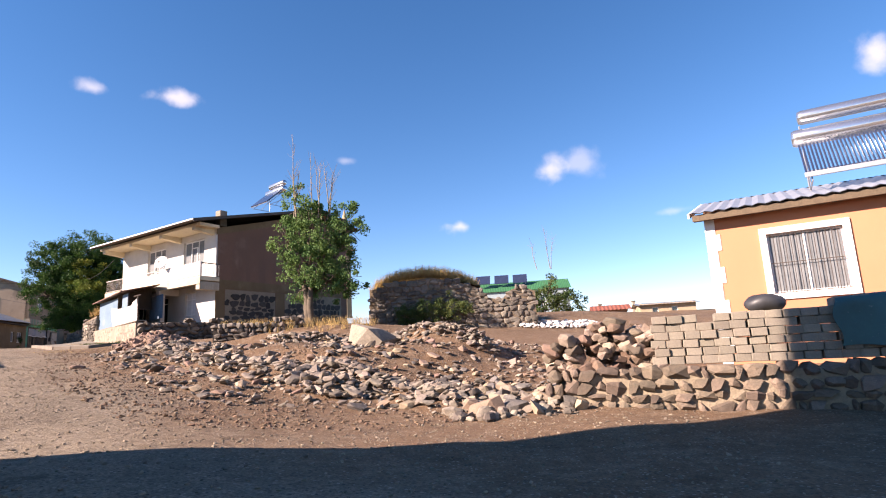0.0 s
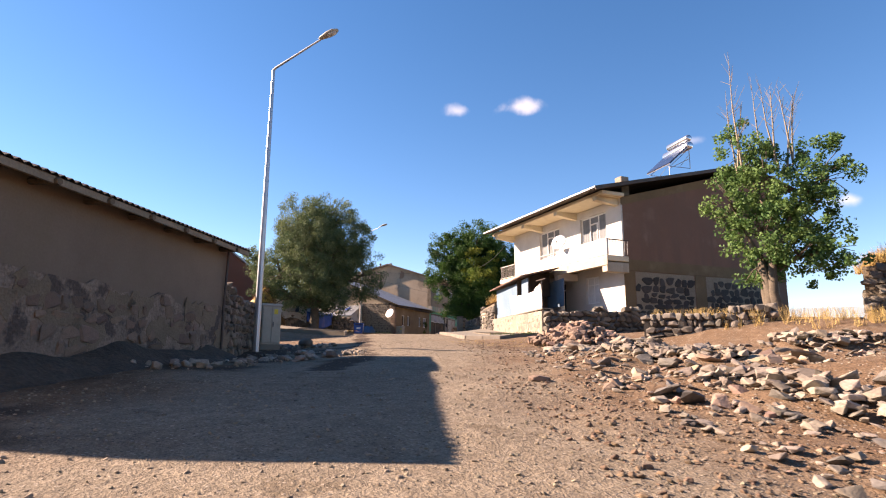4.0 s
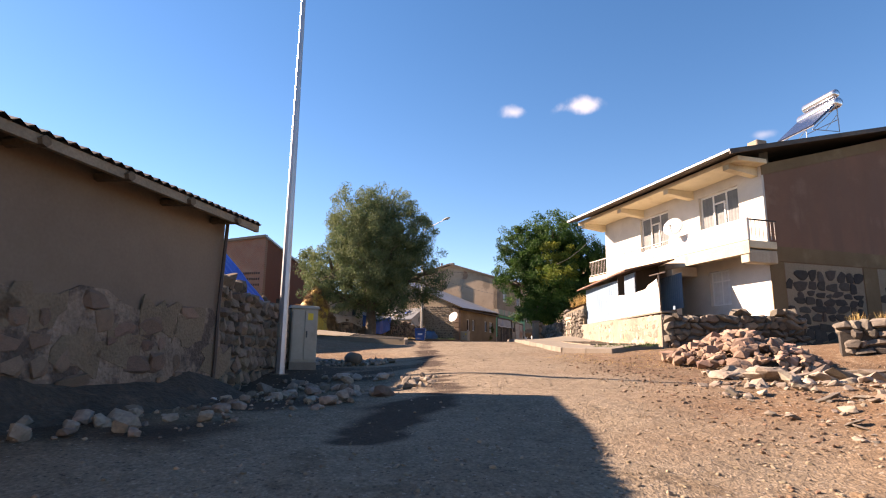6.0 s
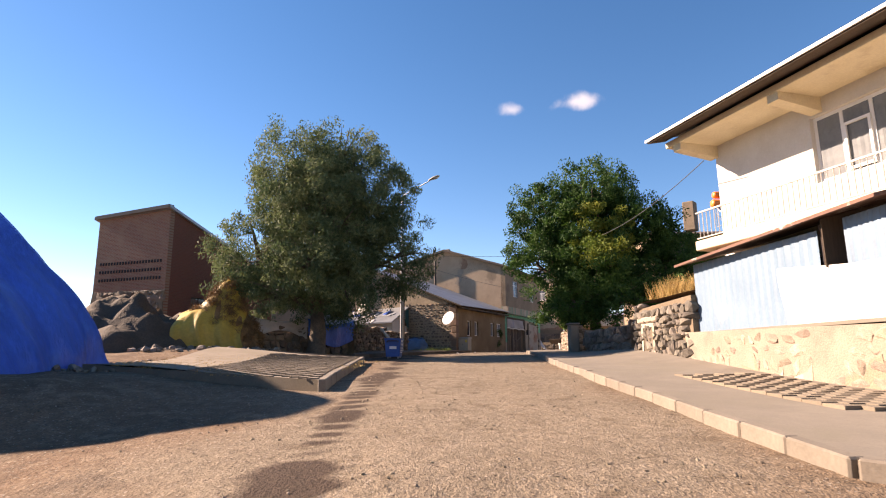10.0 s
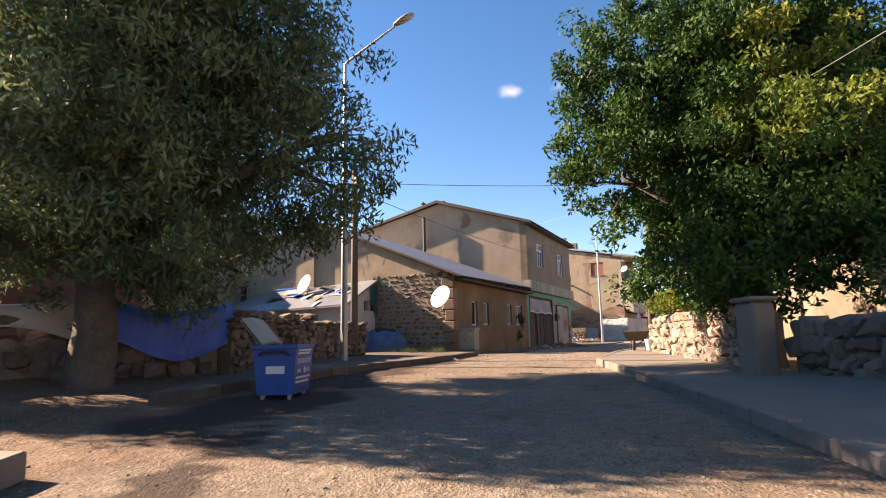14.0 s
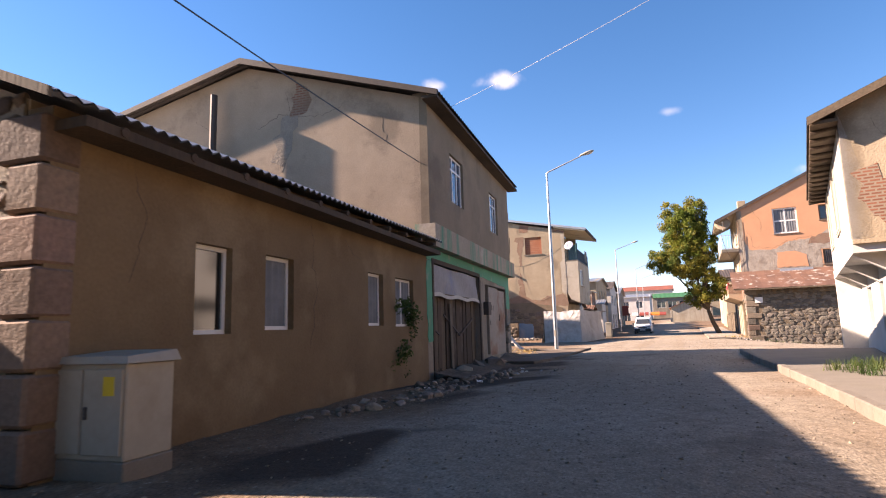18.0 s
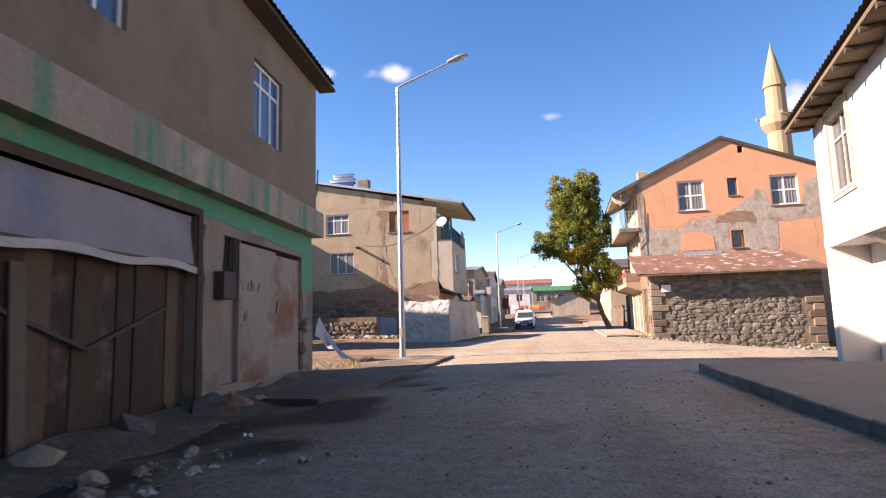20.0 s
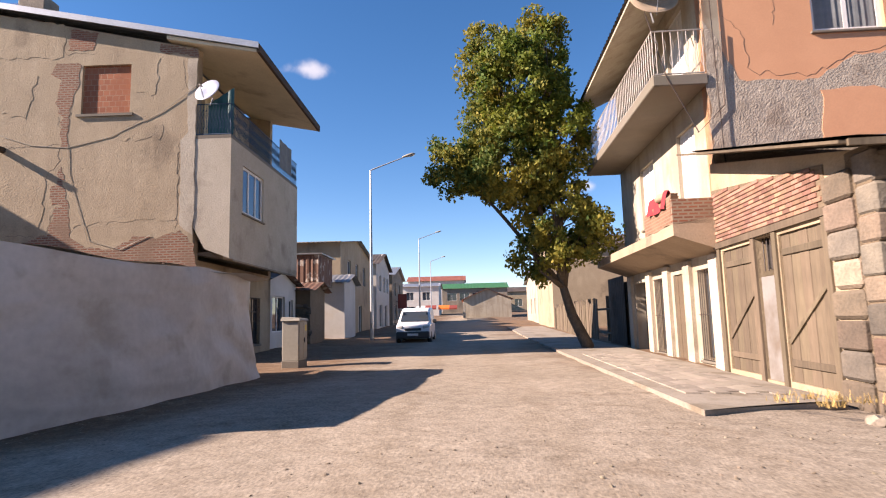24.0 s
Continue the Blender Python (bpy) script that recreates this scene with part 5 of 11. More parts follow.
def terrace():
    zb = 2.2
    t = thing("terrace_wall", pose(-16.15, 29.55, zb, 0, 0, 43), "rendered stone terrace wall with a flaking cream face", "wall")
    F = at(LEFT_SIDE, 0, 0)
    wall_part(t, F, [(-9.6, 0.2), (0, -0.3), (0, 1.52), (-9.6, 1.68)], [], "plaster_grey", 0.45)
    masonry(t, at(LEFT_SIDE, 0.0, 0), -9.5, 0, 0.05, 1.5, "stone_pale", 0.34, 0.025, seed=7, deep=0.1, rough=0.3, boxy=0.35, gap=0.05, limit=190, tilt=4, inside=lambda u, z: noise.noise(Vector((u * 0.8, z * 1.1, 9))) > -0.22)
    part("coping", Geo().box(0.02, 0.5, 0, 9.6, 1.6, 1.66), "concrete", t)
    part("terrace_fill", Geo().box(0.45, 5.0, 0.2, 9.6, -0.2, 1.55), "earth", t)
    for k in range(6):
        patch(t, F, [(-9 + k * 1.6, 0.3 + 0.2 * (k % 3)), (-8 + k * 1.6, 0.35), (-8.1 + k * 1.6, 0.8 + 0.2 * (k % 2)), (-9 + k * 1.6, 0.75)], ["paint_cream", "mortar_pale"][k % 2], 0.008, seed=k, amp=0.16, step=0.2)
    s = thing("tin_shed", pose(-16.15, 29.55, zb, 0, 0, 43), "light blue ribbed tin shelter with rusty brown roof", "shed")
    part("side_sheet", Geo().grid(60, 2, lambda a, b: (0.22 + 0.012 * math.sin(a * 120), 4.6 + a * 4.7, 1.66 + b * (1.75 - 0.1 * (1 - a)))), "tin_blue", s)
    part("front_sheet", Geo().grid(30, 2, lambda a, b: (0.25 + a * 1.8, 9.28 + 0.012 * math.sin(a * 60), 1.66 + b * 1.75)), "tin_blue", s)
    part("back_sheet", Geo().grid(30, 2, lambda a, b: (2.05 + 0.012 * math.sin(a * 90), 2.6 + a * 2.6, 2.0 + b * 1.4)), "tin_blue", s)
    part("end_sheet", Geo().grid(24, 2, lambda a, b: (0.26 + 0.012 * math.sin(a * 60), 2.85 + a * 1.15, 2.1 + b * 1.3)), "tin_blue", s)
    for y in (2.9, 4.6, 9.2):
        part("post", Geo().tube([(0.3, y, 1.6), (0.3, y, 3.42)], 0.04, 6), "iron", s)
    part("roof", Geo().add([(-0.15, 2.8, 3.5), (-0.15, 9.6, 3.45), (1.9, 9.6, 3.95), (1.9, 2.8, 3.98), (-0.15, 2.8, 3.44), (-0.15, 9.6, 3.39), (1.9, 9.6, 3.89), (1.9, 2.8, 3.92)], [(0, 3, 2, 1), (4, 5, 6, 7), (0, 1, 5, 4), (1, 2, 6, 5), (2, 3, 7, 6), (3, 0, 4, 7)]), "tin_rust", s)
    # dark panel standing in for the shade inside the shelter
    part("gable_panel", Geo().slab([(0.1, 2.6), (1.9, 2.6), (1.9, 3.92), (0.1, 3.45)], [], 4.3, 4.33), "wood_dark", s)
    c = thing("cloth_screen", pose(-16.15, 29.55, zb, 0, 0, 43), "white cloth screen stretched between posts above the wall", "cloth")
    part("cloth", Geo().grid(40, 10, lambda a, b: (0.1 + 0.05 * math.sin(a * 14 + b * 4) + 0.03 * math.sin(a * 33), 0.35 + a * 5.3, 1.62 + b * (1.15 - 0.45 * math.sin(math.pi * (0.15 + a * 0.85)) * (1 - 0.4 * a) + 0.25 * (1 - a)))), "cloth_white", c, smooth=True)
    part("post", Geo().tube([(0.15, 0.3, 1.3), (0.12, 0.3, 3.0)], 0.03, 6), "iron", c)
    part("crossbar", Geo().tube([(0.1, -0.3, 2.95), (0.1, 1.0, 3.0)], 0.025, 6), "iron", c)
    # dark dry-stone wall that turns towards the house
    d = thing("dry_stone_wall", pose(-16.0, 29.5, 2.1, 0, 0, 43 - 6), "dark dry-stone wall of loose basalt rubble", "wall")
    part("core", Geo().box(0.1, 4.6, 0.06, 0.7, -0.4, 1.6), "stone_dark", d)
    masonry(d, GABLE, 0, 4.7, -0.3, 1.75, "stone_grey", 0.29, 0.1, seed=5, deep=0.4, rough=0.5, tilt=9, limit=190)
    masonry(d, at(LEFT_SIDE, 0.06, 0), -0.7, 0, -0.3, 1.6, "stone_grey", 0.29, 0.1, seed=6, deep=0.4, rough=0.5, tilt=9, limit=30)


terrace()


def orange_house():
    zb = 0.9
    h = thing("house", pose(6.86, 14.5, zb, 0, 0, -30), "apricot-painted single-storey house with white corner quoins", "house")
    win = (1.33, 2.9, 1.42, 2.9)
    wall_part(h, GABLE, [(0, -0.5), (9, -0.5), (9, 3.5), (0, 3.5)], [win], "paint_apricot")
    wall_part(h, at(LEFT_SIDE, 0, 0.3), [(-7, -0.5), (0, -0.5), (0, 3.5), (-7, 3.5)], [], "paint_apricot")
    wall_part(h, at(BACK, 9, 7.3), [(0, -0.5), (9, -0.5), (9, 3.5), (0, 3.5)], [], "paint_apricot")
    wall_part(h, at(RIGHT_SIDE, 9, 0.3), [(0, -0.5), (7, -0.5), (7, 3.5), (0, 3.5)], [], "paint_apricot")
    part("window_surround", Geo().slab(rect(1.18, 3.05, 1.28, 3.05), [rect(*win)], -0.05, 0), "white_paint", h)
    window(h, GABLE, *win, deep=0.05, lights=2, transom=0, curtain="curtain_dim", sill="white_paint", grille=True)
    for i in range(9):
        w = 0.32 if i % 2 else 0.22
        part("quoin", Geo().box(-0.02, w, -0.02, 0.28, -0.3 + i * 0.42, 0.12 + i * 0.42 - 0.004, 0.01), "white_paint", h)
    part("eave_board", Geo().box(-0.25, 9.2, -0.36, -0.3, 3.42, 3.58), "wood_beam", h)
    part("soffit", Geo().box(-0.25, 9.2, -0.3, 0.0, 3.46, 3.5), "wood_beam", h)
    ribbed_roof(h, [(-0.3, -0.42, 3.62), (9.3, -0.42, 3.62), (9.3, 3.8, 4.75), (-0.3, 3.8, 4.75)], "tin_bright", pitch=0.3, amp=0.02)
    ribbed_roof(h, [(9.3, 8.0, 3.62), (-0.3, 8.0, 3.62), (-0.3, 3.8, 4.75), (9.3, 3.8, 4.75)], "tin_bright", pitch=0.3, amp=0.02)
    part("verge", Geo().slab([(-0.42, 3.5), (3.8, 4.62), (8.0, 3.5), (8.0, 3.62), (3.8, 4.76), (-0.42, 3.62)], [], 0, 0.05, at(RIGHT_SIDE, -0.3, 0)), "white_paint", h)
    part("gable", Geo().slab([(0.3, 3.5), (7.3, 3.5), (3.8, 4.6)], [], 0, 0.25, at(RIGHT_SIDE, 0.25, 0)), "paint_apricot", h)
    return h


orange_house()


def shading_house(x, y, z, yaw, w, d, h, rise, label):
    """An unseen house, added out of sight to shade the street."""
    t = thing("house", pose(x, y, z, 0, 0, yaw), label, "house")
    wall_part(t, GABLE, [(0, -1), (w, -1), (w, h), (w / 2, h + rise), (0, h)], [(1.2, 2.4, 1.2, 2.6), (w - 2.4, w - 1.2, 1.2, 2.6)], "plaster_beige", 0.35)
    wall_part(t, at(BACK, w, d), [(0, -1), (w, -1), (w, h), (w / 2, h + rise), (0, h)], [], "plaster_beige", 0.35)
    wall_part(t, at(LEFT_SIDE, 0, 0.35), rect(-d + 0.7, 0, -1, h), [], "plaster_beige", 0.35)
    wall_part(t, at(RIGHT_SIDE, w, 0.35), rect(0, d - 0.7, -1, h), [], "plaster_beige", 0.35)
    for u in (1.2, w - 2.4):
        window(t, GABLE, u, u + 1.2, 1.2, 2.6)
    roof_plane(t, [(-0.2, -0.2, h), (w / 2, -0.2, h + rise + 0.05), (w / 2, d + 0.2, h + rise + 0.05), (-0.2, d + 0.2, h)], "tin_grey", 0.08)
    roof_plane(t, [(w / 2, -0.2, h + rise + 0.05), (w + 0.2, -0.2, h), (w + 0.2, d + 0.2, h), (w / 2, d + 0.2, h + rise + 0.05)], "tin_grey", 0.08)


# added shadow casters, placed where no view reaches them
shading_house(-76.0, 75.5, 3.4, 0, 10.0, 6.0, 10.5, 0.6, "unseen house added west of the crossing to shade it")
shading_house(-84.0, 82.5, 3.4, 0, 8.0, 8.5, 8.3, 0.5, "unseen house added west of a yard to shade it")
shading_house(-16.0, -13.2, 0.2, 44.2, 18.0, 6.5, 10.2, 0.2, "unseen house added to shade the start of the street")
solar_heater(Matrix.Translation((6.86, 14.5, 0.9)) @ pose(0, 0, 0, 0, 0, -30) @ pose(3.6, 1.6, 4.25), "chrome evacuated-tube solar heater with twin tanks on a tin roof", width=2.4, tubes=True, twin=True, tall=1.1)


def yard_wall():
    """Stone plinth with small grey blocks stacked on it, and a slump of loose stones at its end."""
    zb = 0.3
    t = thing("yard_wall", pose(3.1, 10.0, zb, 0, 0, -20), "low rubble-stone yard wall before an apricot house", "wall")
    part("core", Geo().box(-1.0, 9, 0.05, 0.7, -0.4, 0.5), "mortar_pale", t)
    masonry(t, GABLE, -1.5, 9, -0.4, 0.62, "stone_brown", 0.23, 0.06, seed=2, deep=0.36, rough=0.45, boxy=0.6, limit=290, gap=0.03, tilt=8)
    masonry(t, at(LEFT_SIDE, -1.2, 0.1), -1.6, 0, -0.35, 0.45, "stone_brown", 0.4, 0.1, seed=3, deep=0.4, limit=26)
    p = thing("stone_pile", pose(3.1, 10.0, zb + 0.5, 0, 0, -20), "slumped pile of rounded wall stones beside grey blocks", "stones")
    rnd = random.Random(14)
    kinds = stones_for("stone_reddish", 10, 0.24, 0.5) + stones_for("stone_pale", 10, 0.24, 0.5) + stones_for("stone_brown", 10, 0.24, 0.5)
    for k in range(130):
        u = rnd.uniform(-1.5, 0.55)
        top = 0.85 - 0.55 * max(0, -0.55 - u) - 0.5 * max(0, u - 0.1)
        z = top * rnd.random() ** 0.7
        s = rnd.uniform(0.14, 0.29)
        part("stone", rnd.choice(kinds), "", p, m=pose(u, 0.25 + rnd.uniform(-0.12, 0.75) * (1 - 0.4 * z), z + 0.05, rnd.uniform(-25, 25), rnd.uniform(-25, 25), rnd.uniform(0, 360)) @ Matrix.Diagonal((s * 1.2, s, s * 0.75, 1)))
    b = thing("block_stack", pose(3.1, 10.0, zb + 0.62, 0, 0, -20), "stack of small grey concrete blocks on a stone wall", "blocks")
    one = Geo().box(-0.12, 0.12, -0.19, 0.19, -0.066, 0.066, 0.008).mesh("block", "block_grey")
    for r in range(8):
        for k in range(34):
            x = 0.52 + k * 0.252 + (0.04 if r % 2 else 0)
            top = 5.0 + 0.5 * math.sin(x * 1.7) + (x > 1.9) * 0.6 - (1.15 < x < 1.5) * 1.2 + (x > 3.0) * 0.8
            if r > top:
                continue
            part("block", one, "", b, m=pose(x + rnd.uniform(-0.012, 0.012), 0.3 + rnd.uniform(-0.03, 0.03), 0.07 + r * 0.137, rnd.uniform(-1.5, 1.5), rnd.uniform(-1.5, 1.5), rnd.uniform(-4, 4)))
    for k in range(14):
        for r in range(5):
            part("block", one, "", b, m=pose(0.5 - 0.03 * r + rnd.uniform(-0.02, 0.02), 0.65 + k * 0.26, 0.07 + r * 0.137, 0, 0, 90 + rnd.uniform(-4, 4)))
    sh = thing("turquoise_cloth", pose(3.1, 10.0, zb + 0.8, 0, 0, -20), "turquoise patterned cloth draped over grey blocks", "cloth")
    part("cloth", Geo().grid(24, 14, lambda a, b: (3.15 + a * 3.2 + 0.05 * math.sin(b * 9), (0.5 - 0.45 * min(1, b * 3.2)) - 0.03 - 0.03 * math.sin(a * 19 + b * 3) - 0.02 * math.sin(a * 41), 0.76 + 0.05 * math.sin(a * 7) - max(0, b - 0.25) * (1.25 - 0.25 * math.cos(a * 5)))), "tarp_teal", sh, smooth=True)
    solid("feed_sack", Geo().grid(12, 8, lambda a, b: (0.32 * math.cos(2 * math.pi * a) * math.sin(math.pi * b) ** 0.6, 0.2 * math.sin(2 * math.pi * a) * math.sin(math.pi * b) ** 0.6, 0.13 * -math.cos(math.pi * b) + 0.03 * math.sin(a * 19))), "plastic_black", "dark grey sack lying on top of the blocks", "sack",
          m=Matrix.Translation((3.1, 10.0, zb + 0.8)) @ pose(0, 0, 0, 0, 0, -20) @ pose(2.25, 0.32, 0.76), smooth=True)


yard_wall()


def ruin():
    zb = 2.9
    t = thing("ruined_house", pose(-4.3, 32.0, zb, 0, 0, -3), "roofless ruin of dark rubble stone with dry grass on top", "ruin")
    prof = [(0, -0.6), (5.5, -0.6), (9.3, -0.8), (9.3, 1.6), (8.6, 1.9), (8.0, 1.75), (7.4, 1.2), (6.6, 1.4), (6.0, 2.0), (4.9, 2.4), (3.4, 2.7), (1.8, 2.45), (0.2, 2.15)]
    wall_part(t, GABLE, prof, [(7.4, 7.9, 0.3, 1.0)], "mortar_mud", 0.6)

    def inside(u, z):
        tops = [p for p in prof[3:]]
        us = [p[0] for p in reversed(tops)]
        zs = [p[1] for p in reversed(tops)]
        return z < np.interp(u, us, zs) + 0.08
    masonry(t, GABLE, 0, 9.3, -0.6, 2.7, "stone_grey", 0.36, 0.09, seed=8, inside=inside, deep=0.3, rough=0.3, limit=280, tilt=10)
    wall_part(t, at(LEFT_SIDE, 0, 0.1), rect(-6, 0, -0.6, 2.2), [], "mortar_mud", 0.5)
    masonry(t, at(LEFT_SIDE, 0, 0), -4, 0, -0.5, 2.2, "stone_grey", 0.36, 0.08, seed=9, deep=0.3, rough=0.3, limit=70, tilt=10)
    part("earth_roof", Geo().grid(20, 10, lambda a, b: (0.1 + a * 6.2, 0.1 + b * 6, 2.1 + 0.75 * math.sin(math.pi * min(1, a * 1.05)) ** 0.7 * (0.6 + 0.4 * math.sin(math.pi * b)))), "earth", t, smooth=True)


ruin()


def barn():
    zb = 1.3
    h = thing("barn", pose(-18.0, 14.6, zb, 0, 0, 28), "long low barn with plastered upper wall, stone base and corrugated roof", "barn")
    F = at(RIGHT_SIDE, 0, 0)
    wall_part(h, F, [(-8.2, -0.9), (0, -0.2), (0, 3.25), (-8.2, 3.25)], [], "plaster_barn", 0.4)
    base = part("stone_base", Geo().slab(ragged([(-8.2, -0.9), (0, -0.2), (0, 1.55), (-8.2, 1.75)], 0.3, 0.1, 3), [], -0.045, 0.0, F), "base_render", h, "rough flaking render over rubble")
    masonry(base, at(RIGHT_SIDE, 0.045, 0), -8.1, -0.05, -1.0, 1.6, "stone_reddish", 0.3, 0.035, seed=11, deep=0.1, rough=0.5, boxy=0.6, gap=0.06, limit=280, tilt=10, inside=lambda u, z: z > -0.3 + 0.09 * u and noise.noise(Vector((u * 1.1, z * 1.3, 3))) > -0.02 - 0.25 * (1 - z))
    for k in range(12):
        u, z = -7.6 + k * 0.65, 0.5 + 0.8 * abs(math.sin(k * 2.3))
        patch(base, at(RIGHT_SIDE, 0.045, 0), [(u, z), (u + 0.7, z - 0.1), (u + 0.8, z + 0.35), (u + 0.1, z + 0.4)], "mortar_mud", 0.012, "render_patch", 200 + k, 0.14, 0.1)
    wall_part(h, at(BACK, 0, 0), [(0.4, -0.3), (9, -0.3), (9, 3.3), (5, 4.6), (0.4, 3.3)], [], "plaster_barn", 0.4)
    wall_part(h, at(GABLE, 0, -8.2), [(-9, -1.2), (-0.4, -1.2), (-0.4, 3.3), (-5, 4.6), (-9, 3.3)], [], "plaster_barn", 0.4)
    ribbed_roof(h, [(0.5, -8.5, 3.12), (0.5, 0.3, 3.12), (-5, 0.3, 4.72), (-5, -8.5, 4.72)], "tin_brown", pitch=0.16, amp=0.02)
    ribbed_roof(h, [(-10.5, 0.45, 3.2), (-10.5, -8.5, 3.2), (-5, -8.5, 4.75), (-5, 0.45, 4.75)], "tin_brown", pitch=0.16, amp=0.02)
    part("eave_beam", Geo().box(0.4, 0.46, -8.4, 0.28, 2.98, 3.09), "wood_pale", h)
    one = Geo().tube([(0, 0, 0), (0.5, 0, -0.02)], 0.06, 6).mesh("rafter_end", "wood_beam")
    for i in range(7):
        part("rafter_end", one, "", h, m=pose(0.02, -0.4 - i * 1.15, 3.04))
    part("downpipe", Geo().tube([(0.08, -0.05, 3.1), (0.06, -0.08, 1.6), (0.09, -0.1, 0.9), (0.08, -0.12, -0.1)], 0.03, 6), "iron", h)
    # lean-to and garden wall beyond
    a = thing("rear_barn", pose(-18.0, 14.6, zb, 0, 0, 28), "tall plastered barn with a corrugated roof behind a garden wall", "barn")
    wall_part(a, at(RIGHT_SIDE, -6.9, 2.0), rect(0, 7.2, -0.8, 5.5), [], "plaster_barn", 0.3)
    wall_part(a, at(BACK, -6.9, 9.2), [(0.3, -0.8), (7.0, -0.8), (7.0, 5.5), (3.5, 6.3), (0.3, 5.5)], [], "plaster_barn", 0.3)
    wall_part(a, at(GABLE, -13.9, 2.0), [(0, -0.8), (6.7, -0.8), (6.7, 5.5), (3.5, 6.3), (0, 5.5)], [], "plaster_barn", 0.3)
    wall_part(a, at(LEFT_SIDE, -13.9, 2.3), rect(-6.6, 0, -0.8, 5.5), [], "plaster_barn", 0.3)
    ribbed_roof(a, [(-6.6, 1.8, 5.5), (-6.6, 9.5, 5.5), (-10.4, 9.5, 6.4), (-10.4, 1.8, 6.4)], "tin_brown", pitch=0.16, amp=0.02)
    ribbed_roof(a, [(-14.2, 9.5, 5.5), (-14.2, 1.8, 5.5), (-10.4, 1.8, 6.4), (-10.4, 9.5, 6.4)], "tin_brown", pitch=0.16, amp=0.02)
    g = thing("garden_wall", pose(-18.05, 14.65, zb + 0.1, 0, 0, 41), "rubble-stone garden wall with crumbling top", "wall")
    tops = ([0, 1.2, 2.2, 3.0, 3.8, 5.0], [2.1, 2.15, 1.95, 1.85, 2.0, 2.1])
    part("core", Geo().slab([(0, -0.5), (5.0, -0.5)] + [(u, z - 0.14) for u, z in reversed(list(zip(*tops)))], [], 0.08, 0.5, at(RIGHT_SIDE, 0, 0)), "mortar_mud", g)
    masonry(g, at(RIGHT_SIDE, -0.02, 0), 0.0, 5.0, -0.3, 2.15, "stone_brown", 0.3, 0.05, seed=13, deep=0.26, rough=0.4, boxy=0.5, limit=210, tilt=8, gap=0.025, inside=lambda u, z: z < np.interp(u, *tops))
    masonry(g, at(BACK, 0, 4.95), 0.05, 0.5, -0.3, 1.95, "stone_brown", 0.3, 0.05, seed=14, deep=0.26, rough=0.4, limit=20, tilt=8)


barn()


solid("soil_bank", Geo().grid(50, 12, lambda a, b: (lambda u, v: (-14.0 - 3.95 * u + 0.883 * v, 7.0 + 7.45 * u + 0.469 * v, ground_z(-14.0 - 3.95 * u + 0.883 * v, 7.0 + 7.45 * u + 0.469 * v) - 0.06 + (0.4 + 0.3 * noise.noise(Vector((u * 6, v, 2)))) * max(0.0, 1 - v / 1.25) ** 1.5 + 0.06 * noise.noise(Vector((u * 22, v * 5, 5)))))(a, -0.05 + 1.5 * b)), "manure", "low dark bank of soil and manure along a barn wall", "earth", smooth=True, kind="stuff")


def street_lamp(x, y, z, height, reach, rise, turn, label):
    t = thing("street_lamp", pose(x, y, z, 0, 0, turn), label, "street lamp", "street lamps")
    part("pole", Geo().tube([(0, 0, -0.4), (0, 0, height * 0.5), (0, 0, height)], [0.105, 0.08, 0.05], 8), "galvanised", t)
    part("arm", Geo().tube([(0, 0, height - 0.03), (0.08, 0, height + 0.04), (reach - 0.3, 0, height + rise * 0.85)], [0.045, 0.04, 0.03], 8), "galvanised", t)
    part("lamp_head", Geo().lathe([(0.03, -0.36), (0.075, -0.3), (0.13, 0.0), (0.12, 0.22), (0.05, 0.36)], 12, pose(reach, 0, height + rise, 0, 78, 0) @ Matrix.Diagonal((0.6, 1.1, 1, 1))), "cabinet_grey", t, smooth=True)
    part("lamp_glass", Geo().lathe([(0.03, -0.1), (0.1, 0.02), (0.09, 0.2), (0.03, 0.27)], 12, pose(reach + 0.03, 0, height + rise - 0.045, 0, 78, 0) @ Matrix.Diagonal((0.5, 1, 1, 1))), "lamp_glass", t, smooth=True)
    part("base_plate", Geo().box(-0.16, 0.16, -0.16, 0.16, -0.3, -0.06, 0.01), "concrete", t)
    part("access_hatch", Geo().box(-0.05, 0.05, -0.108, -0.09, 0.7, 1.0, 0.004), "cabinet_grey", t)
    return t


street_lamp(-19.8, 17.05, 1.9, 9.1, 2.15, 0.75, 10, "tall galvanised street lamp beside a stone wall")
street_lamp(-40.2, 43.7, 3.3, 9.1, 2.15, 0.75, 10, "tall galvanised street lamp on a pavement")
street_lamp(-47.9, 76.2, 3.45, 9.0, 2.1, 0.7, 5, "tall galvanised street lamp at a kerb corner")
street_lamp(-54.6, 111.4, 3.6, 9.1, 2.1, 0.7, 5, "tall galvanised street lamp beside a white van")
street_lamp(-60.0, 141.0, 4.1, 9.1, 2.1, 0.7, 5, "tall galvanised street lamp far along the street")
street_lamp(-66.5, 172.0, 4.9, 9.1, 2.1, 0.7, 5, "tall galvanised street lamp far along the street")


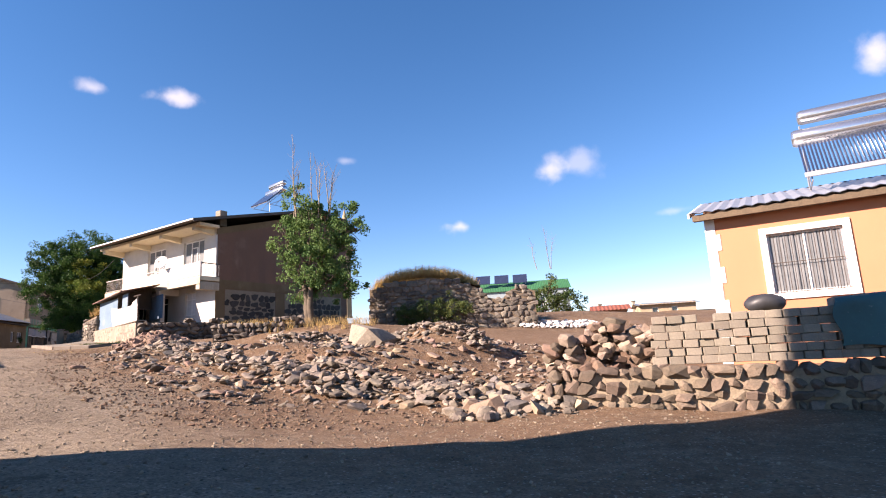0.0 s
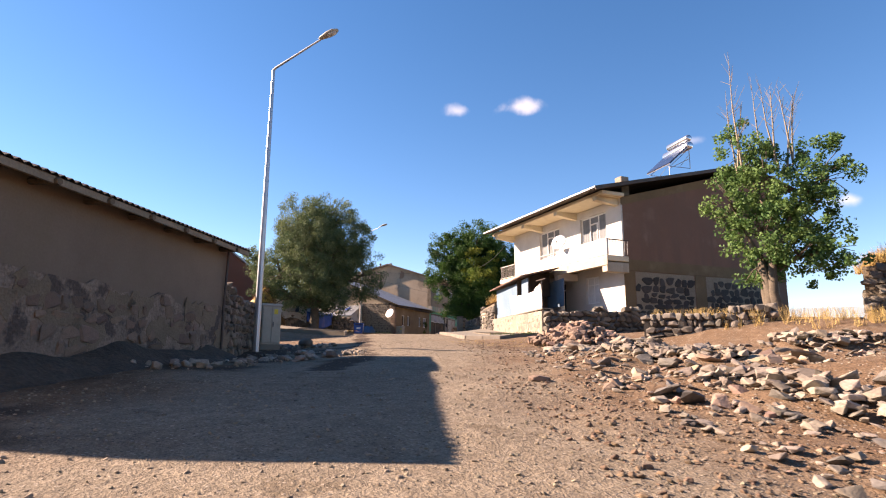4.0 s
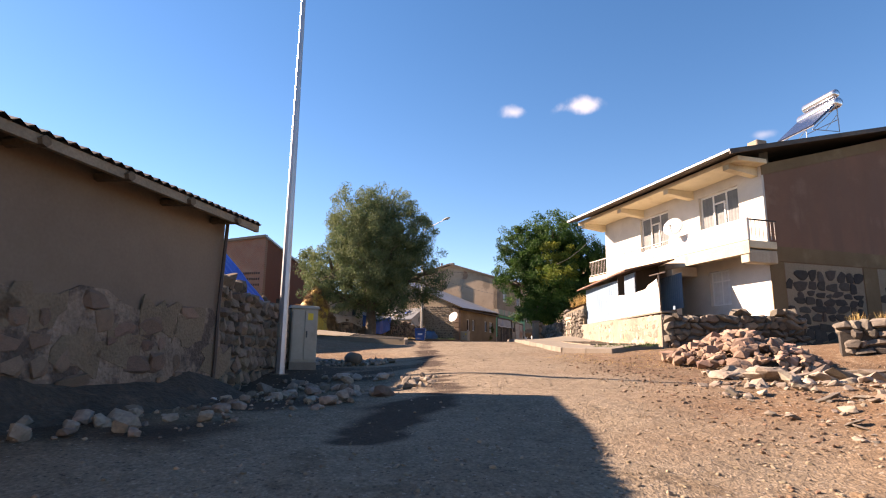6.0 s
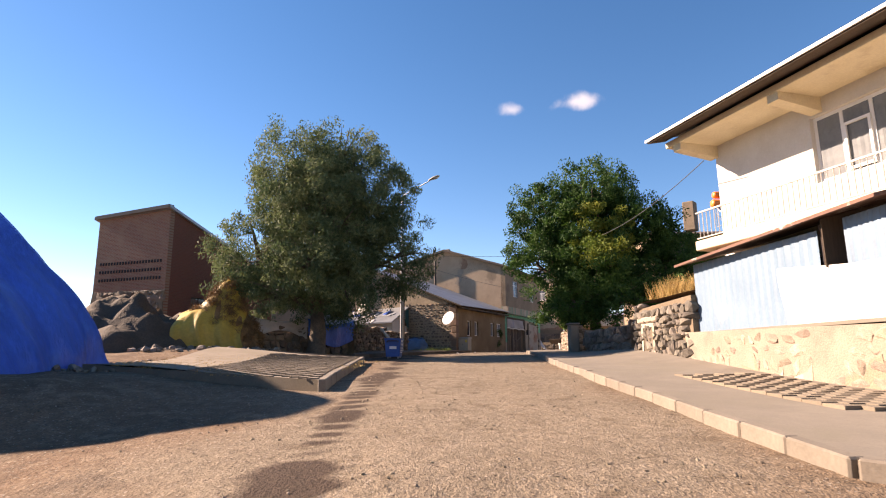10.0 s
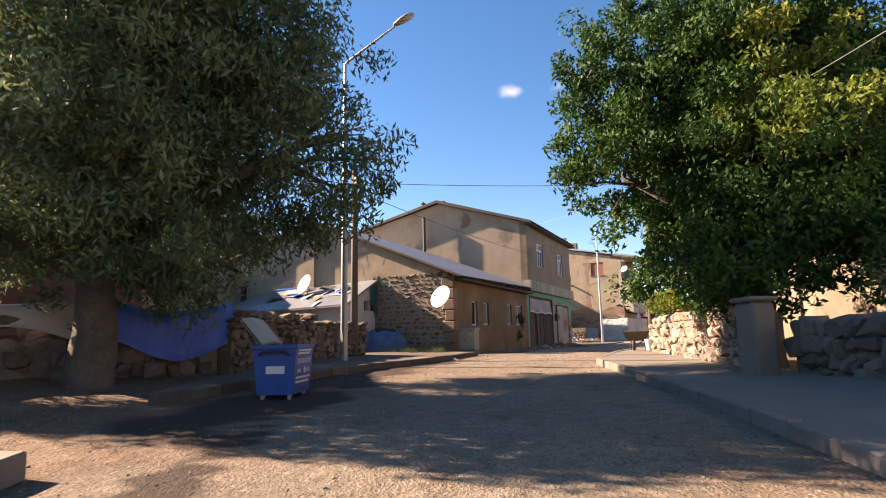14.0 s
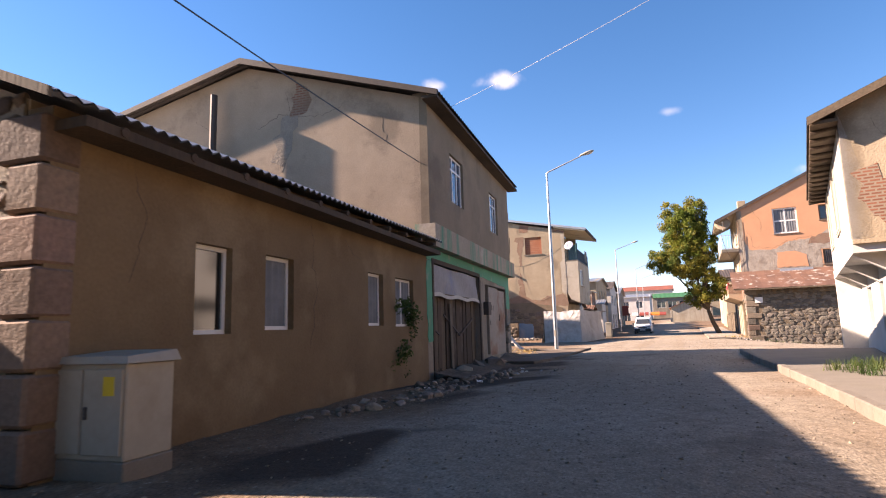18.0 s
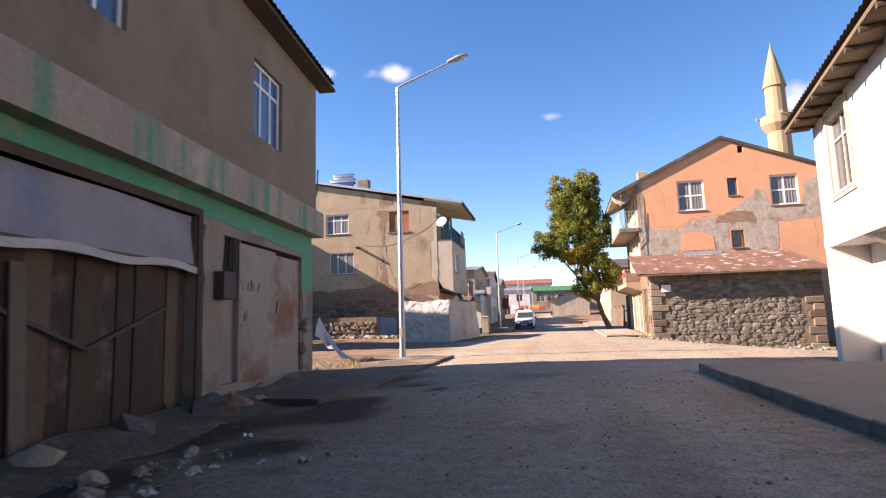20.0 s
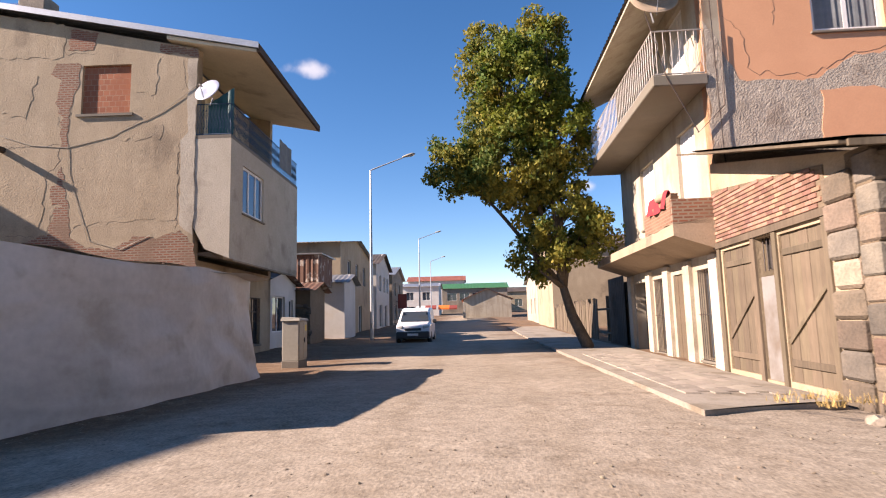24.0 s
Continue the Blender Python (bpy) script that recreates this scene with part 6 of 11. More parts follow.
def cabinet(x, y, z, turn, w, d, hgt, label):
    t = thing("utility_cabinet", pose(x, y, z, 0, 0, turn), label, "utility cabinet")
    part("plinth", Geo().box(-w / 2, w / 2, -d / 2, d / 2, -0.25, 0.22, 0.012), "concrete", t)
    part("body", Geo().box(-w / 2 + 0.01, w / 2 - 0.01, -d / 2 + 0.01, d / 2 - 0.01, 0.22, hgt - 0.05, 0.012), "cabinet_grey", t)
    part("lid", Geo().add([(-w / 2 - 0.03, -d / 2 - 0.03, hgt - 0.05), (w / 2 + 0.03, -d / 2 - 0.03, hgt - 0.05), (w / 2 + 0.03, d / 2 + 0.03, hgt - 0.05), (-w / 2 - 0.03, d / 2 + 0.03, hgt - 0.05), (-w / 2, -d / 2, hgt + 0.01), (w / 2, -d / 2, hgt + 0.01), (w / 2, d / 2, hgt + 0.05), (-w / 2, d / 2, hgt + 0.05)],
                          [(3, 2, 1, 0), (4, 5, 6, 7), (0, 1, 5, 4), (1, 2, 6, 5), (2, 3, 7, 6), (3, 0, 4, 7)]), "cabinet_grey", t)
    for k in (0, 1):
        x0 = -w / 2 + 0.03 + k * (w - 0.06) / 2
        door = part("door", Geo().box(x0 + 0.008, x0 + (w - 0.06) / 2 - 0.008, -d / 2 - 0.012, -d / 2 + 0.01, 0.27, hgt - 0.1, 0.006), "cabinet_grey", t)
        if k:
            part("handle", Geo().box(x0 + 0.04, x0 + 0.07, -d / 2 - 0.035, -d / 2 - 0.01, hgt * 0.52, hgt * 0.62, 0.006), "plastic_black", door)
    part("warning_plate", Geo().box(w / 2 - 0.24, w / 2 - 0.12, -d / 2 - 0.016, -d / 2 - 0.011, hgt - 0.32, hgt - 0.16), "yellow_sign", t, "small yellow warning plate")
    return t


cabinet(-20.45, 18.05, 1.85, 62, 0.62, 0.42, 1.5, "grey weathered electrical cabinet beside a lamp post")
cabinet(-42.55, 52.15, 3.4, 15, 0.95, 0.55, 1.08, "pale grey double-door utility cabinet beside a stone house")
cabinet(-51.6, 97.2, 3.5, 100, 0.75, 0.45, 1.3, "grey utility cabinet beside a plastic-wrapped stall")


# ---- trees ----
def leaves_mesh(name, mat, clusters, per, leaf, rnd, spread, droop=0.3, slim=0.5):
    """Many small pointed leaves round cluster centres (x, y, z, radius)."""
    C = np.array(clusters)
    n = len(C) * per
    rs = np.random.RandomState(rnd)
    c = np.repeat(C, per, axis=0)
    d = rs.normal(size=(n, 3))
    d /= np.linalg.norm(d, axis=1)[:, None]
    pos = c[:, :3] + d * (c[:, 3:4] * spread * rs.rand(n, 1) ** 0.45) * np.array([1, 1, 0.85])
    ax = rs.normal(size=(n, 3))
    ax[:, 2] -= droop * 2
    ax /= np.linalg.norm(ax, axis=1)[:, None]
    sd = np.cross(ax, rs.normal(size=(n, 3)))
    sd /= np.linalg.norm(sd, axis=1)[:, None] + 1e-9
    L = leaf * rs.uniform(0.6, 1.3, (n, 1))
    a, b = ax * L, sd * L * slim
    v = np.stack([pos - a * 0.5, pos + b * 0.5, pos + a * 0.5, pos - b * 0.5], 1).reshape(-1, 3)
    me = bpy.data.meshes.new(name)
    me.vertices.add(len(v))
    me.vertices.foreach_set("co", v.ravel().astype(np.float32))
    me.loops.add(4 * n)
    me.loops.foreach_set("vertex_index", np.arange(4 * n, dtype=np.int32))
    me.polygons.add(n)
    me.polygons.foreach_set("loop_start", np.arange(0, 4 * n, 4, dtype=np.int32))
    me.update(calc_edges=True)
    me.materials.append(MATS[mat])
    return me


def tree(name, x, y, z, trunk_h, trunk_r, blobs, mat, label, clusters=260, per=110, leaf=0.16, size=0.55, seed=1, lean=(0, 0), bark="bark", second=None, droop=0.3, slim=0.5, dry=0, stems=1):
    """blobs: (x, y, z, rx, ry, rz) round the base; the crown fills their outer parts unevenly."""
    rnd = random.Random(seed)
    t = thing(name, pose(x, y, z), label, "tree")
    top = Vector((lean[0], lean[1], trunk_h))
    g = Geo()
    for s in range(stems):
        o = Vector((rnd.uniform(-1, 1), rnd.uniform(-1, 1), 0)) * trunk_r * 1.6 * (stems > 1)
        g.tube([o + Vector((0, 0, -0.3)), o * 1.1 + Vector((0.02, 0.01, 0.15)), o * 1.3 + top * 0.45 + Vector((rnd.uniform(-0.1, 0.1), rnd.uniform(-0.1, 0.1), 0)), o * 1.6 + top], [trunk_r * 1.35, trunk_r * 1.05, trunk_r * 0.85, trunk_r * 0.6], 10)
    part("trunk", g, bark, t, smooth=True)
    cl, cl2 = [], []
    tot = sum(b[3] * b[4] * b[5] for b in blobs)
    limbs = Geo()
    for b in blobs:
        c = Vector(b[:3])
        mid = top.lerp(c, 0.5) + Vector((rnd.uniform(-0.3, 0.3), rnd.uniform(-0.3, 0.3), rnd.uniform(-0.2, 0.3)))
        limbs.tube([top * 0.8, mid, c], [trunk_r * 0.5, trunk_r * 0.32, trunk_r * 0.14], 7)
        for k in range(9):
            d = Vector((rnd.gauss(0, 1), rnd.gauss(0, 1), rnd.gauss(0.3, 0.8))).normalized()
            e = c + Vector((d.x * b[3], d.y * b[4], d.z * b[5])) * 0.85
            s0 = mid.lerp(c, rnd.uniform(0.2, 1))
            limbs.tube([s0, s0.lerp(e, 0.5) + Vector((0, 0, 0.12)), e], [trunk_r * 0.16, trunk_r * 0.09, 0.012], 5)
        for k in range(max(3, int(clusters * b[3] * b[4] * b[5] / tot))):
            d = Vector((rnd.gauss(0, 1), rnd.gauss(0, 1), rnd.gauss(0, 1))).normalized()
            r = rnd.uniform(0.35, 1.0) ** 0.55 * (1 + 0.28 * noise.noise(d * 2.3 + c))
            p = c + Vector((d.x * b[3], d.y * b[4], d.z * b[5])) * r
            row = (p.x, p.y, p.z, size * rnd.uniform(0.55, 1.2))
            (cl2 if second and (p - Vector(second[1])).length < second[2] and rnd.random() < 0.75 else cl).append(row)
    part("branch_work", limbs, bark, t, smooth=True)
    part("crown", leaves_mesh("crown", mat, cl, per, leaf, seed, 1.0, droop, slim), mat, t, kind="stuff")
    if cl2:
        part("crown", leaves_mesh("crown", second[0], cl2, per, leaf, seed + 5, 1.0, droop, slim), second[0], t, "sprays of yellowing leaves", kind="stuff")
    if dry:
        g = Geo()
        for k in range(dry):
            p = Vector((rnd.uniform(-1.0, 1.4), rnd.uniform(-0.6, 0.6), trunk_h + 3.6))
            hgt = rnd.uniform(2.2, 4.6)
            tip = p + Vector((rnd.uniform(-0.5, 0.5), rnd.uniform(-0.4, 0.4), hgt))
            g.tube([p, p.lerp(tip, 0.5) + Vector((rnd.uniform(-0.12, 0.12), 0, 0)), tip], [0.04, 0.025, 0.006], 5)
            for j in range(9):
                q = p.lerp(tip, rnd.uniform(0.35, 0.95))
                g.tube([q, q + Vector((rnd.uniform(-0.45, 0.45), rnd.uniform(-0.3, 0.3), rnd.uniform(0.3, 0.8)))], [0.012, 0.004], 4)
        part("dead_branch", g, "bark_dry", t, "bare bleached dead branches")
    return t


tree("poplar_tree", -7.0, 29.6, 3.0, 2.2, 0.2, [(-0.3, 0, 3.4, 1.3, 1.3, 1.5), (0.3, 0.2, 5.2, 1.5, 1.4, 1.7), (-0.6, 0.0, 6.4, 1.1, 1.1, 1.3), (1.5, 0.3, 3.6, 1.1, 1.2, 1.6), (1.9, 0.5, 5.4, 1.1, 1.1, 1.4), (-1.2, -0.2, 4.6, 0.9, 1, 1.4), (0.9, 0.1, 2.4, 1.1, 1.1, 1.2), (1.9, 0.3, 2.6, 0.9, 0.9, 1.1), (-0.4, 0, 2.0, 0.8, 0.8, 0.8)],
     "leaf_poplar", "leafy green poplar with bleached dead branches on top", clusters=300, per=75, leaf=0.12, size=0.36, seed=3, lean=(-0.1, 0.1), dry=9, slim=0.75, stems=3)
tree("willow_tree", -38.9, 36.9, 3.2, 2.6, 0.42, [(0.2, 0.2, 6.3, 3.3, 3.3, 3.2), (-0.9, -0.6, 8.6, 2.5, 2.5, 2.5), (1.6, 1.6, 7.6, 2.4, 2.4, 2.6), (2.5, 2.9, 4.8, 1.5, 1.7, 2.4), (-2.2, -1.9, 4.7, 2.1, 2.1, 2.3), (0.9, -1.2, 4.2, 2.1, 2.1, 2.0), (0.6, 0.8, 9.7, 1.7, 1.7, 1.5), (-0.6, 1.2, 3.6, 2.4, 2.4, 1.8), (-1.4, -1.6, 2.9, 1.8, 1.8, 1.4), (1.4, 0.6, 3.2, 1.9, 1.9, 1.7), (-3.0, 1.9, 7.2, 2.8, 2.6, 2.8), (-2.6, 2.2, 9.6, 2.0, 2.0, 1.7), (-1.2, 3.4, 6.0, 2.2, 2.2, 2.2)],
     "leaf_willow", "large round willow with grey-green narrow leaves over a yard wall", clusters=1600, per=125, leaf=0.17, size=0.55, seed=5, droop=0.5, slim=0.28)
tree("acacia_tree", -30.5, 47.6, 3.6, 2.4, 0.33, [(0, 0, 5.6, 3.0, 3.0, 2.7), (-1.9, -1.0, 6.6, 2.1, 2.1, 2.0), (1.9, 0.8, 5.6, 2.3, 2.2, 2.2), (0.4, -0.4, 7.9, 2.0, 2.0, 1.6), (-2.3, -1.6, 4.2, 1.7, 1.7, 1.7), (1.2, -1.8, 3.9, 1.9, 1.7, 1.6), (3.4, 1.9, 4.4, 1.8, 1.8, 1.6), (4.9, 3.0, 4.0, 1.5, 1.5, 1.3), (-1.0, 1.4, 4.0, 2.0, 2.0, 1.9), (0.2, -1.2, 2.6, 1.9, 1.5, 1.4), (-1.6, 0.6, 2.6, 1.4, 1.6, 1.3), (2.2, -1.4, 2.7, 1.7, 1.4, 1.3), (0.8, -2.2, 2.0, 1.8, 1.2, 1.1), (-1.2, -1.4, 1.9, 1.4, 1.2, 1.0), (3.4, -0.6, 2.6, 1.6, 1.4, 1.3), (4.6, 0.6, 2.9, 1.4, 1.4, 1.2), (2.5, -2.4, 1.9, 1.7, 1.2, 1.0), (4.5, -1.6, 2.1, 1.6, 1.2, 1.1), (0.0, -2.6, 1.7, 1.2, 1.0, 0.8)],
     "leaf_acacia", "spreading green false acacia with some yellowing sprays behind a stone wall", clusters=1500, per=125, leaf=0.15, size=0.46, seed=7, slim=0.42, second=("leaf_yellowing", (1.6, -2.0, 5.2), 1.7))
tree("elm_tree", -44.0, 103.0, 3.55, 2.6, 0.2, [(-2.0, 0, 9.2, 1.9, 1.8, 1.9), (-2.9, 0.1, 10.9, 1.0, 1.0, 1.0), (-1.0, -0.1, 10.9, 1.0, 1.0, 1.2), (-4.2, 0, 6.6, 1.2, 1.2, 1.1), (-2.3, 0, 6.7, 1.9, 1.8, 1.8), (-0.5, 0, 7.4, 1.1, 1.2, 1.6), (-0.7, 0, 4.4, 1.5, 1.5, 1.4), (0.5, -0.1, 3.6, 0.7, 0.7, 0.9), (-1.5, 0, 3.2, 0.9, 0.9, 0.8)],
     "leaf_elm", "street tree with green and yellow autumn leaves on a pavement", clusters=820, per=80, leaf=0.16, size=0.42, seed=9, lean=(-0.8, 0.1), slim=0.6, second=("leaf_yellowing", (-0.9, -1.0, 9.0), 2.3))


# ---- second stretch: stone-gabled house, shop house, right-hand house ----
def stone_gable_house():
    zb = 3.4
    h = thing("house", pose(-42.7, 51.6, zb, 0, 0, 15), "low house with a rubble-stone gable and mud-plastered street wall", "house")
    F = at(RIGHT_SIDE, 0, 0, -zb)
    wins = [(1.83, 2.49, 4.66, 5.75), (3.2, 3.91, 4.7, 5.76), (6.53, 7.25, 4.75, 5.8), (7.9, 9.0, 4.73, 5.8)]
    wall_part(h, F, [(0, 2.9), (9.97, 2.9), (9.97, 6.9), (0, 6.75)], wins, "plaster_brown", 0.4)
    for i, o in enumerate(wins):
        window(h, F, *o, lights=1 if i < 3 else 2, transom=0, deep=0.1, sill=None, curtain=None if i in (0,) else "curtain_dim", pane_mat="glass_dark" if i == 0 else "glass")
    G = at(GABLE, 0, 0, -zb)
    win = (-13.0, -11.6, 5.75, 7.05)
    prof = [(-14.9, 2.9), (-0.3, 2.9), (-0.3, 6.85), (-7.3, 9.75), (-14.9, 7.55)]
    wall_part(h, G, prof, [win], "plaster_beige", 0.4)
    window(h, G, *win, lights=2, transom=0)
    part("pilaster", Geo().slab([(-8.3, 2.9), (-7.25, 2.9), (-7.25, 9.7), (-8.3, 9.4)], [], -0.14, 0.0, G), "plaster_beige", h)
    st = part("rubble_gable", Geo().slab(ragged([(-4.0, 2.9), (-0.3, 2.9), (-0.3, 6.8), (-0.6, 6.75), (-4.0, 6.95)], 0.3, 0.06, 4), [], -0.03, 0.0, G), "mortar_pale", h)
    masonry(st, at(GABLE, 0, -0.03, -zb), -4.0, -0.3, 3.1, 6.9, "stone_brown", 0.26, 0.04, seed=21, deep=0.12, rough=0.36, boxy=0.25, gap=0.085, limit=300, tilt=14)
    for i in range(8):
        w = 0.55 if i % 2 else 0.4
        part("quoin", Geo().box(-w, 0.02, -0.1, 0.3, 3.0 - zb + i * 0.46, 3.44 - zb + i * 0.46, 0.03), "stone_reddish", h)
    for k, pts in enumerate(([(-5.6, 8.4), (-5.2, 7.6), (-4.6, 7.5), (-4.5, 7.0)], [(-5.0, 7.9), (-4.4, 8.1), (-4.3, 7.4)], [(-6.8, 8.9), (-6.0, 7.9), (-6.4, 7.2)], [(-3.4, 7.9), (-3.5, 7.4)], [(-9.6, 8.6), (-9.9, 7.4), (-10.6, 6.8)])):
        crack(h, G, pts, 0.035, 80 + k)
    for k, pts in enumerate(([(0.9, 6.5), (1.1, 5.9), (0.9, 5.2)], [(4.4, 6.4), (4.6, 5.2), (4.4, 4.4)], [(5.6, 6.3), (6.2, 6.0)])):
        crack(h, F, pts, 0.04, 90 + k)
    wall_part(h, at(LEFT_SIDE, -14.9, 0.4, -zb), rect(-9.5, 0, 2.9, 7.5), [], "plaster_beige")
    ribbed_roof(h, [(0.45, -0.35, 6.68 - zb), (0.45, 10.0, 6.85 - zb), (-7.3, 10.0, 9.85 - zb), (-7.3, -0.35, 9.85 - zb)], "tin_grey", pitch=0.16, amp=0.02)
    ribbed_roof(h, [(-15.3, 10.0, 7.55 - zb), (-15.3, -0.35, 7.55 - zb), (-7.3, -0.35, 9.85 - zb), (-7.3, 10.0, 9.85 - zb)], "tin_grey", pitch=0.16, amp=0.02)
    part("verge", Geo().slab([(0.45, 6.61), (0.45, 6.7), (-7.3, 9.87), (-15.3, 7.57), (-15.3, 7.48), (-7.3, 9.78)], [], -0.4, -0.36, G), "wood_grey", h)
    part("eave_board", Geo().box(0.0, 0.4, 0.0, 9.95, 6.5 - zb, 6.6 - zb), "wood_dark", h)
    one = Geo().tube([(-0.1, 0, 0), (0.42, 0, -0.06)], 0.05, 6).mesh("rafter_end", "wood_dark")
    for i in range(11):
        part("rafter_end", one, "", h, m=pose(0.0, 0.4 + i * 0.9, 6.62 - zb + i * 0.014))
    part("stovepipe", Geo().tube([(-6.4, 9.6, 9.4 - zb), (-6.4, 9.6, 11.7 - zb)], 0.1, 8), "iron", h)
    for y in (1.0, 5.0):
        part("vine", leaves_mesh("vine", "leaf_bush", [(0.12, 7.9 + 0.02 * y, 2.0 - 0.25 * y, 0.22)], 60, 0.1, int(y), 1.0), "leaf_bush", h)


stone_gable_house()
M_S = Matrix.Translation((-42.7, 51.6, 3.4)) @ pose(0, 0, 0, 0, 0, 15)
dish(M_S @ pose(-0.28, -0.6, 2.36, -24, 0, -16), "large white satellite dish bracketed to a stone gable", 0.5)


def white_shed():
    h = thing("shed", M_S @ pose(0, 0, 0), "small whitewashed shed with patched tin roof and two dark openings", "shed")
    x1, y0 = -3.9, -2.1
    wall_part(h, at(RIGHT_SIDE, x1, y0), [(0, -0.3), (2.08, -0.3), (2.08, 3.2), (0, 2.15)], [(1.2, 1.58, 1.98, 2.42), (1.7, 2.02, 2.0, 2.42)], "whitewash", 0.25)
    wall_part(h, at(GABLE, x1 - 6.6, y0), rect(0, 6.35, -0.4, 2.1), [], "whitewash", 0.25)
    part("dark_opening", Geo().slab(rect(1.18, 1.6, 1.96, 2.44), [], 0.2, 0.24, at(RIGHT_SIDE, x1, y0)), "opening_shade", h)
    part("shutter", Geo().slab(rect(1.69, 2.03, 1.98, 2.44), [], -0.02, 0.02, at(RIGHT_SIDE, x1, y0)), "wood_dark", h)
    part("roof", Geo().add([(x1 - 7, y0 - 0.5, 2.0), (x1 + 0.15, y0 - 0.3, 2.2), (x1 + 0.15, 0, 3.4), (x1 - 7, 0, 3.1), (x1 - 7, y0 - 0.5, 1.92), (x1 + 0.15, y0 - 0.3, 2.1), (x1 + 0.15, 0, 3.3), (x1 - 7, 0, 3.0)], [(0, 1, 2, 3), (7, 6, 5, 4), (0, 4, 5, 1), (1, 5, 6, 2), (2, 6, 7, 3), (3, 7, 4, 0)]), "tin_grey", h)
    rnd = random.Random(6)
    for k in range(18):
        a, b = rnd.uniform(0, 1), rnd.uniform(0.05, 0.9)
        part("loose_sheet", Geo().box(-0.45, 0.45, -0.25, 0.25, 0, 0.02, 0.004), ["tin_grey", "wood_grey", "tarp_white", "tin_bright", "tarp_blue"][k % 5], h, m=pose(x1 - 5.5 + a * 5.2, y0 - 0.2 + b * 2.1, 2.1 + b * 1.15 + 0.06, 24 + rnd.uniform(-12, 12), rnd.uniform(-8, 8), rnd.uniform(-30, 30)))
    part("hanging_tarp", Geo().grid(8, 10, lambda a, b: (x1 + 0.1 + 0.03 * math.sin(a * 9), -0.5 + a * 0.5, 3.15 - b * 1.5 * (0.6 + 0.4 * a))), "tarp_teal", h, "strip of blue-green tarpaulin", smooth=True)
    t = thing("tarp_heap", M_S @ pose(-2.75, -1.1, -0.1), "heap covered with a dark blue tarpaulin beside a shed", "tarpaulin")
    part("tarp", Geo().grid(24, 12, lambda a, b: ((1.05 + 0.12 * math.sin(a * 31 + b * 4)) * math.cos(2 * math.pi * a) * (1 - 0.45 * b ** 1.6), (0.75 + 0.1 * math.sin(a * 44)) * math.sin(2 * math.pi * a) * (1 - 0.5 * b ** 1.6), 1.15 * math.sin(b * math.pi / 2) ** 0.8 + 0.08 * math.sin(a * 37 + b * 9))), "tarp_faded", t, smooth=True)
    part("top_fold", Geo().grid(12, 4, lambda a, b: (0.56 * b * math.cos(2 * math.pi * a), 0.37 * b * math.sin(2 * math.pi * a), 1.24 - 0.05 * b + 0.04 * math.sin(a * 25))), "plastic_black", t, smooth=True)


white_shed()
dish(M_S @ pose(-7.0, -1.0, 3.25, -22, 0, -20), "grey satellite dish on a shed roof", 0.5, mat="cabinet_grey")


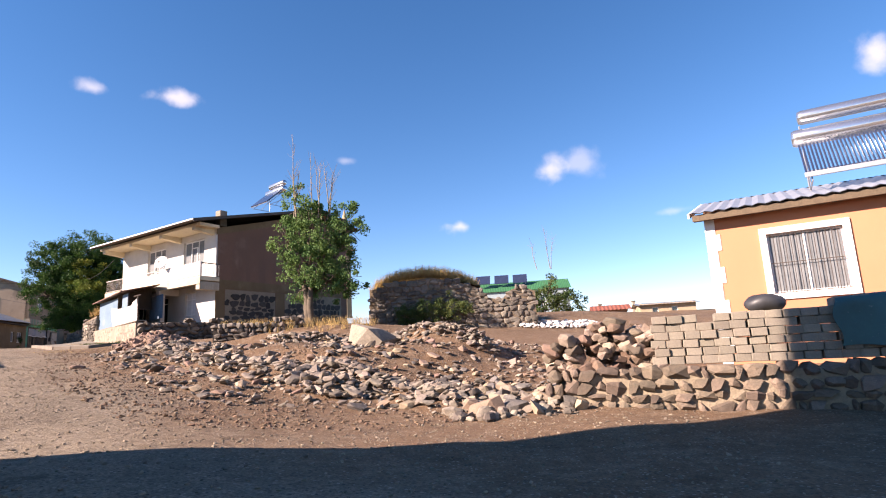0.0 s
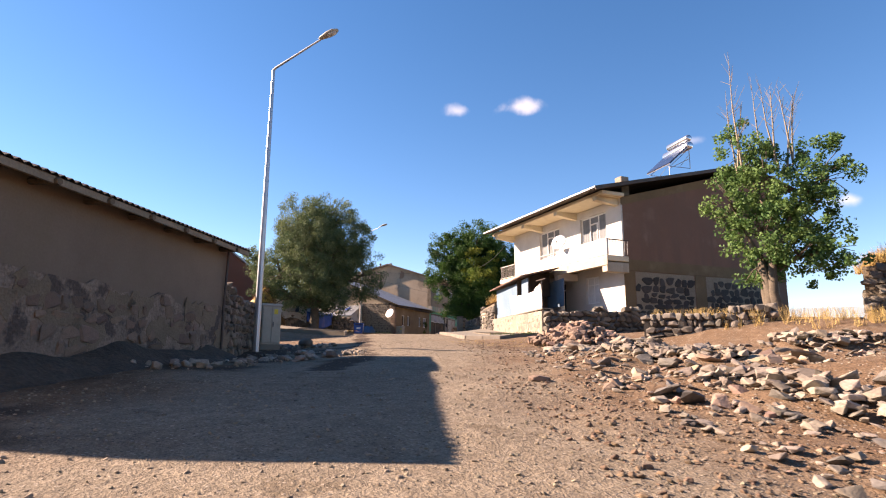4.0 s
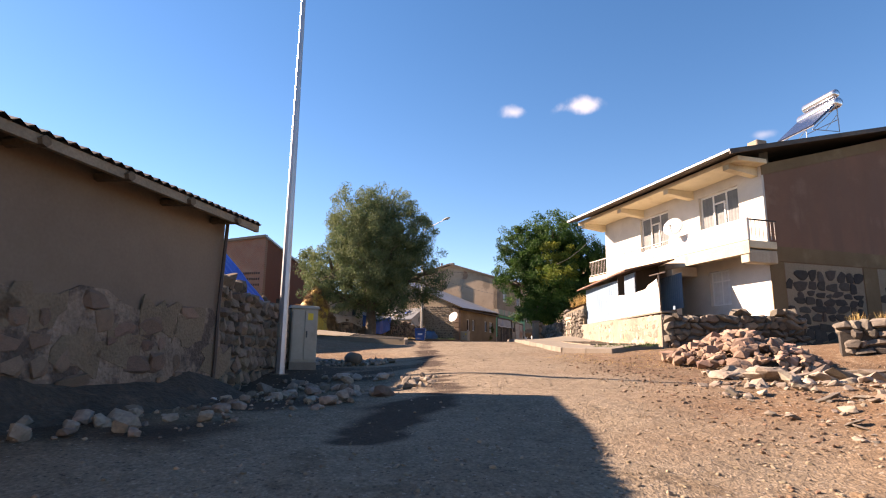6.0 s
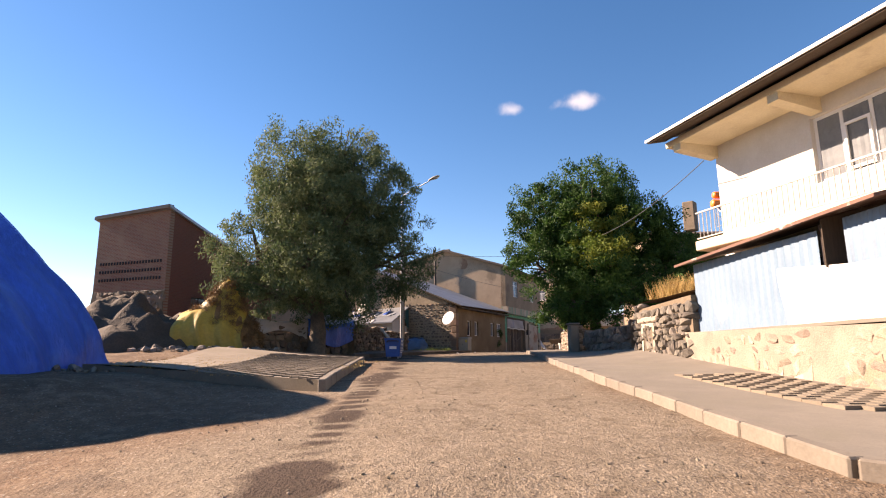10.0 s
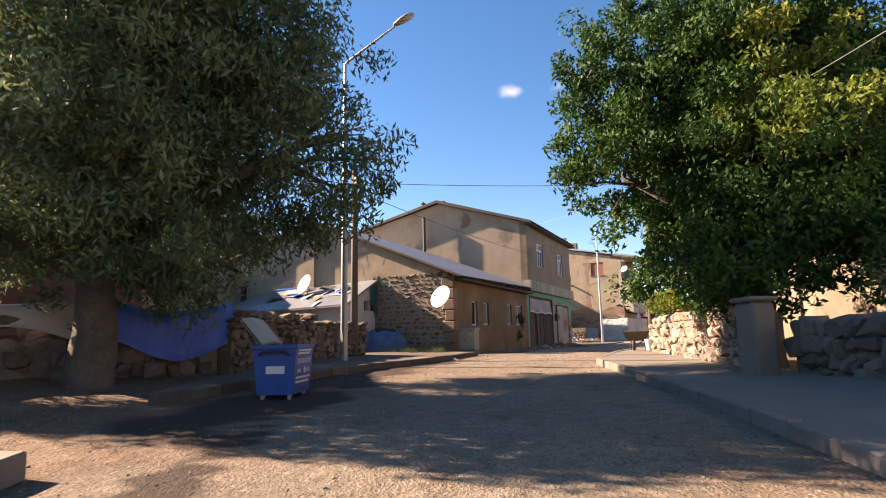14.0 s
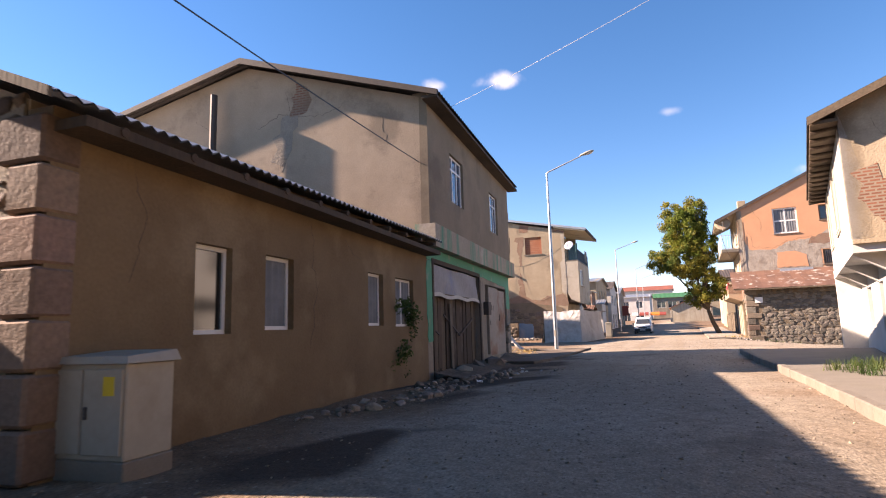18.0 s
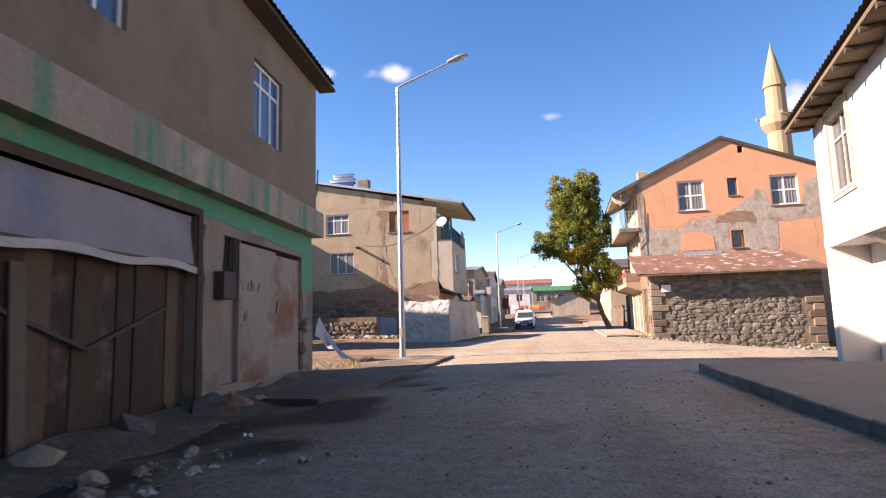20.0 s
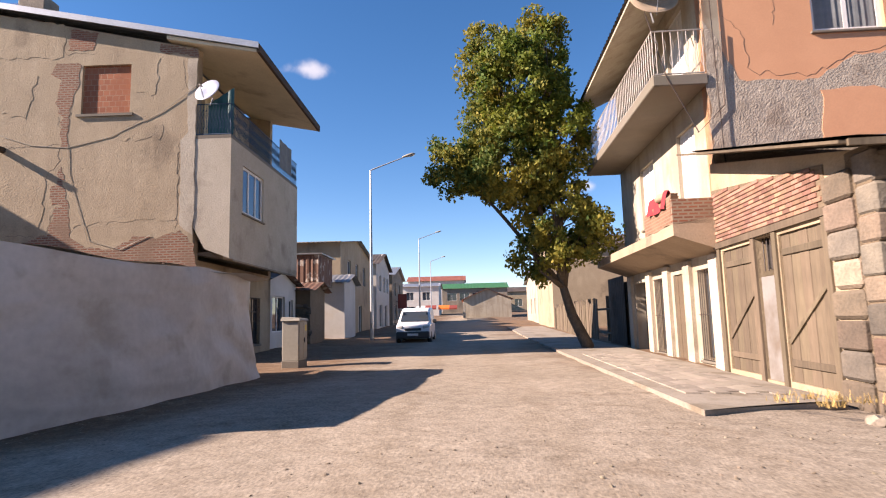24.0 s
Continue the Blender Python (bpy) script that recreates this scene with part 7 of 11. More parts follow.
def shop_house():
    zb = 3.4
    h = thing("house", pose(-45.28, 61.23, zb, 0, 0, 15), "two-storey plastered house over a green-painted shop with plank doors", "house")
    F = at(RIGHT_SIDE, 0, 0, -zb)
    L = 10.45
    garage, door = (0.5, 5.3, 3.1, 6.38), (6.75, 9.75, 3.65, 6.2)
    wall_part(h, F, [(0, 2.9), (L, 2.9), (L, 6.75), (0, 6.75)], [garage, (6.1, 6.7, 3.7, 6.2), door], "plaster_grey", 0.35, name="shop_wall")
    part("green_band", Geo().slab(ragged([(0.0, 6.42), (0.42, 6.42), (5.4, 6.42), (L, 6.25), (L, 6.75), (0, 6.75)], 0.3, 0.02, 8), [], -0.012, 0, F), "paint_green", h, "band of flaking green paint")
    for k, o in enumerate(([(0.0, 4.3), (0.4, 4.3), (0.42, 6.42), (0.0, 6.42)], [(9.85, 5.1), (L, 4.4), (L, 6.3), (9.8, 6.3)])):
        patch(h, F, o, "paint_green", 0.011, name="flaking_paint", seed=20 + k, amp=0.06)
    wins = [(1.95, 3.35, 8.35, 9.8), (6.95, 8.3, 8.25, 9.75)]
    up = at(RIGHT_SIDE, 0.12, 0, -zb)
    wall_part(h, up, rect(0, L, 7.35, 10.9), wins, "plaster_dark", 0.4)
    for o in wins:
        window(h, up, *o, lights=3, transom=0.28, deep=0.08, sill=None, pane_mat="glass_blue")
    part("floor_band", Geo().slab(rect(-0.02, L + 0.1, 6.75, 7.35), [], -0.16, 0.4, up), "band_worn", h)
    g = part("garage_door", Geo().slab(rect(*garage), [], 0.2, 0.24, F), "wood_dark", h)
    rnd = random.Random(3)
    u = 0.52
    while u < 5.2:
        wide = min(rnd.uniform(0.26, 0.46), 5.3 - u)
        z0, z1 = 3.42 + rnd.uniform(-0.1, 0.14), 5.53 + rnd.uniform(-0.02, 0.02)
        tip = rnd.uniform(-0.12, 0.12)
        face = Geo().slab(ragged([(0.008, tip), (wide * 0.5, -tip * 0.5), (wide - 0.008, -tip * 0.3), (wide - 0.008, z1 - z0), (0.008, z1 - z0)], 0.5, 0.008, int(u * 100)), [], 0, 0.035)
        part("plank", face, rnd.choice(("wood_dark", "wood_dark", "wood_door", "wood_beam")), g, m=F @ pose(u, 0.13 + rnd.uniform(0, 0.05), z0, 0, rnd.uniform(-1.0, 1.0), rnd.uniform(-2, 2)))
        u += wide
    part("plank", Geo().slab([(0, 0), (0.2, 0.02), (0.2, 1.9), (0.02, 1.92)], [], 0, 0.03), "wood_pole", g, "loose board leaning on the door", m=F @ pose(2.2, 0.06, 3.45, 0, -4))
    for a, b, c, d in ((0.5, 4.75, 1.2, 4.5), (1.6, 5.05, 3.2, 4.45), (3.2, 4.45, 4.7, 4.95)):
        part("brace", Geo().box(0, math.hypot(c - a, d - b), 0.085, 0.115, -0.022, 0.022, m=F @ pose(a, 0, b, 0, -math.degrees(math.atan2(d - b, c - a)), 0)), "iron", g, "thin iron strap")
    part("rag_strip", Geo().grid(30, 3, lambda a, b: F @ Vector((0.5 + a * 4.8, -0.03 - 0.02 * math.sin(a * 23), 5.5 + b * 0.1 + 0.03 * math.sin(a * 17)))), "tarp_white", h, "torn white strip under the banner", smooth=True)
    part("lintel", Geo().box(0.4, 5.5, 0.02, 0.16, 5.52 - 0.0, 5.62, m=F), "wood_grey", h)
    part("banner", Geo().grid(20, 6, lambda a, b: F @ Vector((0.55 + a * 4.7, 0.05 + 0.03 * math.sin(a * 11 + b * 4), 5.62 + b * 0.74))), "banner_grey", h, "torn grey plastic banner over the door", smooth=True)
    part("door_frame", Geo().slab([(0.38, 3.2), (0.5, 3.2), (0.5, 6.38), (5.3, 6.38), (5.3, 3.2), (5.42, 3.2), (5.42, 6.5), (0.38, 6.5)], [], -0.03, 0.2, F), "wood_dark", h)
    part("side_door", Geo().slab(rect(6.1, 6.7, 3.65, 5.35), [], 0.1, 0.16, F), "grey_door", h)
    part("vent_box", Geo().box(5.75, 6.15, -0.22, 0.05, 5.1, 5.55, 0.01, m=F), "iron", h)
    gr = part("iron_grille", Geo().slab(rect(6.1, 6.72, 5.4, 6.2), [], 0.2, 0.22, F), "opening_shade", h)
    for i in range(5):
        part("bar", Geo().tube([F @ Vector((6.17 + i * 0.12, 0.1, 5.38)), F @ Vector((6.17 + i * 0.12, 0.1, 6.2))], 0.01, 5), "iron", gr)
    md = part("metal_door", Geo().slab(rect(6.8, 8.35, 3.65, 6.15), [], 0.03, 0.08, F), "sheet_metal_door", h)
    part("door_leaf", Geo().slab(rect(8.38, 9.72, 3.65, 6.1), [], 0.045, 0.08, F), "sheet_metal_door", md)
    part("handle", Geo().tube([F @ Vector((8.3, -0.02, 4.9)), F @ Vector((8.3, -0.05, 5.15))], 0.015, 5), "iron", md)
    part("pier", Geo().slab(ragged(rect(5.45, 6.05, 3.2, 6.3), 0.3, 0.04, 5), [], -0.04, 0, F), "plaster_grey", h)
    part("pier", Geo().slab(ragged(rect(9.8, L, 3.0, 5.4), 0.3, 0.04, 6), [], -0.03, 0, F), "plaster_grey", h)
    masonry(h, at(RIGHT_SIDE, 0.02, 0, -zb), 9.75, L, 3.1, 5.2, "stone_grey", 0.3, 0.07, seed=28, deep=0.2, rough=0.3, gap=0.03, limit=30, tilt=12, inside=lambda u, z: noise.noise(Vector((u * 2, z * 1.3, 5))) > -0.15)
    for k in range(7):
        part("lettering", Geo().box(0, 0.012 + 0.03 * (k % 3), -0.004, 0.0, 0, 0.2 - 0.05 * (k % 2), m=F @ pose(6.95 + 0.14 * (k % 5), 0.03, 5.3 - 0.55 * (k // 5), 0, (k * 37) % 50 - 25)), "iron", md)
    part("plinth", Geo().slab(ragged(rect(5.45, L, 2.9, 3.55), 0.35, 0.06, 7), [], -0.07, 0, F), "plaster_grey", h)
    G = at(GABLE, 0, 0, -zb)
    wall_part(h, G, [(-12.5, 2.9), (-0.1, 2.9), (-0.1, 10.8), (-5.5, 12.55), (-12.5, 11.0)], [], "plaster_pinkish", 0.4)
    patch(h, G, [(-4.0, 10.9), (-3.4, 10.9), (-3.5, 11.7), (-3.9, 12.0)], "brick_old", 0.008, seed=4, amp=0.12, name="bare_brick")
    patch(h, G, [(-4.6, 9.4), (-4.0, 9.5), (-3.8, 10.8), (-4.4, 10.9)], "plaster_grey", 0.006, seed=6, amp=0.15)
    patch(h, G, [(-9.4, 8.8), (-7.6, 9.0), (-7.4, 10.2), (-9.2, 10.4)], "plaster_grey", 0.006, seed=7, amp=0.2)
    for k, pts in enumerate(([(-5.2, 10.6), (-4.4, 10.9), (-3.0, 10.7), (-2.2, 11.0)], [(-4.2, 11.8), (-4.0, 10.4), (-4.3, 9.2)], [(-1.2, 10.4), (-1.0, 9.6)], [(-7.4, 11.2), (-6.6, 10.6)])):
        crack(h, G, pts, 0.05, 100 + k)
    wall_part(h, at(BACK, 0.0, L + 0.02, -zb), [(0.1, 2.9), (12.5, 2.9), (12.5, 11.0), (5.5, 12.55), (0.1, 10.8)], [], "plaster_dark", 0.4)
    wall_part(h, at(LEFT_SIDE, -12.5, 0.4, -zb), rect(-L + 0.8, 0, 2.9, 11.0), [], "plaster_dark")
    ribbed_roof(h, [(0.55, -0.4, 10.75 - zb), (0.55, L + 0.25, 10.75 - zb), (-5.5, L + 0.25, 12.7 - zb), (-5.5, -0.4, 12.7 - zb)], "tin_brown", pitch=0.2)
    ribbed_roof(h, [(-12.9, L + 0.25, 11.0 - zb), (-12.9, -0.4, 11.0 - zb), (-5.5, -0.4, 12.7 - zb), (-5.5, L + 0.25, 12.7 - zb)], "tin_brown", pitch=0.2)
    part("verge", Geo().slab([(0.55, 10.6), (0.55, 10.75), (-5.5, 12.7), (-12.9, 11.0), (-12.9, 10.85), (-5.5, 12.52)], [], -0.42, -0.36, G), "tin_brown", h)
    part("eave", Geo().box(0.1, 0.52, -0.35, L + 0.35, 10.58 - zb, 10.66 - zb), "wood_dark", h)
    part("chimney", Geo().box(-5.8, -5.45, 0.6, 0.95, 11.8 - zb, 12.9 - zb, 0.02), "plaster_grey", h)
    part("stovepipe", Geo().tube([(-6.9, 0.5, 11.9 - zb), (-6.9, 0.5, 12.8 - zb)], 0.09, 8).lathe([(0.16, 0), (0.16, 0.05), (0.03, 0.14)], 10, pose(-6.9, 0.5, 12.8 - zb)), "iron", h)
    part("antenna", Geo().tube([(0.05, L - 0.02, 7.5 - zb), (0.14, L + 0.02, 7.9 - zb), (0.12, L + 0.16, 8.5 - zb)], 0.018, 5), "iron", h)


shop_house()
solid("mud_bank", Geo().grid(60, 10, lambda a, b: (lambda x, y: (x, y, ground_z(x, y) - 0.05 + max(0.0, 1 - b) ** 1.4 * (0.26 + 0.16 * noise.noise(Vector((a * 9, b * 3, 8)))) + 0.03 * noise.noise(Vector((a * 40, b * 8, 3)))))(-45.2 - 2.75 * a + 1.25 * b, 61.3 + 10.2 * a + 0.33 * b)), "mud", "low bank of dark mud and dirt before shop doors", "earth", smooth=True, kind="stuff")


def right_house():
    """The plastered house on the right, white towards the street."""
    zb = 3.4
    h = thing("house", pose(-36.2, 65.3, zb, 0, 0, 0.5), "two-storey house with cracked beige gable and white street front", "house")
    S = at(LEFT_SIDE, 0, 0, -zb)
    wins = [(-5.0, -3.6, 7.2, 8.9), (-9.3, -7.9, 7.2, 8.9)]
    wall_part(h, at(LEFT_SIDE, 0, 0, -zb), rect(-10.5, 0, 6.4, 9.5), wins, "whitewash", 0.4)
    for o in wins:
        window(h, S, *o, lights=2, transom=0.3, frame_mat="paint_cream", sill="white_paint", deep=0.08)
        part("window_surround", Geo().slab(rect(o[0] - 0.16, o[1] + 0.16, o[2] - 0.14, o[3] + 0.14), [rect(*o)], -0.035, 0, S), "paint_cream", h)
    wall_part(h, at(LEFT_SIDE, 0.75, 0, -zb), rect(-10.5, 0, 3.0, 6.4), [(-4.2, -3.2, 3.5, 5.6), (-8, -6.5, 4.3, 5.6)], "whitewash", 0.35)
    part("floor_slab", Geo().box(-0.02, 1.0, 0.1, 10.5, 6.1 - zb, 6.4 - zb), "whitewash", h)
    for y in (0.5, 4.0, 7.5, 10.0):
        part("corbel", Geo().slab([(0, 6.1 - zb), (0.75, 5.6 - zb), (0.75, 6.1 - zb)], [], y, y + 0.25), "whitewash", h)
    G = at(GABLE, 0, 0, -zb)
    wall_part(h, G, [(0.75, 3.0), (10, 3.0), (10, 11.0), (5.5, 11.6), (0, 9.5), (0, 6.3), (0.75, 6.3)], [], "plaster_beige", 0.4)
    st = part("rubble_base", Geo().slab(ragged([(0.76, 3.0), (9, 3.0), (9, 6.0), (2.6, 6.3), (1.6, 5.9), (0.76, 5.6)], 0.3, 0.07, 9), [], -0.03, 0.0, G), "mortar_pale", h)
    masonry(st, at(GABLE, 0, -0.03, -zb), 0.8, 6.5, 3.1, 6.0, "stone_pale", 0.3, 0.05, seed=31, deep=0.12, rough=0.28, gap=0.04, limit=190, tilt=6)
    for k, pts in enumerate(([(0.6, 9.2), (1.2, 8.0), (1.0, 7.0)], [(2.0, 9.4), (3.0, 8.6), (2.8, 7.4)], [(4.4, 10.4), (4.0, 9.0), (4.6, 7.6)])):
        crack(h, G, pts, 0.05, 110 + k)
    patch(h, G, [(0.2, 7.9), (0.6, 8.0), (1.5, 6.8), (1.6, 6.0), (0.8, 6.2), (0.3, 7.2)], "brick_old", 0.008, seed=14, amp=0.12, name="bare_brick")
    patch(h, G, [(1.9, 6.4), (6, 6.4), (6.0, 7.2), (3.2, 7.0)], "paint_cream", 0.008, seed=15, amp=0.15)
    wall_part(h, at(BACK, 0, 10.52, -zb), [(0, 3.0), (0, 9.5), (-5.5, 11.6), (-10, 11.0), (-10, 3.0)][::-1], [], "whitewash", 0.4)
    patch(h, at(BACK, 0, 10.52, -zb), [(-1.5, 5), (-0.1, 5), (-0.1, 7.4), (-0.9, 7.2)], "brick_old", 0.01, seed=16, amp=0.12, name="bare_brick")
    ribbed_roof(h, [(-0.6, 10.9, 9.35 - zb), (-0.6, -0.4, 9.35 - zb), (5.5, -0.4, 11.75 - zb), (5.5, 10.9, 11.75 - zb)], "tin_brown", pitch=0.2)
    ribbed_roof(h, [(10.5, -0.4, 11.0 - zb), (10.5, 10.9, 11.0 - zb), (5.5, 10.9, 11.75 - zb), (5.5, -0.4, 11.75 - zb)], "tin_brown", pitch=0.2)
    part("verge", Geo().slab([(-0.6, 9.15), (5.5, 11.55), (10.5, 10.8), (10.5, 11.0), (5.5, 11.74), (-0.6, 9.34)], [], -0.42, -0.34, G), "wood_beam", h)
    part("eave", Geo().box(-0.55, 0.0, -0.3, 10.8, 9.16 - zb, 9.24 - zb), "wood_beam", h)
    one = Geo().tube([(-0.55, 0, 0), (0.1, 0, 0.06)], 0.05, 6).mesh("rafter_end", "wood_dark")
    for i in range(14):
        part("rafter_end", one, "", h, m=pose(0, 0.2 + i * 0.78, 9.1 - zb))


right_house()


# ---- third stretch: cracked house with balcony, orange house with annex ----
def railing(parent, pts, z0, z1, mat, step=0.14, curl=False):
    """An iron rail along a polyline: rails as one part, each bar a sub-part."""
    g = Geo()
    for a, b in zip(pts, pts[1:]):
        for z in (z0 + 0.04, z1):
            g.tube([(a[0], a[1], z), (b[0], b[1], z)], 0.018, 5)
    r = part("railing", g, mat, parent)
    bar = Geo().tube([(0, 0, 0), (0, 0, z1 - z0 - 0.04)], 0.009, 5)
    if curl:
        n = 10
        bar.tube([(0, 0.05 * math.sin(2 * math.pi * k / n), 0.15 + (z1 - z0 - 0.35) * k / n) for k in range(n + 1)], 0.007, 4)
    bar = bar.mesh("bar", mat)
    for a, b in zip(pts, pts[1:]):
        L = math.hypot(b[0] - a[0], b[1] - a[1])
        yaw = math.degrees(math.atan2(b[1] - a[1], b[0] - a[0])) - 90
        for k in range(int(L / step) + 1):
            f = k * step / L
            part("bar", bar, "", r, m=pose(a[0] + (b[0] - a[0]) * f, a[1] + (b[1] - a[1]) * f, z0 + 0.04, 0, 0, yaw))
    return r


def cracked_house():
    zb = 3.4
    h = thing("house", pose(-55.36, 98.0, zb, 0, 0, 11), "three-storey cracked plaster house with an overhanging bay and mono-pitch roof", "house")
    G = at(GABLE, 0, 0, -zb)
    wins = [(-12.88, -11.4, 11.41, 12.87), (-8.63, -6.82, 11.33, 12.83), (-12.88, -11.41, 8.34, 9.84), (-8.34, -6.43, 8.27, 9.88)]
    infill, attic = (-3.63, -2.09, 11.24, 12.83), (-13.14, -12.43, 14.89, 15.56)
    wall_part(h, G, [(-14.6, 3.0), (0, 3.0), (0, 13.25), (-14.6, 16.4)], wins + [infill, attic], "plaster_beige", 0.35)
    window(h, G, *wins[0], lights=2, transom=0.3, deep=0.1, bar=0.08)
    window(h, G, *wins[1], lights=3, transom=0.3, deep=0.1, curtain="curtain_dim", bar=0.08)
    window(h, G, *wins[2], lights=2, transom=0, deep=0.08, curtain="curtain_dim", frame_mat="wood_beam")
    window(h, G, *wins[3], lights=3, transom=0, deep=0.08, curtain="curtain_dim", frame_mat="white_paint")
    part("brick_infill", Geo().slab(rect(*infill), [], 0.09, 0.3, G), "brick_infill", h, "bricked-up window opening")
    part("sill", Geo().box(-3.75, -1.97, -0.06, 0.08, 11.16 - zb, 11.24 - zb), "concrete", h)
    part("attic_hole", Geo().slab(rect(*attic), [], 0.25, 0.3, G), "opening_shade", h)
    # bare brick where the plaster fell, and thicker coats of plaster round it
    strips = [([(-8.6, 6.6), (0.1, 6.4), (0.05, 7.1), (-0.4, 7.55), (-1.1, 7.3), (-1.7, 7.45), (-2.4, 7.0), (-3.2, 7.1), (-3.75, 7.4), (-3.85, 8.3), (-4.25, 8.4), (-4.45, 7.5), (-5.6, 7.15), (-8.3, 7.05)], "brick_old"),
              ([(-4.35, 8.45), (-3.85, 8.3), (-4.02, 9.0), (-4.1, 9.55), (-4.22, 9.5), (-4.2, 9.15), (-4.45, 8.9)], "brick_old"),
              ([(-4.2, 10.25), (-3.98, 10.2), (-4.0, 11.2), (-3.9, 11.8), (-3.72, 12.3), (-3.68, 12.9), (-4.5, 12.92), (-4.62, 12.55), (-4.3, 12.4), (-4.42, 11.7), (-4.22, 11.1)], "brick_old"),
              ([(-4.1, 13.35), (-3.35, 13.3), (-3.2, 13.9), (-4.1, 14.05)], "brick_red"), ([(-1.2, 13.2), (0.0, 13.0), (0.0, 13.22), (-1.2, 13.45)], "brick_old"), ([(-14.5, 13.6), (-13.2, 13.8), (-13.0, 16.0), (-14.5, 16.3)], "brick_old")]
    for k, (o, mt) in enumerate(strips):
        patch(h, G, o, mt, 0.005 + 0.001 * k, name="bare_brick", seed=40 + k, amp=0.05, step=0.11)
    coats = [[(-3.7, 7.75), (-0.55, 7.9), (-0.5, 10.15), (-2.0, 10.25), (-3.8, 10.1)], [(-7.2, 13.2), (-4.3, 13.1), (-4.2, 14.2), (-7.2, 14.7)], [(-6.3, 11.4), (-5.3, 11.2), (-5.1, 12.5), (-6.2, 12.7)], [(-11.2, 7.4), (-8.9, 7.3), (-8.8, 10.3), (-11.0, 10.4)],
             [(-1.9, 11.9), (-1.3, 11.8), (-1.2, 12.95), (-1.8, 13.0)], [(-6.2, 7.4), (-4.7, 7.7), (-4.6, 9.3), (-5.4, 9.7), (-6.2, 9.5)], [(-2.4, 10.4), (-1.0, 10.4), (-1.1, 10.9), (-2.2, 10.95)]]
    for k, o in enumerate(coats):
        patch(h, G, o, "plaster_beige", 0.006 + 0.001 * (k % 3), seed=140 + k, amp=0.07, step=0.16)
    patch(h, G, [(-0.42, 7.65), (0.0, 7.4), (0.0, 12.9), (-0.3, 12.9), (-0.25, 10.5), (-0.45, 10.3)], "plaster_pale", 0.014, seed=150, amp=0.03, step=0.2)
    st = part("rubble_base", Geo().slab(ragged([(-14.6, 2.9), (-0.4, 2.9), (-0.4, 6.3), (-3.0, 6.75), (-9, 7.0), (-14.6, 7.2)], 0.4, 0.08, 45), [], -0.04, 0.0, G), "mortar_mud", h)
    masonry(st, at(GABLE, 0, -0.04, -zb), -10.5, -0.5, 3.1, 6.7, "stone_brown", 0.42, 0.07, seed=46, deep=0.16, rough=0.3, gap=0.05, limit=200, tilt=8)
    part("painted_dado", Geo().slab(ragged([(-6.2, 3.3), (-3.2, 3.3), (-3.2, 4.9), (-6.2, 5.0)], 0.3, 0.05, 47), [], -0.13, 0, G), "tin_blue", h, "faded pale blue dado")
    for k, pts in enumerate(([(-4.3, 11.2), (-4.15, 10.4), (-4.3, 9.7), (-4.65, 9.2), (-5.2, 8.75), (-5.9, 8.8)], [(-8.4, 7.6), (-6.0, 7.5), (-4.6, 7.5)], [(-0.45, 12.9), (-0.4, 12.2), (-0.25, 11.9)],
                             [(-8.9, 13.1), (-7.6, 13.35), (-6.8, 13.25), (-7.0, 13.0)], [(-6.4, 13.4), (-5.0, 13.3), (-3.3, 13.2)], [(-3.4, 9.6), (-2.2, 9.35), (-0.6, 9.4)], [(-0.48, 10.3), (-0.5, 9.0), (-0.55, 7.6)], [(-12.9, 14.6), (-13.4, 13.0), (-13.2, 12.4)],
                             [(-4.2, 8.4), (-4.45, 7.9), (-4.5, 7.4)], [(-8.6, 10.5), (-6.5, 10.25), (-4.2, 10.3)])):
        crack(h, G, pts, 0.05, 50 + k)
    # bay, ground floor and balcony
    L = 7.0
    S = at(RIGHT_SIDE, 1.1, 0, -zb)
    bw = (1.0, 2.9, 8.2, 9.75)
    wall_part(h, S, rect(0.3, L, 6.65, 10.35), [bw], "plaster_pale", 0.3, name="bay_wall")
    window(h, S, *bw, lights=3, transom=0, deep=0.06, frame_mat="white_paint", pane_mat="glass_blue", bar=0.09)
    wall_part(h, at(GABLE, 0.004, 0.004, -zb), [(0, 7.6), (0.35, 6.95), (1.1, 6.65), (1.1, 10.35), (0, 10.35)], [], "plaster_pale", 0.296, name="bay_wall")
    part("bay_floor", Geo().slab([(-0.2, 6.85 - zb), (0.35, 6.9 - zb), (1.1, 6.6 - zb), (1.1, 6.85 - zb)], [], 0.31, L), "plaster_grey", h)
    part("balcony_floor", Geo().box(0, 1.1, 0.0, L, 10.35 - zb, 10.45 - zb), "concrete", h)
    gf = at(RIGHT_SIDE, 0, 0, -zb)
    wall_part(h, gf, rect(0.35, L, 2.9, 6.65), [(0.7, 1.6, 3.5, 5.6), (2.3, 3.0, 3.9, 5.6), (4.2, 5.8, 3.9, 5.7)], "plaster_beige", 0.35)
    part("shop_door", Geo().slab(rect(0.7, 1.6, 3.5, 5.6), [], 0.2, 0.25, gf), "opening_shade", h)
    window(h, gf, 2.3, 3.0, 3.9, 5.6, lights=1, transom=0, frame_mat="wood_beam")
    window(h, gf, 4.2, 5.8, 3.9, 5.7, lights=3, transom=0.3, frame_mat="iron", grille=True)
    wall_part(h, at(RIGHT_SIDE, -0.9, 0, -zb), rect(0.35, L, 10.4, 13.4), [(1.5, 2.5, 10.5, 12.6), (3.8, 5.2, 11.2, 12.6)], "soffit_cream", 0.3)
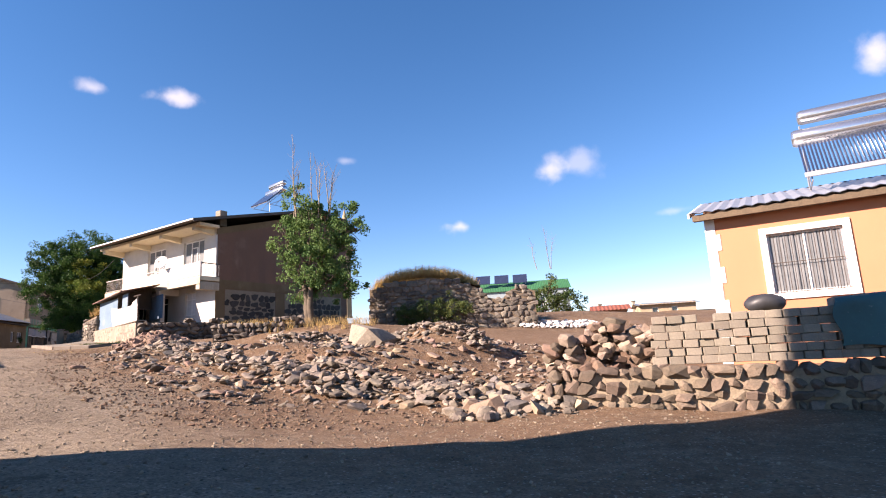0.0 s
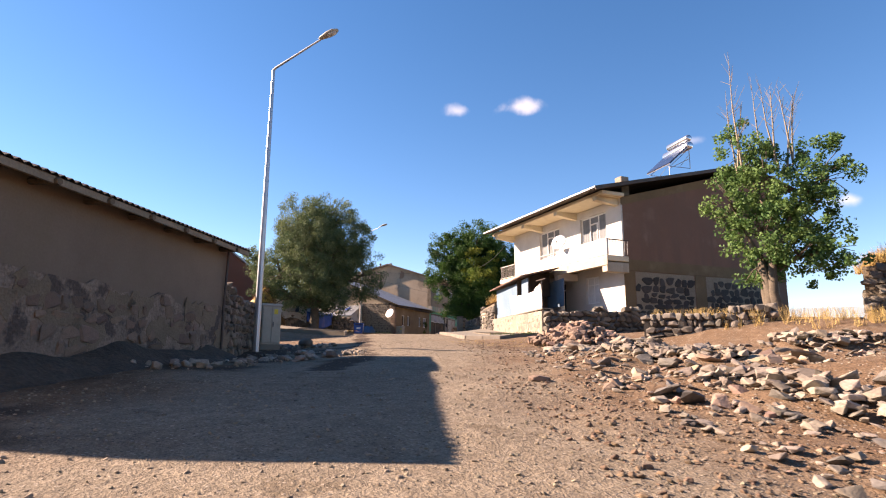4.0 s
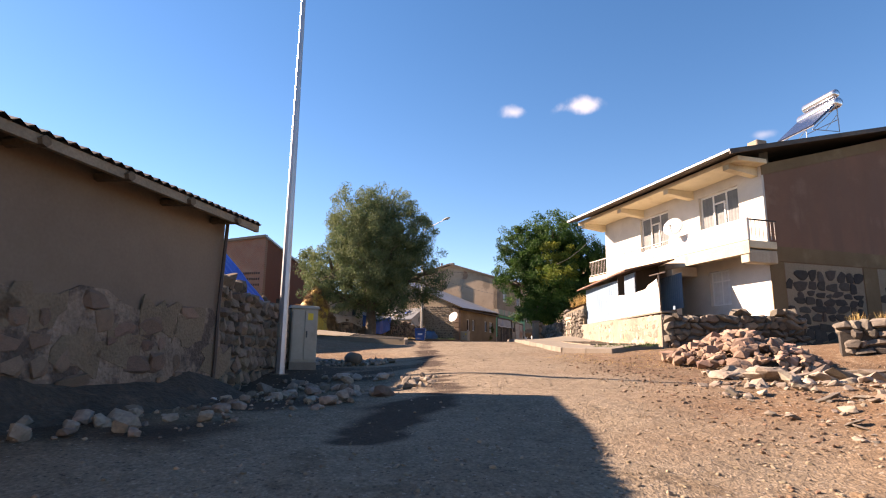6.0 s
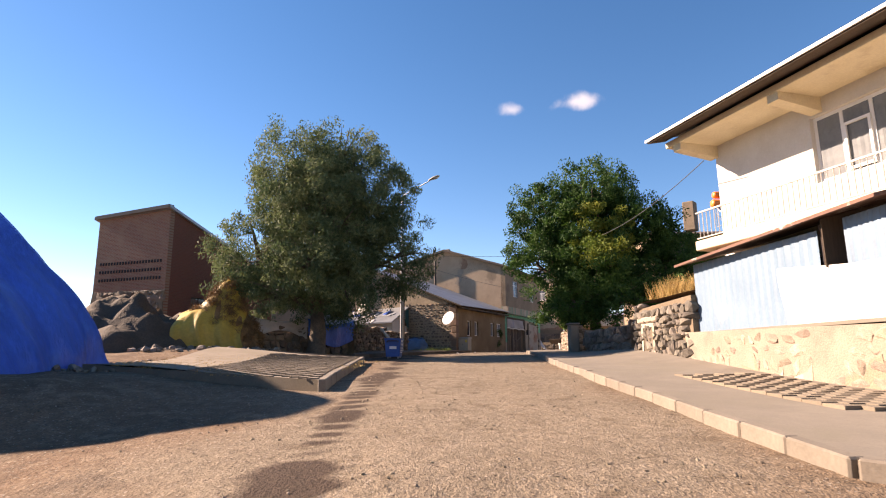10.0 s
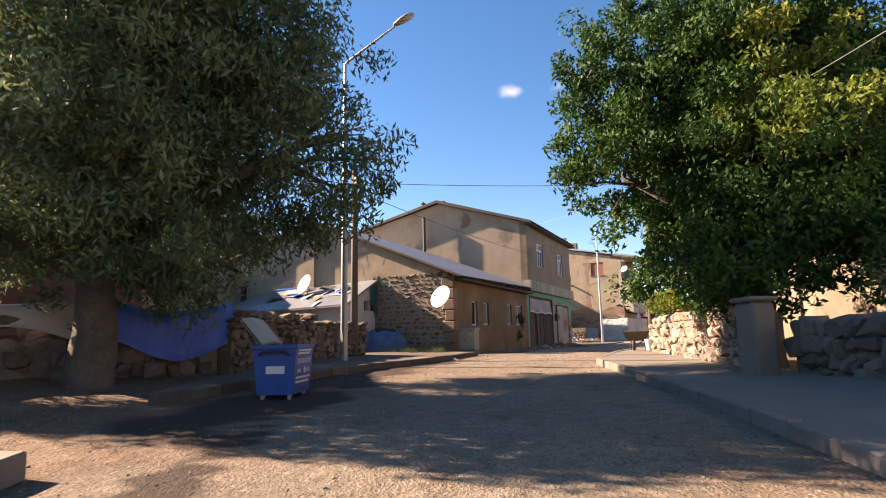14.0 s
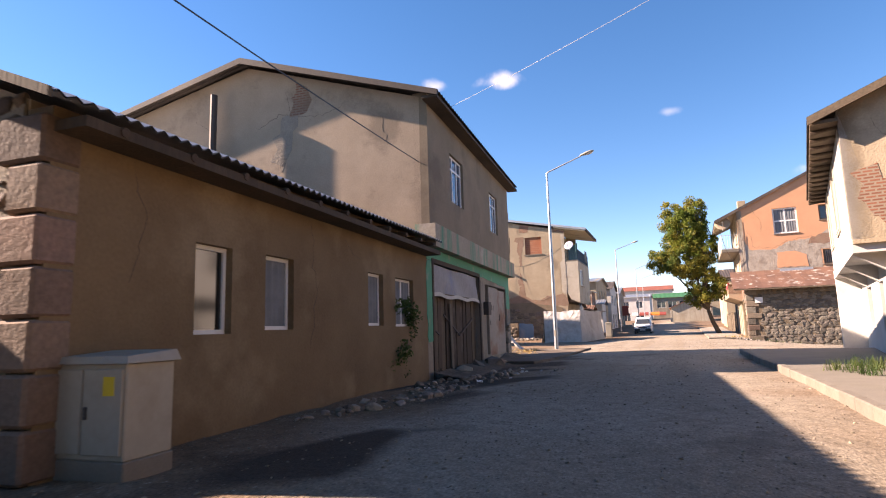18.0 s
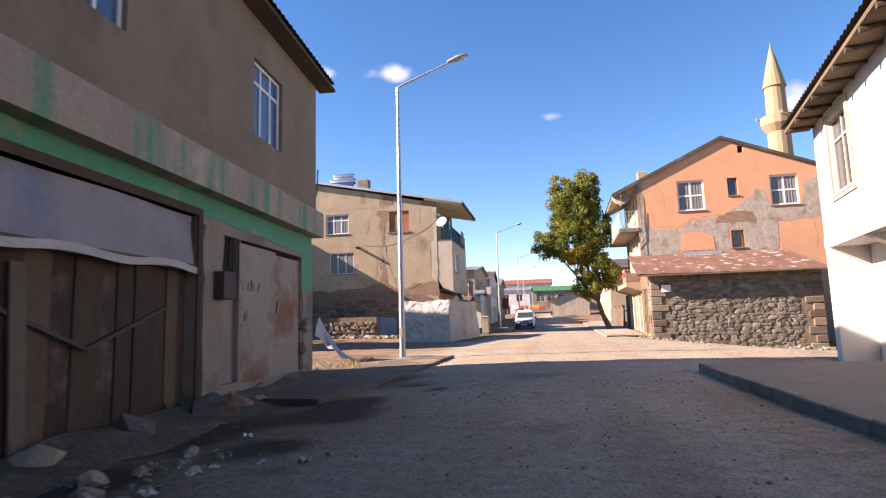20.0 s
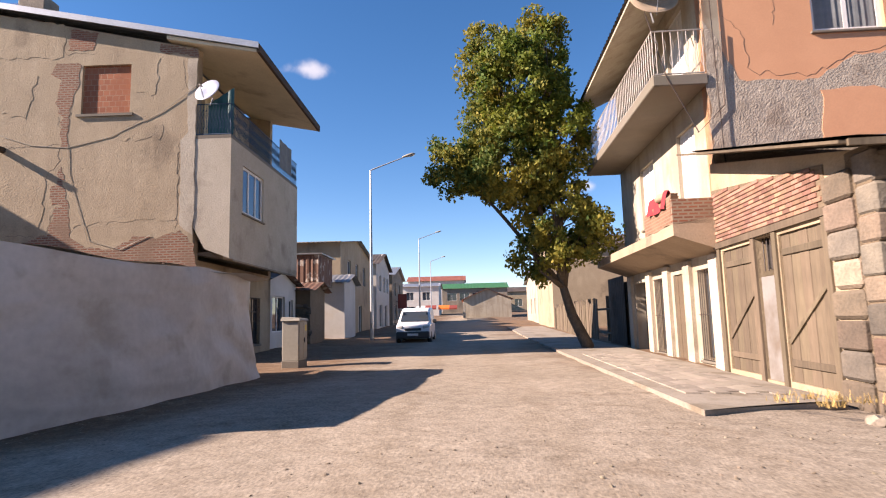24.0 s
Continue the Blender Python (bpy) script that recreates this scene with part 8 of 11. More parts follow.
    railing(h, [(0.0, 0.05), (1.06, 0.05), (1.06, L)], 10.45 - zb, 11.45 - zb, "iron_blue", 0.1, curl=True)
    part("balcony_screen", Geo().grid(14, 3, lambda a, b: (0.3 + a * 0.8, 0.16 + 0.02 * math.sin(a * 20), 10.5 - zb + b * (1.0 + 0.5 * a))), "tarp_teal", h, "blue-green mesh screen on the balcony", smooth=True)
    part("hung_rug", Geo().grid(10, 6, lambda a, b: (1.1 + 0.02 * math.sin(a * 15), 4.6 + a * 1.5, 10.7 - zb + b * 1.1)), "curtain_dim", h, "dark rug hung over the railing", smooth=True)
    wall_part(h, at(BACK, 0, L, -zb), [(0, 3.0), (14.6, 3.0), (14.6, 16.4), (0, 13.3)], [], "plaster_beige", 0.3)
    wall_part(h, at(LEFT_SIDE, -14.6, 0.35, -zb), rect(-L + 0.7, 0, 3.0, 16.3), [], "plaster_beige")
    ribbed_roof(h, [(2.0, -0.25, 13.22 - zb), (2.0, L + 0.25, 13.22 - zb), (-15.0, L + 0.25, 16.62 - zb), (-15.0, -0.25, 16.62 - zb)], "tin_grey", pitch=0.25)
    part("soffit", Geo().slab([(-0.9, 13.5 - zb), (1.95, 12.95 - zb), (1.95, 13.05 - zb), (-0.9, 13.62 - zb)], [], -0.2, L + 0.2), "soffit_cream", h)
    part("fascia", Geo().box(1.93, 2.02, -0.25, L + 0.25, 12.95 - zb, 13.2 - zb), "wood_dark", h)
    part("verge", Geo().slab([(2.0, 13.05), (2.0, 13.24), (-15.0, 16.64), (-15.0, 16.45)], [], -0.3, -0.24, G), "tin_bright", h)
    part("chimney", Geo().box(-6.3, -5.4, 0.5, 1.2, 13.9 - zb, 15.6 - zb, 0.03), "plaster_grey", h)
    part("wooden_stub", Geo().tube([(-6.0, 0.1, 10.2 - zb), (-6.05, -0.46, 10.16 - zb)], 0.1, 7), "wood_dark", h)
    g = Geo()
    g.tube([(-7.0, -0.012, 11.1 - zb), (-6.0, -0.012, 10.6 - zb), (-5.1, -0.012, 10.3 - zb), (-4.0, -0.012, 10.2 - zb), (-2.65, -0.012, 10.5 - zb), (-1.1, -0.012, 11.2 - zb), (0.1, -0.03, 12.1 - zb)], 0.009, 4)
    g.tube([(-3.95, -0.014, 10.2 - zb), (-3.9, -0.014, 9.4 - zb), (-3.55, -0.02, 8.35 - zb), (-3.2, -0.02, 7.3 - zb), (-2.2, -0.02, 7.0 - zb), (-1.3, -0.02, 7.4 - zb)], 0.007, 4)
    part("cable", g, "cabinet_grey", h, "pale slack cables")
    # low neighbour and its wall
    n = thing("annex_house", pose(-55.36, 98.0, zb, 0, 0, 11), "orange-red rendered annex with a tin roof, darkened for shade", "house")
    wall_part(n, at(GABLE, -18.6, -2.5, -zb), [(0, 3.0), (5.55, 3.0), (5.55, 12.0), (0, 12.15)], [(1.6, 2.1, 8.0, 9.0)], "annex_shaded", 0.3)
    part("stone_base", Geo().slab(ragged([(0, 3.0), (5.55, 3.0), (5.55, 7.6), (3.2, 7.2), (0, 7.9)], 0.35, 0.08, 12), [], -0.03, 0, at(GABLE, -18.6, -2.5, -zb)), "mortar_mud", n)
    masonry(n, at(GABLE, -18.6, -2.52, -zb), 1.0, 5.55, 3.1, 7.2, "stone_brown", 0.4, 0.05, seed=48, deep=0.14, rough=0.3, gap=0.04, limit=90, tilt=8)
    wall_part(n, at(RIGHT_SIDE, -13.05, -2.2, -zb), [(0, 3.0), (2.15, 3.0), (2.15, 12.45), (0, 12.0)], [], "plaster_grey", 0.3)
    roof_plane(n, [(-19.0, -2.8, 12.2 - zb), (-12.9, -2.8, 12.05 - zb), (-12.9, -0.02, 12.55 - zb), (-19.0, -0.02, 12.7 - zb)], "tin_grey")
    part("window_hole", Geo().slab(rect(-17.0, -16.5, 8.0, 9.0), [], -2.25, -2.2, at(GABLE, 0, 0, -zb)), "opening_shade", n)
    w = thing("stone_wall", pose(-65.2, 94.6, 3.3, 0, 0, 11), "crumbling dark rubble wall across a yard", "wall")
    part("core", Geo().box(-2.5, 6.0, 0.12, 0.5, -0.4, 1.7), "mortar_mud", w)
    masonry(w, GABLE, -2.5, 6.0, -0.3, 1.9, "stone_brown", 0.36, 0.08, seed=51, deep=0.3, rough=0.3, limit=130, tilt=8)


cracked_house()
M_B = Matrix.Translation((-55.36, 98.0, 3.4)) @ pose(0, 0, 0, 0, 0, 11)
dish(M_B @ pose(0.45, -0.15, 8.35, -25, 0, -16), "bluish-grey satellite dish on a blue balcony railing", 0.42, mat="dish_blue")
solar_heater(M_B @ pose(-8.2, 2.2, 11.4, 0, 0, 0), "silver solar water heater on a mono-pitch tin roof", width=2.0, twin=True, tall=0.9)


def plastic_stall():
    t = thing("plastic_stall", pose(-50.75, 87.9, 3.5, 0, 0, 3), "market stall wrapped in creased greyish-white plastic sheeting", "stall")
    pts = [(-2.7, 0.2), (0, 0), (0.2, 3.2), (-0.35, 6.9)]

    def sheet(a, b, seed, flare=0.25, belly=0.0):
        A, B = Vector((*a, 0)), Vector((*b, 0))
        d = (B - A).normalized()
        nrm = Vector((d.y, -d.x, 0))

        def fn(u, v):
            p = A.lerp(B, u)
            crease = sum(0.022 * (1 - min(1.0, abs(noise.noise(Vector((u * c1 + v * c2, v * c3 - u * c4, seed + c1)))) * 3.2)) ** 2 for c1, c2, c3, c4 in ((3.2, 2.4, 2.0, 1.5), (5.5, -3.0, 3.6, 1.0), (2.0, 4.5, 1.2, 3.5)))
            fold = (1 - 0.5 * belly) * 0.8 * crease + 0.07 * noise.noise(Vector((u * 3, v * 2.5, seed))) + 0.03 * noise.noise(Vector((u * 7 + v * 5, v * 3 - u * 4, seed))) + 0.006 * noise.noise(Vector((u * 16, v * 12, seed))) + belly * 0.22 * noise.noise(Vector((u * 9 + v * 2, v * 3 - u * 2, seed)))
            q = p + nrm * (fold * (1 - belly) + flare * u * (1 - v) ** 3 + belly * math.sin(math.pi * u))
            return (q.x, q.y, v * (2.2 + 0.05 * math.sin(u * 8 + seed) + 0.07 * noise.noise(Vector((u * 6, seed, 1)))) - 0.02)
        return Geo().grid(90, 54, fn)
    part("front_sheet", sheet(pts[0], pts[1], 1, 0.05), "tarp_white", t, smooth=True)
    part("side_sheet", sheet(pts[1], pts[3], 2, 0.3, 0.4), "tarp_white", t, smooth=True)
    part("side_sheet", sheet((-2.9, 6.9), pts[0], 3), "tarp_white", t, smooth=True)
    part("top_sheet", Geo().grid(14, 20, lambda a, b: (-2.75 + a * (2.8 + 0.1 * b), 0.15 + b * 6.7, 2.2 - 0.12 * math.sin(math.pi * a) + 0.03 * math.sin(b * 18 + a * 5))), "tarp_white", t, smooth=True)
    part("rope", Geo().tube([(-2.7, 0.12, 0.3), (-1.3, 0.0, 1.3), (0, -0.06, 1.9)], 0.012, 5).tube([(0.03, 0.0, 2.2), (0.0, 0.05, 1.2), (0.05, 0.0, 0)], 0.03, 5), "tarp_white", t)
    for x, y in pts + [(-2.9, 6.9)]:
        part("post", Geo().tube([(x - 0.05, y + 0.06, -0.1), (x - 0.05, y + 0.06, 2.2)], 0.03, 6), "wood_grey", t)


plastic_stall()


def plank_door(parent, m, u0, u1, z0, z1, n, mat="wood_grey", brace=True, name="door", label=""):
    d = part(name, Geo().slab(rect(u0, u1, z0, z1), [], 0.08, 0.11, m), mat, parent, label)
    w = (u1 - u0) / n
    me = Geo().box(0.004, w - 0.004, 0, 0.03, 0, z1 - z0, 0.006).mesh("plank", mat)
    for i in range(n):
        part("plank", me, "", d, m=m @ pose(u0 + i * w, 0.045 + 0.006 * (i % 2), z0))
    if brace:
        L, an = math.hypot(u1 - u0, (z1 - z0) * 0.5), math.degrees(math.atan2((z1 - z0) * 0.4, u1 - u0))
        for z in (z0 + 0.25, z1 - 0.35):
            part("ledge", Geo().box(u0 + 0.03, u1 - 0.03, 0.015, 0.045, z, z + 0.11, 0.006, m=m), mat, d)
        part("brace", Geo().box(0, L * 0.9, 0.015, 0.044, 0, 0.07, m=m @ pose(u0 + 0.05, 0, z0 + 0.6, 0, -an, 0)), mat, d)
    return d


def peeling_house():
    zb = 3.4
    h = thing("house", pose(-41.23, 96.34, zb, 0, 0, 9), "three-storey orange house with peeling paint and iron balconies", "house")
    G = at(GABLE, 0, 0, -zb)
    W = 11.1
    wins = [(2.35, 3.89, 10.8, 12.67), (5.22, 5.78, 11.57, 12.65), (7.54, 9.05, 10.81, 12.63), (5.19, 5.89, 8.41, 9.46)]
    attic = (5.95, 6.25, 14.15, 14.6)
    wall_part(h, G, [(0, 2.8), (W, 2.8), (W, 12.72), (5.04, 15.1), (0, 12.75)], wins + [attic], "paint_orange", 0.35)
    for i, o in enumerate(wins):
        window(h, G, *o, lights=2 if i in (0, 2) else 1, transom=0.5 if i in (0, 2) else 0, deep=0.1, frame_mat="white_paint" if i in (0, 2) else "wood_grey", pane_mat="glass", sill="concrete", grille=i == 3, bar=0.1, curtain="curtain_dim" if i in (0, 2) else None)
    part("attic_hole", Geo().slab(rect(*attic), [], 0.25, 0.3, G), "opening_shade", h)
    patch(h, G, [(0.0, 7.9), (5.1, 7.9), (5.1, 10.45), (4.9, 10.35), (3.2, 10.2), (2.3, 9.7), (0.7, 9.75), (0.2, 10.9), (0.0, 11.2)], "render_bare", 0.006, name="bare_render", seed=61, amp=0.05, step=0.16)
    patch(h, G, [(5.08, 9.5), (5.97, 9.5), (5.97, 11.1), (5.5, 10.8), (5.08, 10.45)], "render_bare", 0.007, name="bare_render", seed=67, amp=0.02, step=0.2)
    patch(h, G, [(5.95, 7.9), (7.7, 7.9), (7.75, 9.85), (W, 10.0), (W, 12.2), (10.2, 12.4), (9.35, 12.1), (9.15, 10.65), (7.5, 10.65), (7.2, 11.7), (6.8, 11.9), (6.3, 11.4), (5.95, 11.1)], "render_bare", 0.006, name="bare_render", seed=68, amp=0.04, step=0.18)
    patch(h, G, [(2.3, 8.35), (4.3, 8.35), (4.15, 9.2), (3.5, 9.5), (2.4, 9.45)], "paint_orange", 0.018, name="orange_paint", seed=62, amp=0.04)
    patch(h, G, [(4.3, 9.85), (6.7, 9.9), (6.5, 10.5), (5.4, 10.65), (4.4, 10.3)], "brick_old", 0.012, name="bare_brick", seed=64, amp=0.1)
    for k, pts in enumerate(([(0.4, 11.3), (0.8, 10.95), (0.95, 9.9), (2.3, 9.85), (3.1, 10.25), (4.8, 10.5)], [(6.6, 10.6), (6.4, 9.6), (6.6, 8.6)], [(1.0, 12.9), (1.6, 11.8), (1.5, 11.0)], [(9.6, 10.3), (9.8, 9.0), (9.7, 8.2)])):
        crack(h, G, pts, 0.06, 70 + k)
    # street front
    L = 8.0
    S = at(LEFT_SIDE, 0, 0, -zb)
    f_wins = [(-2.2, -1.0, 7.3, 9.2), (-5.6, -4.2, 7.3, 9.2), (-2.4, -1.2, 10.5, 12.3), (-5.8, -4.6, 10.5, 12.3)]
    shops = [(-1.5, -0.7, 3.6, 5.7), (-3.2, -2.4, 3.5, 5.7), (-4.9, -4.0, 3.6, 5.7), (-7.0, -5.6, 3.5, 5.7)]
    wall_part(h, S, rect(-L, 0.0, 2.9, 12.75), f_wins + shops, "paint_cream", 0.35)
    for o in f_wins:
        window(h, S, *o, lights=2, transom=0.3, deep=0.1, frame_mat="white_paint", curtain="curtain_white")
    plank_door(h, S, *shops[1], 4, "wood_beam", False)
    for o in (shops[0], shops[2]):
        window(h, S, *o, lights=1, transom=0, deep=0.15, frame_mat="wood_grey", grille=True)
    part("shop_dark", Geo().slab(rect(*shops[3]), [], 0.3, 0.33, S), "opening_shade", h)
    for y in (0.35, 2.0, 3.6, 5.25, 7.4):
        part("pier", Geo().slab(rect(-y - 0.22, -y + 0.22, 3.0, 5.95), [], -0.1, 0, S), "plaster_pale", h)
    # upper balcony with white iron rail, lower one with brick parapet
    part("balcony_slab", Geo().box(-1.2, 0, -0.05, L, 9.7 - zb, 9.95 - zb, 0.02), "concrete", h)
    railing(h, [(-0.05, 0.0), (-1.15, 0.0), (-1.15, L)], 9.95 - zb, 11.0 - zb, "iron_white", 0.17, curl=True)
    part("balcony_slab", Geo().slab([(-1.0, 6.35 - zb), (0, 6.0 - zb), (0, 6.75 - zb), (-1.0, 6.6 - zb)], [], -0.05, L), "plaster_pinkish", h)
    part("brick_parapet", Geo().slab(ragged([(-2.0, 6.6), (0, 6.6), (0.02, 7.25), (-0.9, 7.2), (-2.0, 7.1)], 0.15, 0.03, 66), [], -1.0, -0.85, S), "brick_old_side", h)
    part("parapet_end", Geo().box(-1.0, -0.1, -0.05, 0.06, 6.6 - zb, 7.15 - zb), "brick_old", h)
    part("red_blanket", Geo().grid(10, 8, lambda a, b: (-1.05 + 0.25 * b - 0.04 * math.sin(a * 14), 0.3 + a * 1.2, 7.0 - zb + 0.42 * math.sin(math.pi * b) + 0.03 * math.sin(a * 9))), "red_cloth", h, "red and white blanket on the parapet", smooth=True)
    part("cushion", Geo().lathe([(0.05, 0), (0.24, 0.04), (0.27, 0.12), (0.2, 0.2), (0.04, 0.23)], 12, pose(-0.85, 0.7, 7.2 - zb)), "plaster_pinkish", h, smooth=True)
    wall_part(h, at(BACK, 0, L, -zb), [(0, 12.7), (0, 3.0), (-W, 3.0), (-W, 12.7), (-5.04, 15.1)][::1], [], "plaster_grey", 0.3)
    wall_part(h, at(RIGHT_SIDE, W, 0.35, -zb), rect(0, L - 0.7, 2.8, 12.7), [], "plaster_grey", 0.3)
    ribbed_roof(h, [(-1.5, L + 0.3, 12.15 - zb), (-1.5, -0.12, 12.15 - zb), (5.04, -0.12, 15.27 - zb), (5.04, L + 0.3, 15.27 - zb)], "tin_brown")
    ribbed_roof(h, [(W + 0.5, -0.12, 12.6 - zb), (W + 0.5, L + 0.3, 12.6 - zb), (5.04, L + 0.3, 15.27 - zb), (5.04, -0.12, 15.27 - zb)], "tin_brown")
    part("verge", Geo().slab([(-1.5, 11.95), (5.04, 15.08), (W + 0.5, 12.42), (W + 0.5, 12.62), (5.04, 15.28), (-1.5, 12.16)], [], -0.14, -0.08, G), "tin_brown", h)
    part("soffit", Geo().slab([(-1.45, 12.0 - zb), (0.0, 12.65 - zb), (0, 12.72 - zb), (-1.45, 12.07 - zb)], [], -0.08, L + 0.25), "paint_cream", h)
    part("chimney", Geo().box(0.2, 0.75, 0.5, 1.0, 12.6 - zb, 13.6 - zb, 0.02), "plaster_beige", h)
    part("cable", Geo().tube([(-1.2, 0.2, 11.6 - zb), (-0.9, -0.05, 9.9 - zb), (-0.3, -0.06, 8.6 - zb), (0.3, -0.05, 9.2 - zb), (0.35, -0.05, 10.9 - zb)], 0.014, 4).tube([(0.15, -0.06, 12 - zb), (0.2, -0.06, 8 - zb), (0.1, -0.6, 6.8 - zb)], 0.012, 4), "iron", h)
    # annex in front of the gable
    a = thing("stone_annex", pose(-40.7, 91.2, zb, 0, 0, 7), "rubble-stone annex with dressed quoins and a rusty tin lean-to roof", "annex")
    A = at(GABLE, 0, 0, -zb)
    wall_part(a, A, [(0, 3.0), (7.9, 2.6), (7.9, 6.6), (0, 6.75)], [], "mortar_mud", 0.5)
    masonry(a, at(GABLE, 0, 0, -zb), 0.75, 7.0, 2.8, 6.55, "stone_grey", 0.26, 0.03, seed=71, deep=0.2, rough=0.3, boxy=0.8, gap=-0.035, limit=520, tilt=5)
    rq = random.Random(72)
    for side in (0, 1):
        z = 2.95 if side == 0 else 2.7
        i = side
        while z < 6.45:
            t = rq.uniform(0.32, 0.43)
            w = (0.78 if i % 2 else 0.5) * rq.uniform(0.85, 1.12)
            kind = rq.choice(["stone_brown", "stone_grey", "stone_brown", "stone_reddish"])
            part("quoin", Geo().box(-w / 2, w / 2, -0.2, 0.2, -t / 2 + 0.008, t / 2 - 0.008, rq.uniform(0.02, 0.05)), kind, a, m=pose(7.92 - w / 2 if side else w / 2 - 0.03, 0.14 + rq.uniform(-0.02, 0.02), z + t / 2 - zb, rq.uniform(-1.5, 1.5), rq.uniform(-1.5, 1.5), rq.uniform(-2, 2)))
            z += t
            i += 1
    S2 = at(LEFT_SIDE, 0, 0.3, -zb)
    wall_part(a, S2, [(-4.9, 3.0), (0, 3.0), (0, 6.75), (-4.9, 7.9)], [(-2.2, -0.85, 3.55, 5.95), (-3.05, -2.35, 3.5, 6.0), (-4.6, -3.2, 3.55, 5.95)], "plaster_beige", 0.35)
    plank_door(a, S2, -2.2, -0.85, 3.55, 5.95, 5)
    plank_door(a, S2, -3.05, -2.35, 3.5, 5.3, 1, "grey_door", False)
    part("transom_grille", Geo().slab(rect(-3.05, -2.35, 5.45, 6.0), [], 0.2, 0.22, S2), "opening_shade", a)
    for i in range(5):
        part("bar", Geo().tube([S2 @ Vector((-2.98 + i * 0.14, 0.1, 5.4)), S2 @ Vector((-2.98 + i * 0.14, 0.1, 6.0))], 0.012, 5), "iron", a)
    plank_door(a, S2, -4.6, -3.2, 3.55, 5.95, 5)
    for u in (-4.75, -3.12, -2.3, -0.78):
        part("post", Geo().slab(rect(u - 0.07, u + 0.07, 3.3, 6.05), [], -0.04, 0.05, S2), "wood_grey", a)
    part("lintel", Geo().slab(rect(-4.9, -0.7, 6.02, 6.14), [], -0.06, 0.02, S2), "wood_grey", a)
    bricks = part("brick_course", Geo().slab([(-4.9, 6.14), (-0.7, 6.14), (-0.7, 6.75), (-4.9, 7.3)], [], -0.015, 0, S2), "mortar_mud", a)
    br = Geo().box(0, 0.21, -0.03, 0.03, 0, 0.065, 0.006).mesh("brick", "brick_old_piece")
    for r in range(13):
        for k in range(19):
            u = -4.88 + k * 0.222 + (0.11 if r % 2 else 0)
            z = 6.16 + r * 0.08
            if u + 0.21 < -0.7 and z + 0.07 < 6.75 + (-0.7 - u) * 0.13:
                part("brick", br, "", bricks, m=S2 @ pose(u, -0.01, z))
    for i in range(9):
        t, kind = 0.4, rq.choice(["stone_brown", "stone_grey", "stone_brown", "stone_pale"])
        part("quoin", Geo().box(-rq.uniform(0.28, 0.38), 0.3, -0.13, 0.15, -0.19, 0.19, rq.uniform(0.02, 0.05)), kind, a, m=S2 @ pose(-0.36 + rq.uniform(-0.02, 0.02), 0.06, 3.15 + i * t, rq.uniform(-1.5, 1.5), 0, rq.uniform(-2, 2)))
    part("number_plate", Geo().box(0.5, 0.95, -0.13, -0.1, 5.75 - zb, 6.1 - zb), "white_paint", a, "small blank white wall plate")
    part("roof_beam", Geo().box(-0.6, 8.1, -0.64, -0.6, 6.56 - zb, 6.64 - zb), "wood_grey", a)
    roof = ribbed_roof(a, [(-0.7, -0.6, 6.68 - zb), (8.2, -0.6, 6.62 - zb), (8.0, 5.2, 8.2 - zb), (-0.7, 5.2, 8.2 - zb)], "tin_rust", pitch=0.9, amp=0.012)
    roof_plane(a, [(-0.68, -0.58, 6.64 - zb), (8.18, -0.58, 6.58 - zb), (7.98, 5.2, 8.16 - zb), (-0.68, 5.2, 8.16 - zb)], "wood_grey", 0.04, name="roof_deck")
    one = Geo().tube([(0, -0.55, 0), (0, 0.2, 0.18)], 0.05, 6).mesh("rafter_end", "wood_grey")
    for i in range(9):
        part("rafter_end", one, "", a, m=pose(0.1 + i, 0, 6.5 - zb))
    part("flashing", Geo().box(2.5, 4.5, 4.6, 4.75, 8.02 - zb, 8.2 - zb), "tin_bright", a)


surf("brick_old_piece", (0.30, 0.165, 0.115), (0.225, 0.12, 0.085), 3.0, fine=40, jitter=0.2, bump=0.6, pieces=0.4)
peeling_house()
dish(Matrix.Translation((-41.23, 96.34, 3.4)) @ pose(0, 0, 0, 0, 0, 9) @ pose(-0.95, 0.35, 8.5, -25, 0, 0), "weathered satellite dish under an orange house's eave", 0.55, mat="plaster_pinkish")


def minaret():
    t = thing("minaret", pose(-24.9, 141.7, 3), "slender pale stone minaret with a conical cap", "minaret")
    part("shaft", Geo().lathe([(1.7, 0), (1.7, 8), (1.45, 9), (1.35, 24.5), (1.6, 25.0)], 16), "minaret_stone", t)
    part("gallery", Geo().lathe([(1.4, 24.4), (2.0, 25.3), (2.05, 26.4), (1.9, 26.4), (1.9, 25.5), (1.2, 25.45)], 16), "minaret_stone", t)
    part("upper_shaft", Geo().lathe([(1.25, 25.4), (1.2, 30.2), (1.35, 30.5)], 16), "minaret_stone", t)
    part("cap", Geo().lathe([(1.4, 30.4), (0.7, 33.6), (0.06, 36.2), (0.02, 36.6)], 16), "minaret_stone", t)
    for k in range(8):
        part("loudspeaker", Geo().lathe([(0.08, 0), (0.1, 0.2), (0.25, 0.5)], 8, pose(1.9 * math.cos(k * 0.785), 1.9 * math.sin(k * 0.785), 26.4, 90, 0, math.degrees(k * 0.785) + 90)), "cabinet_grey", t) if k in (4, 6) else None


minaret()


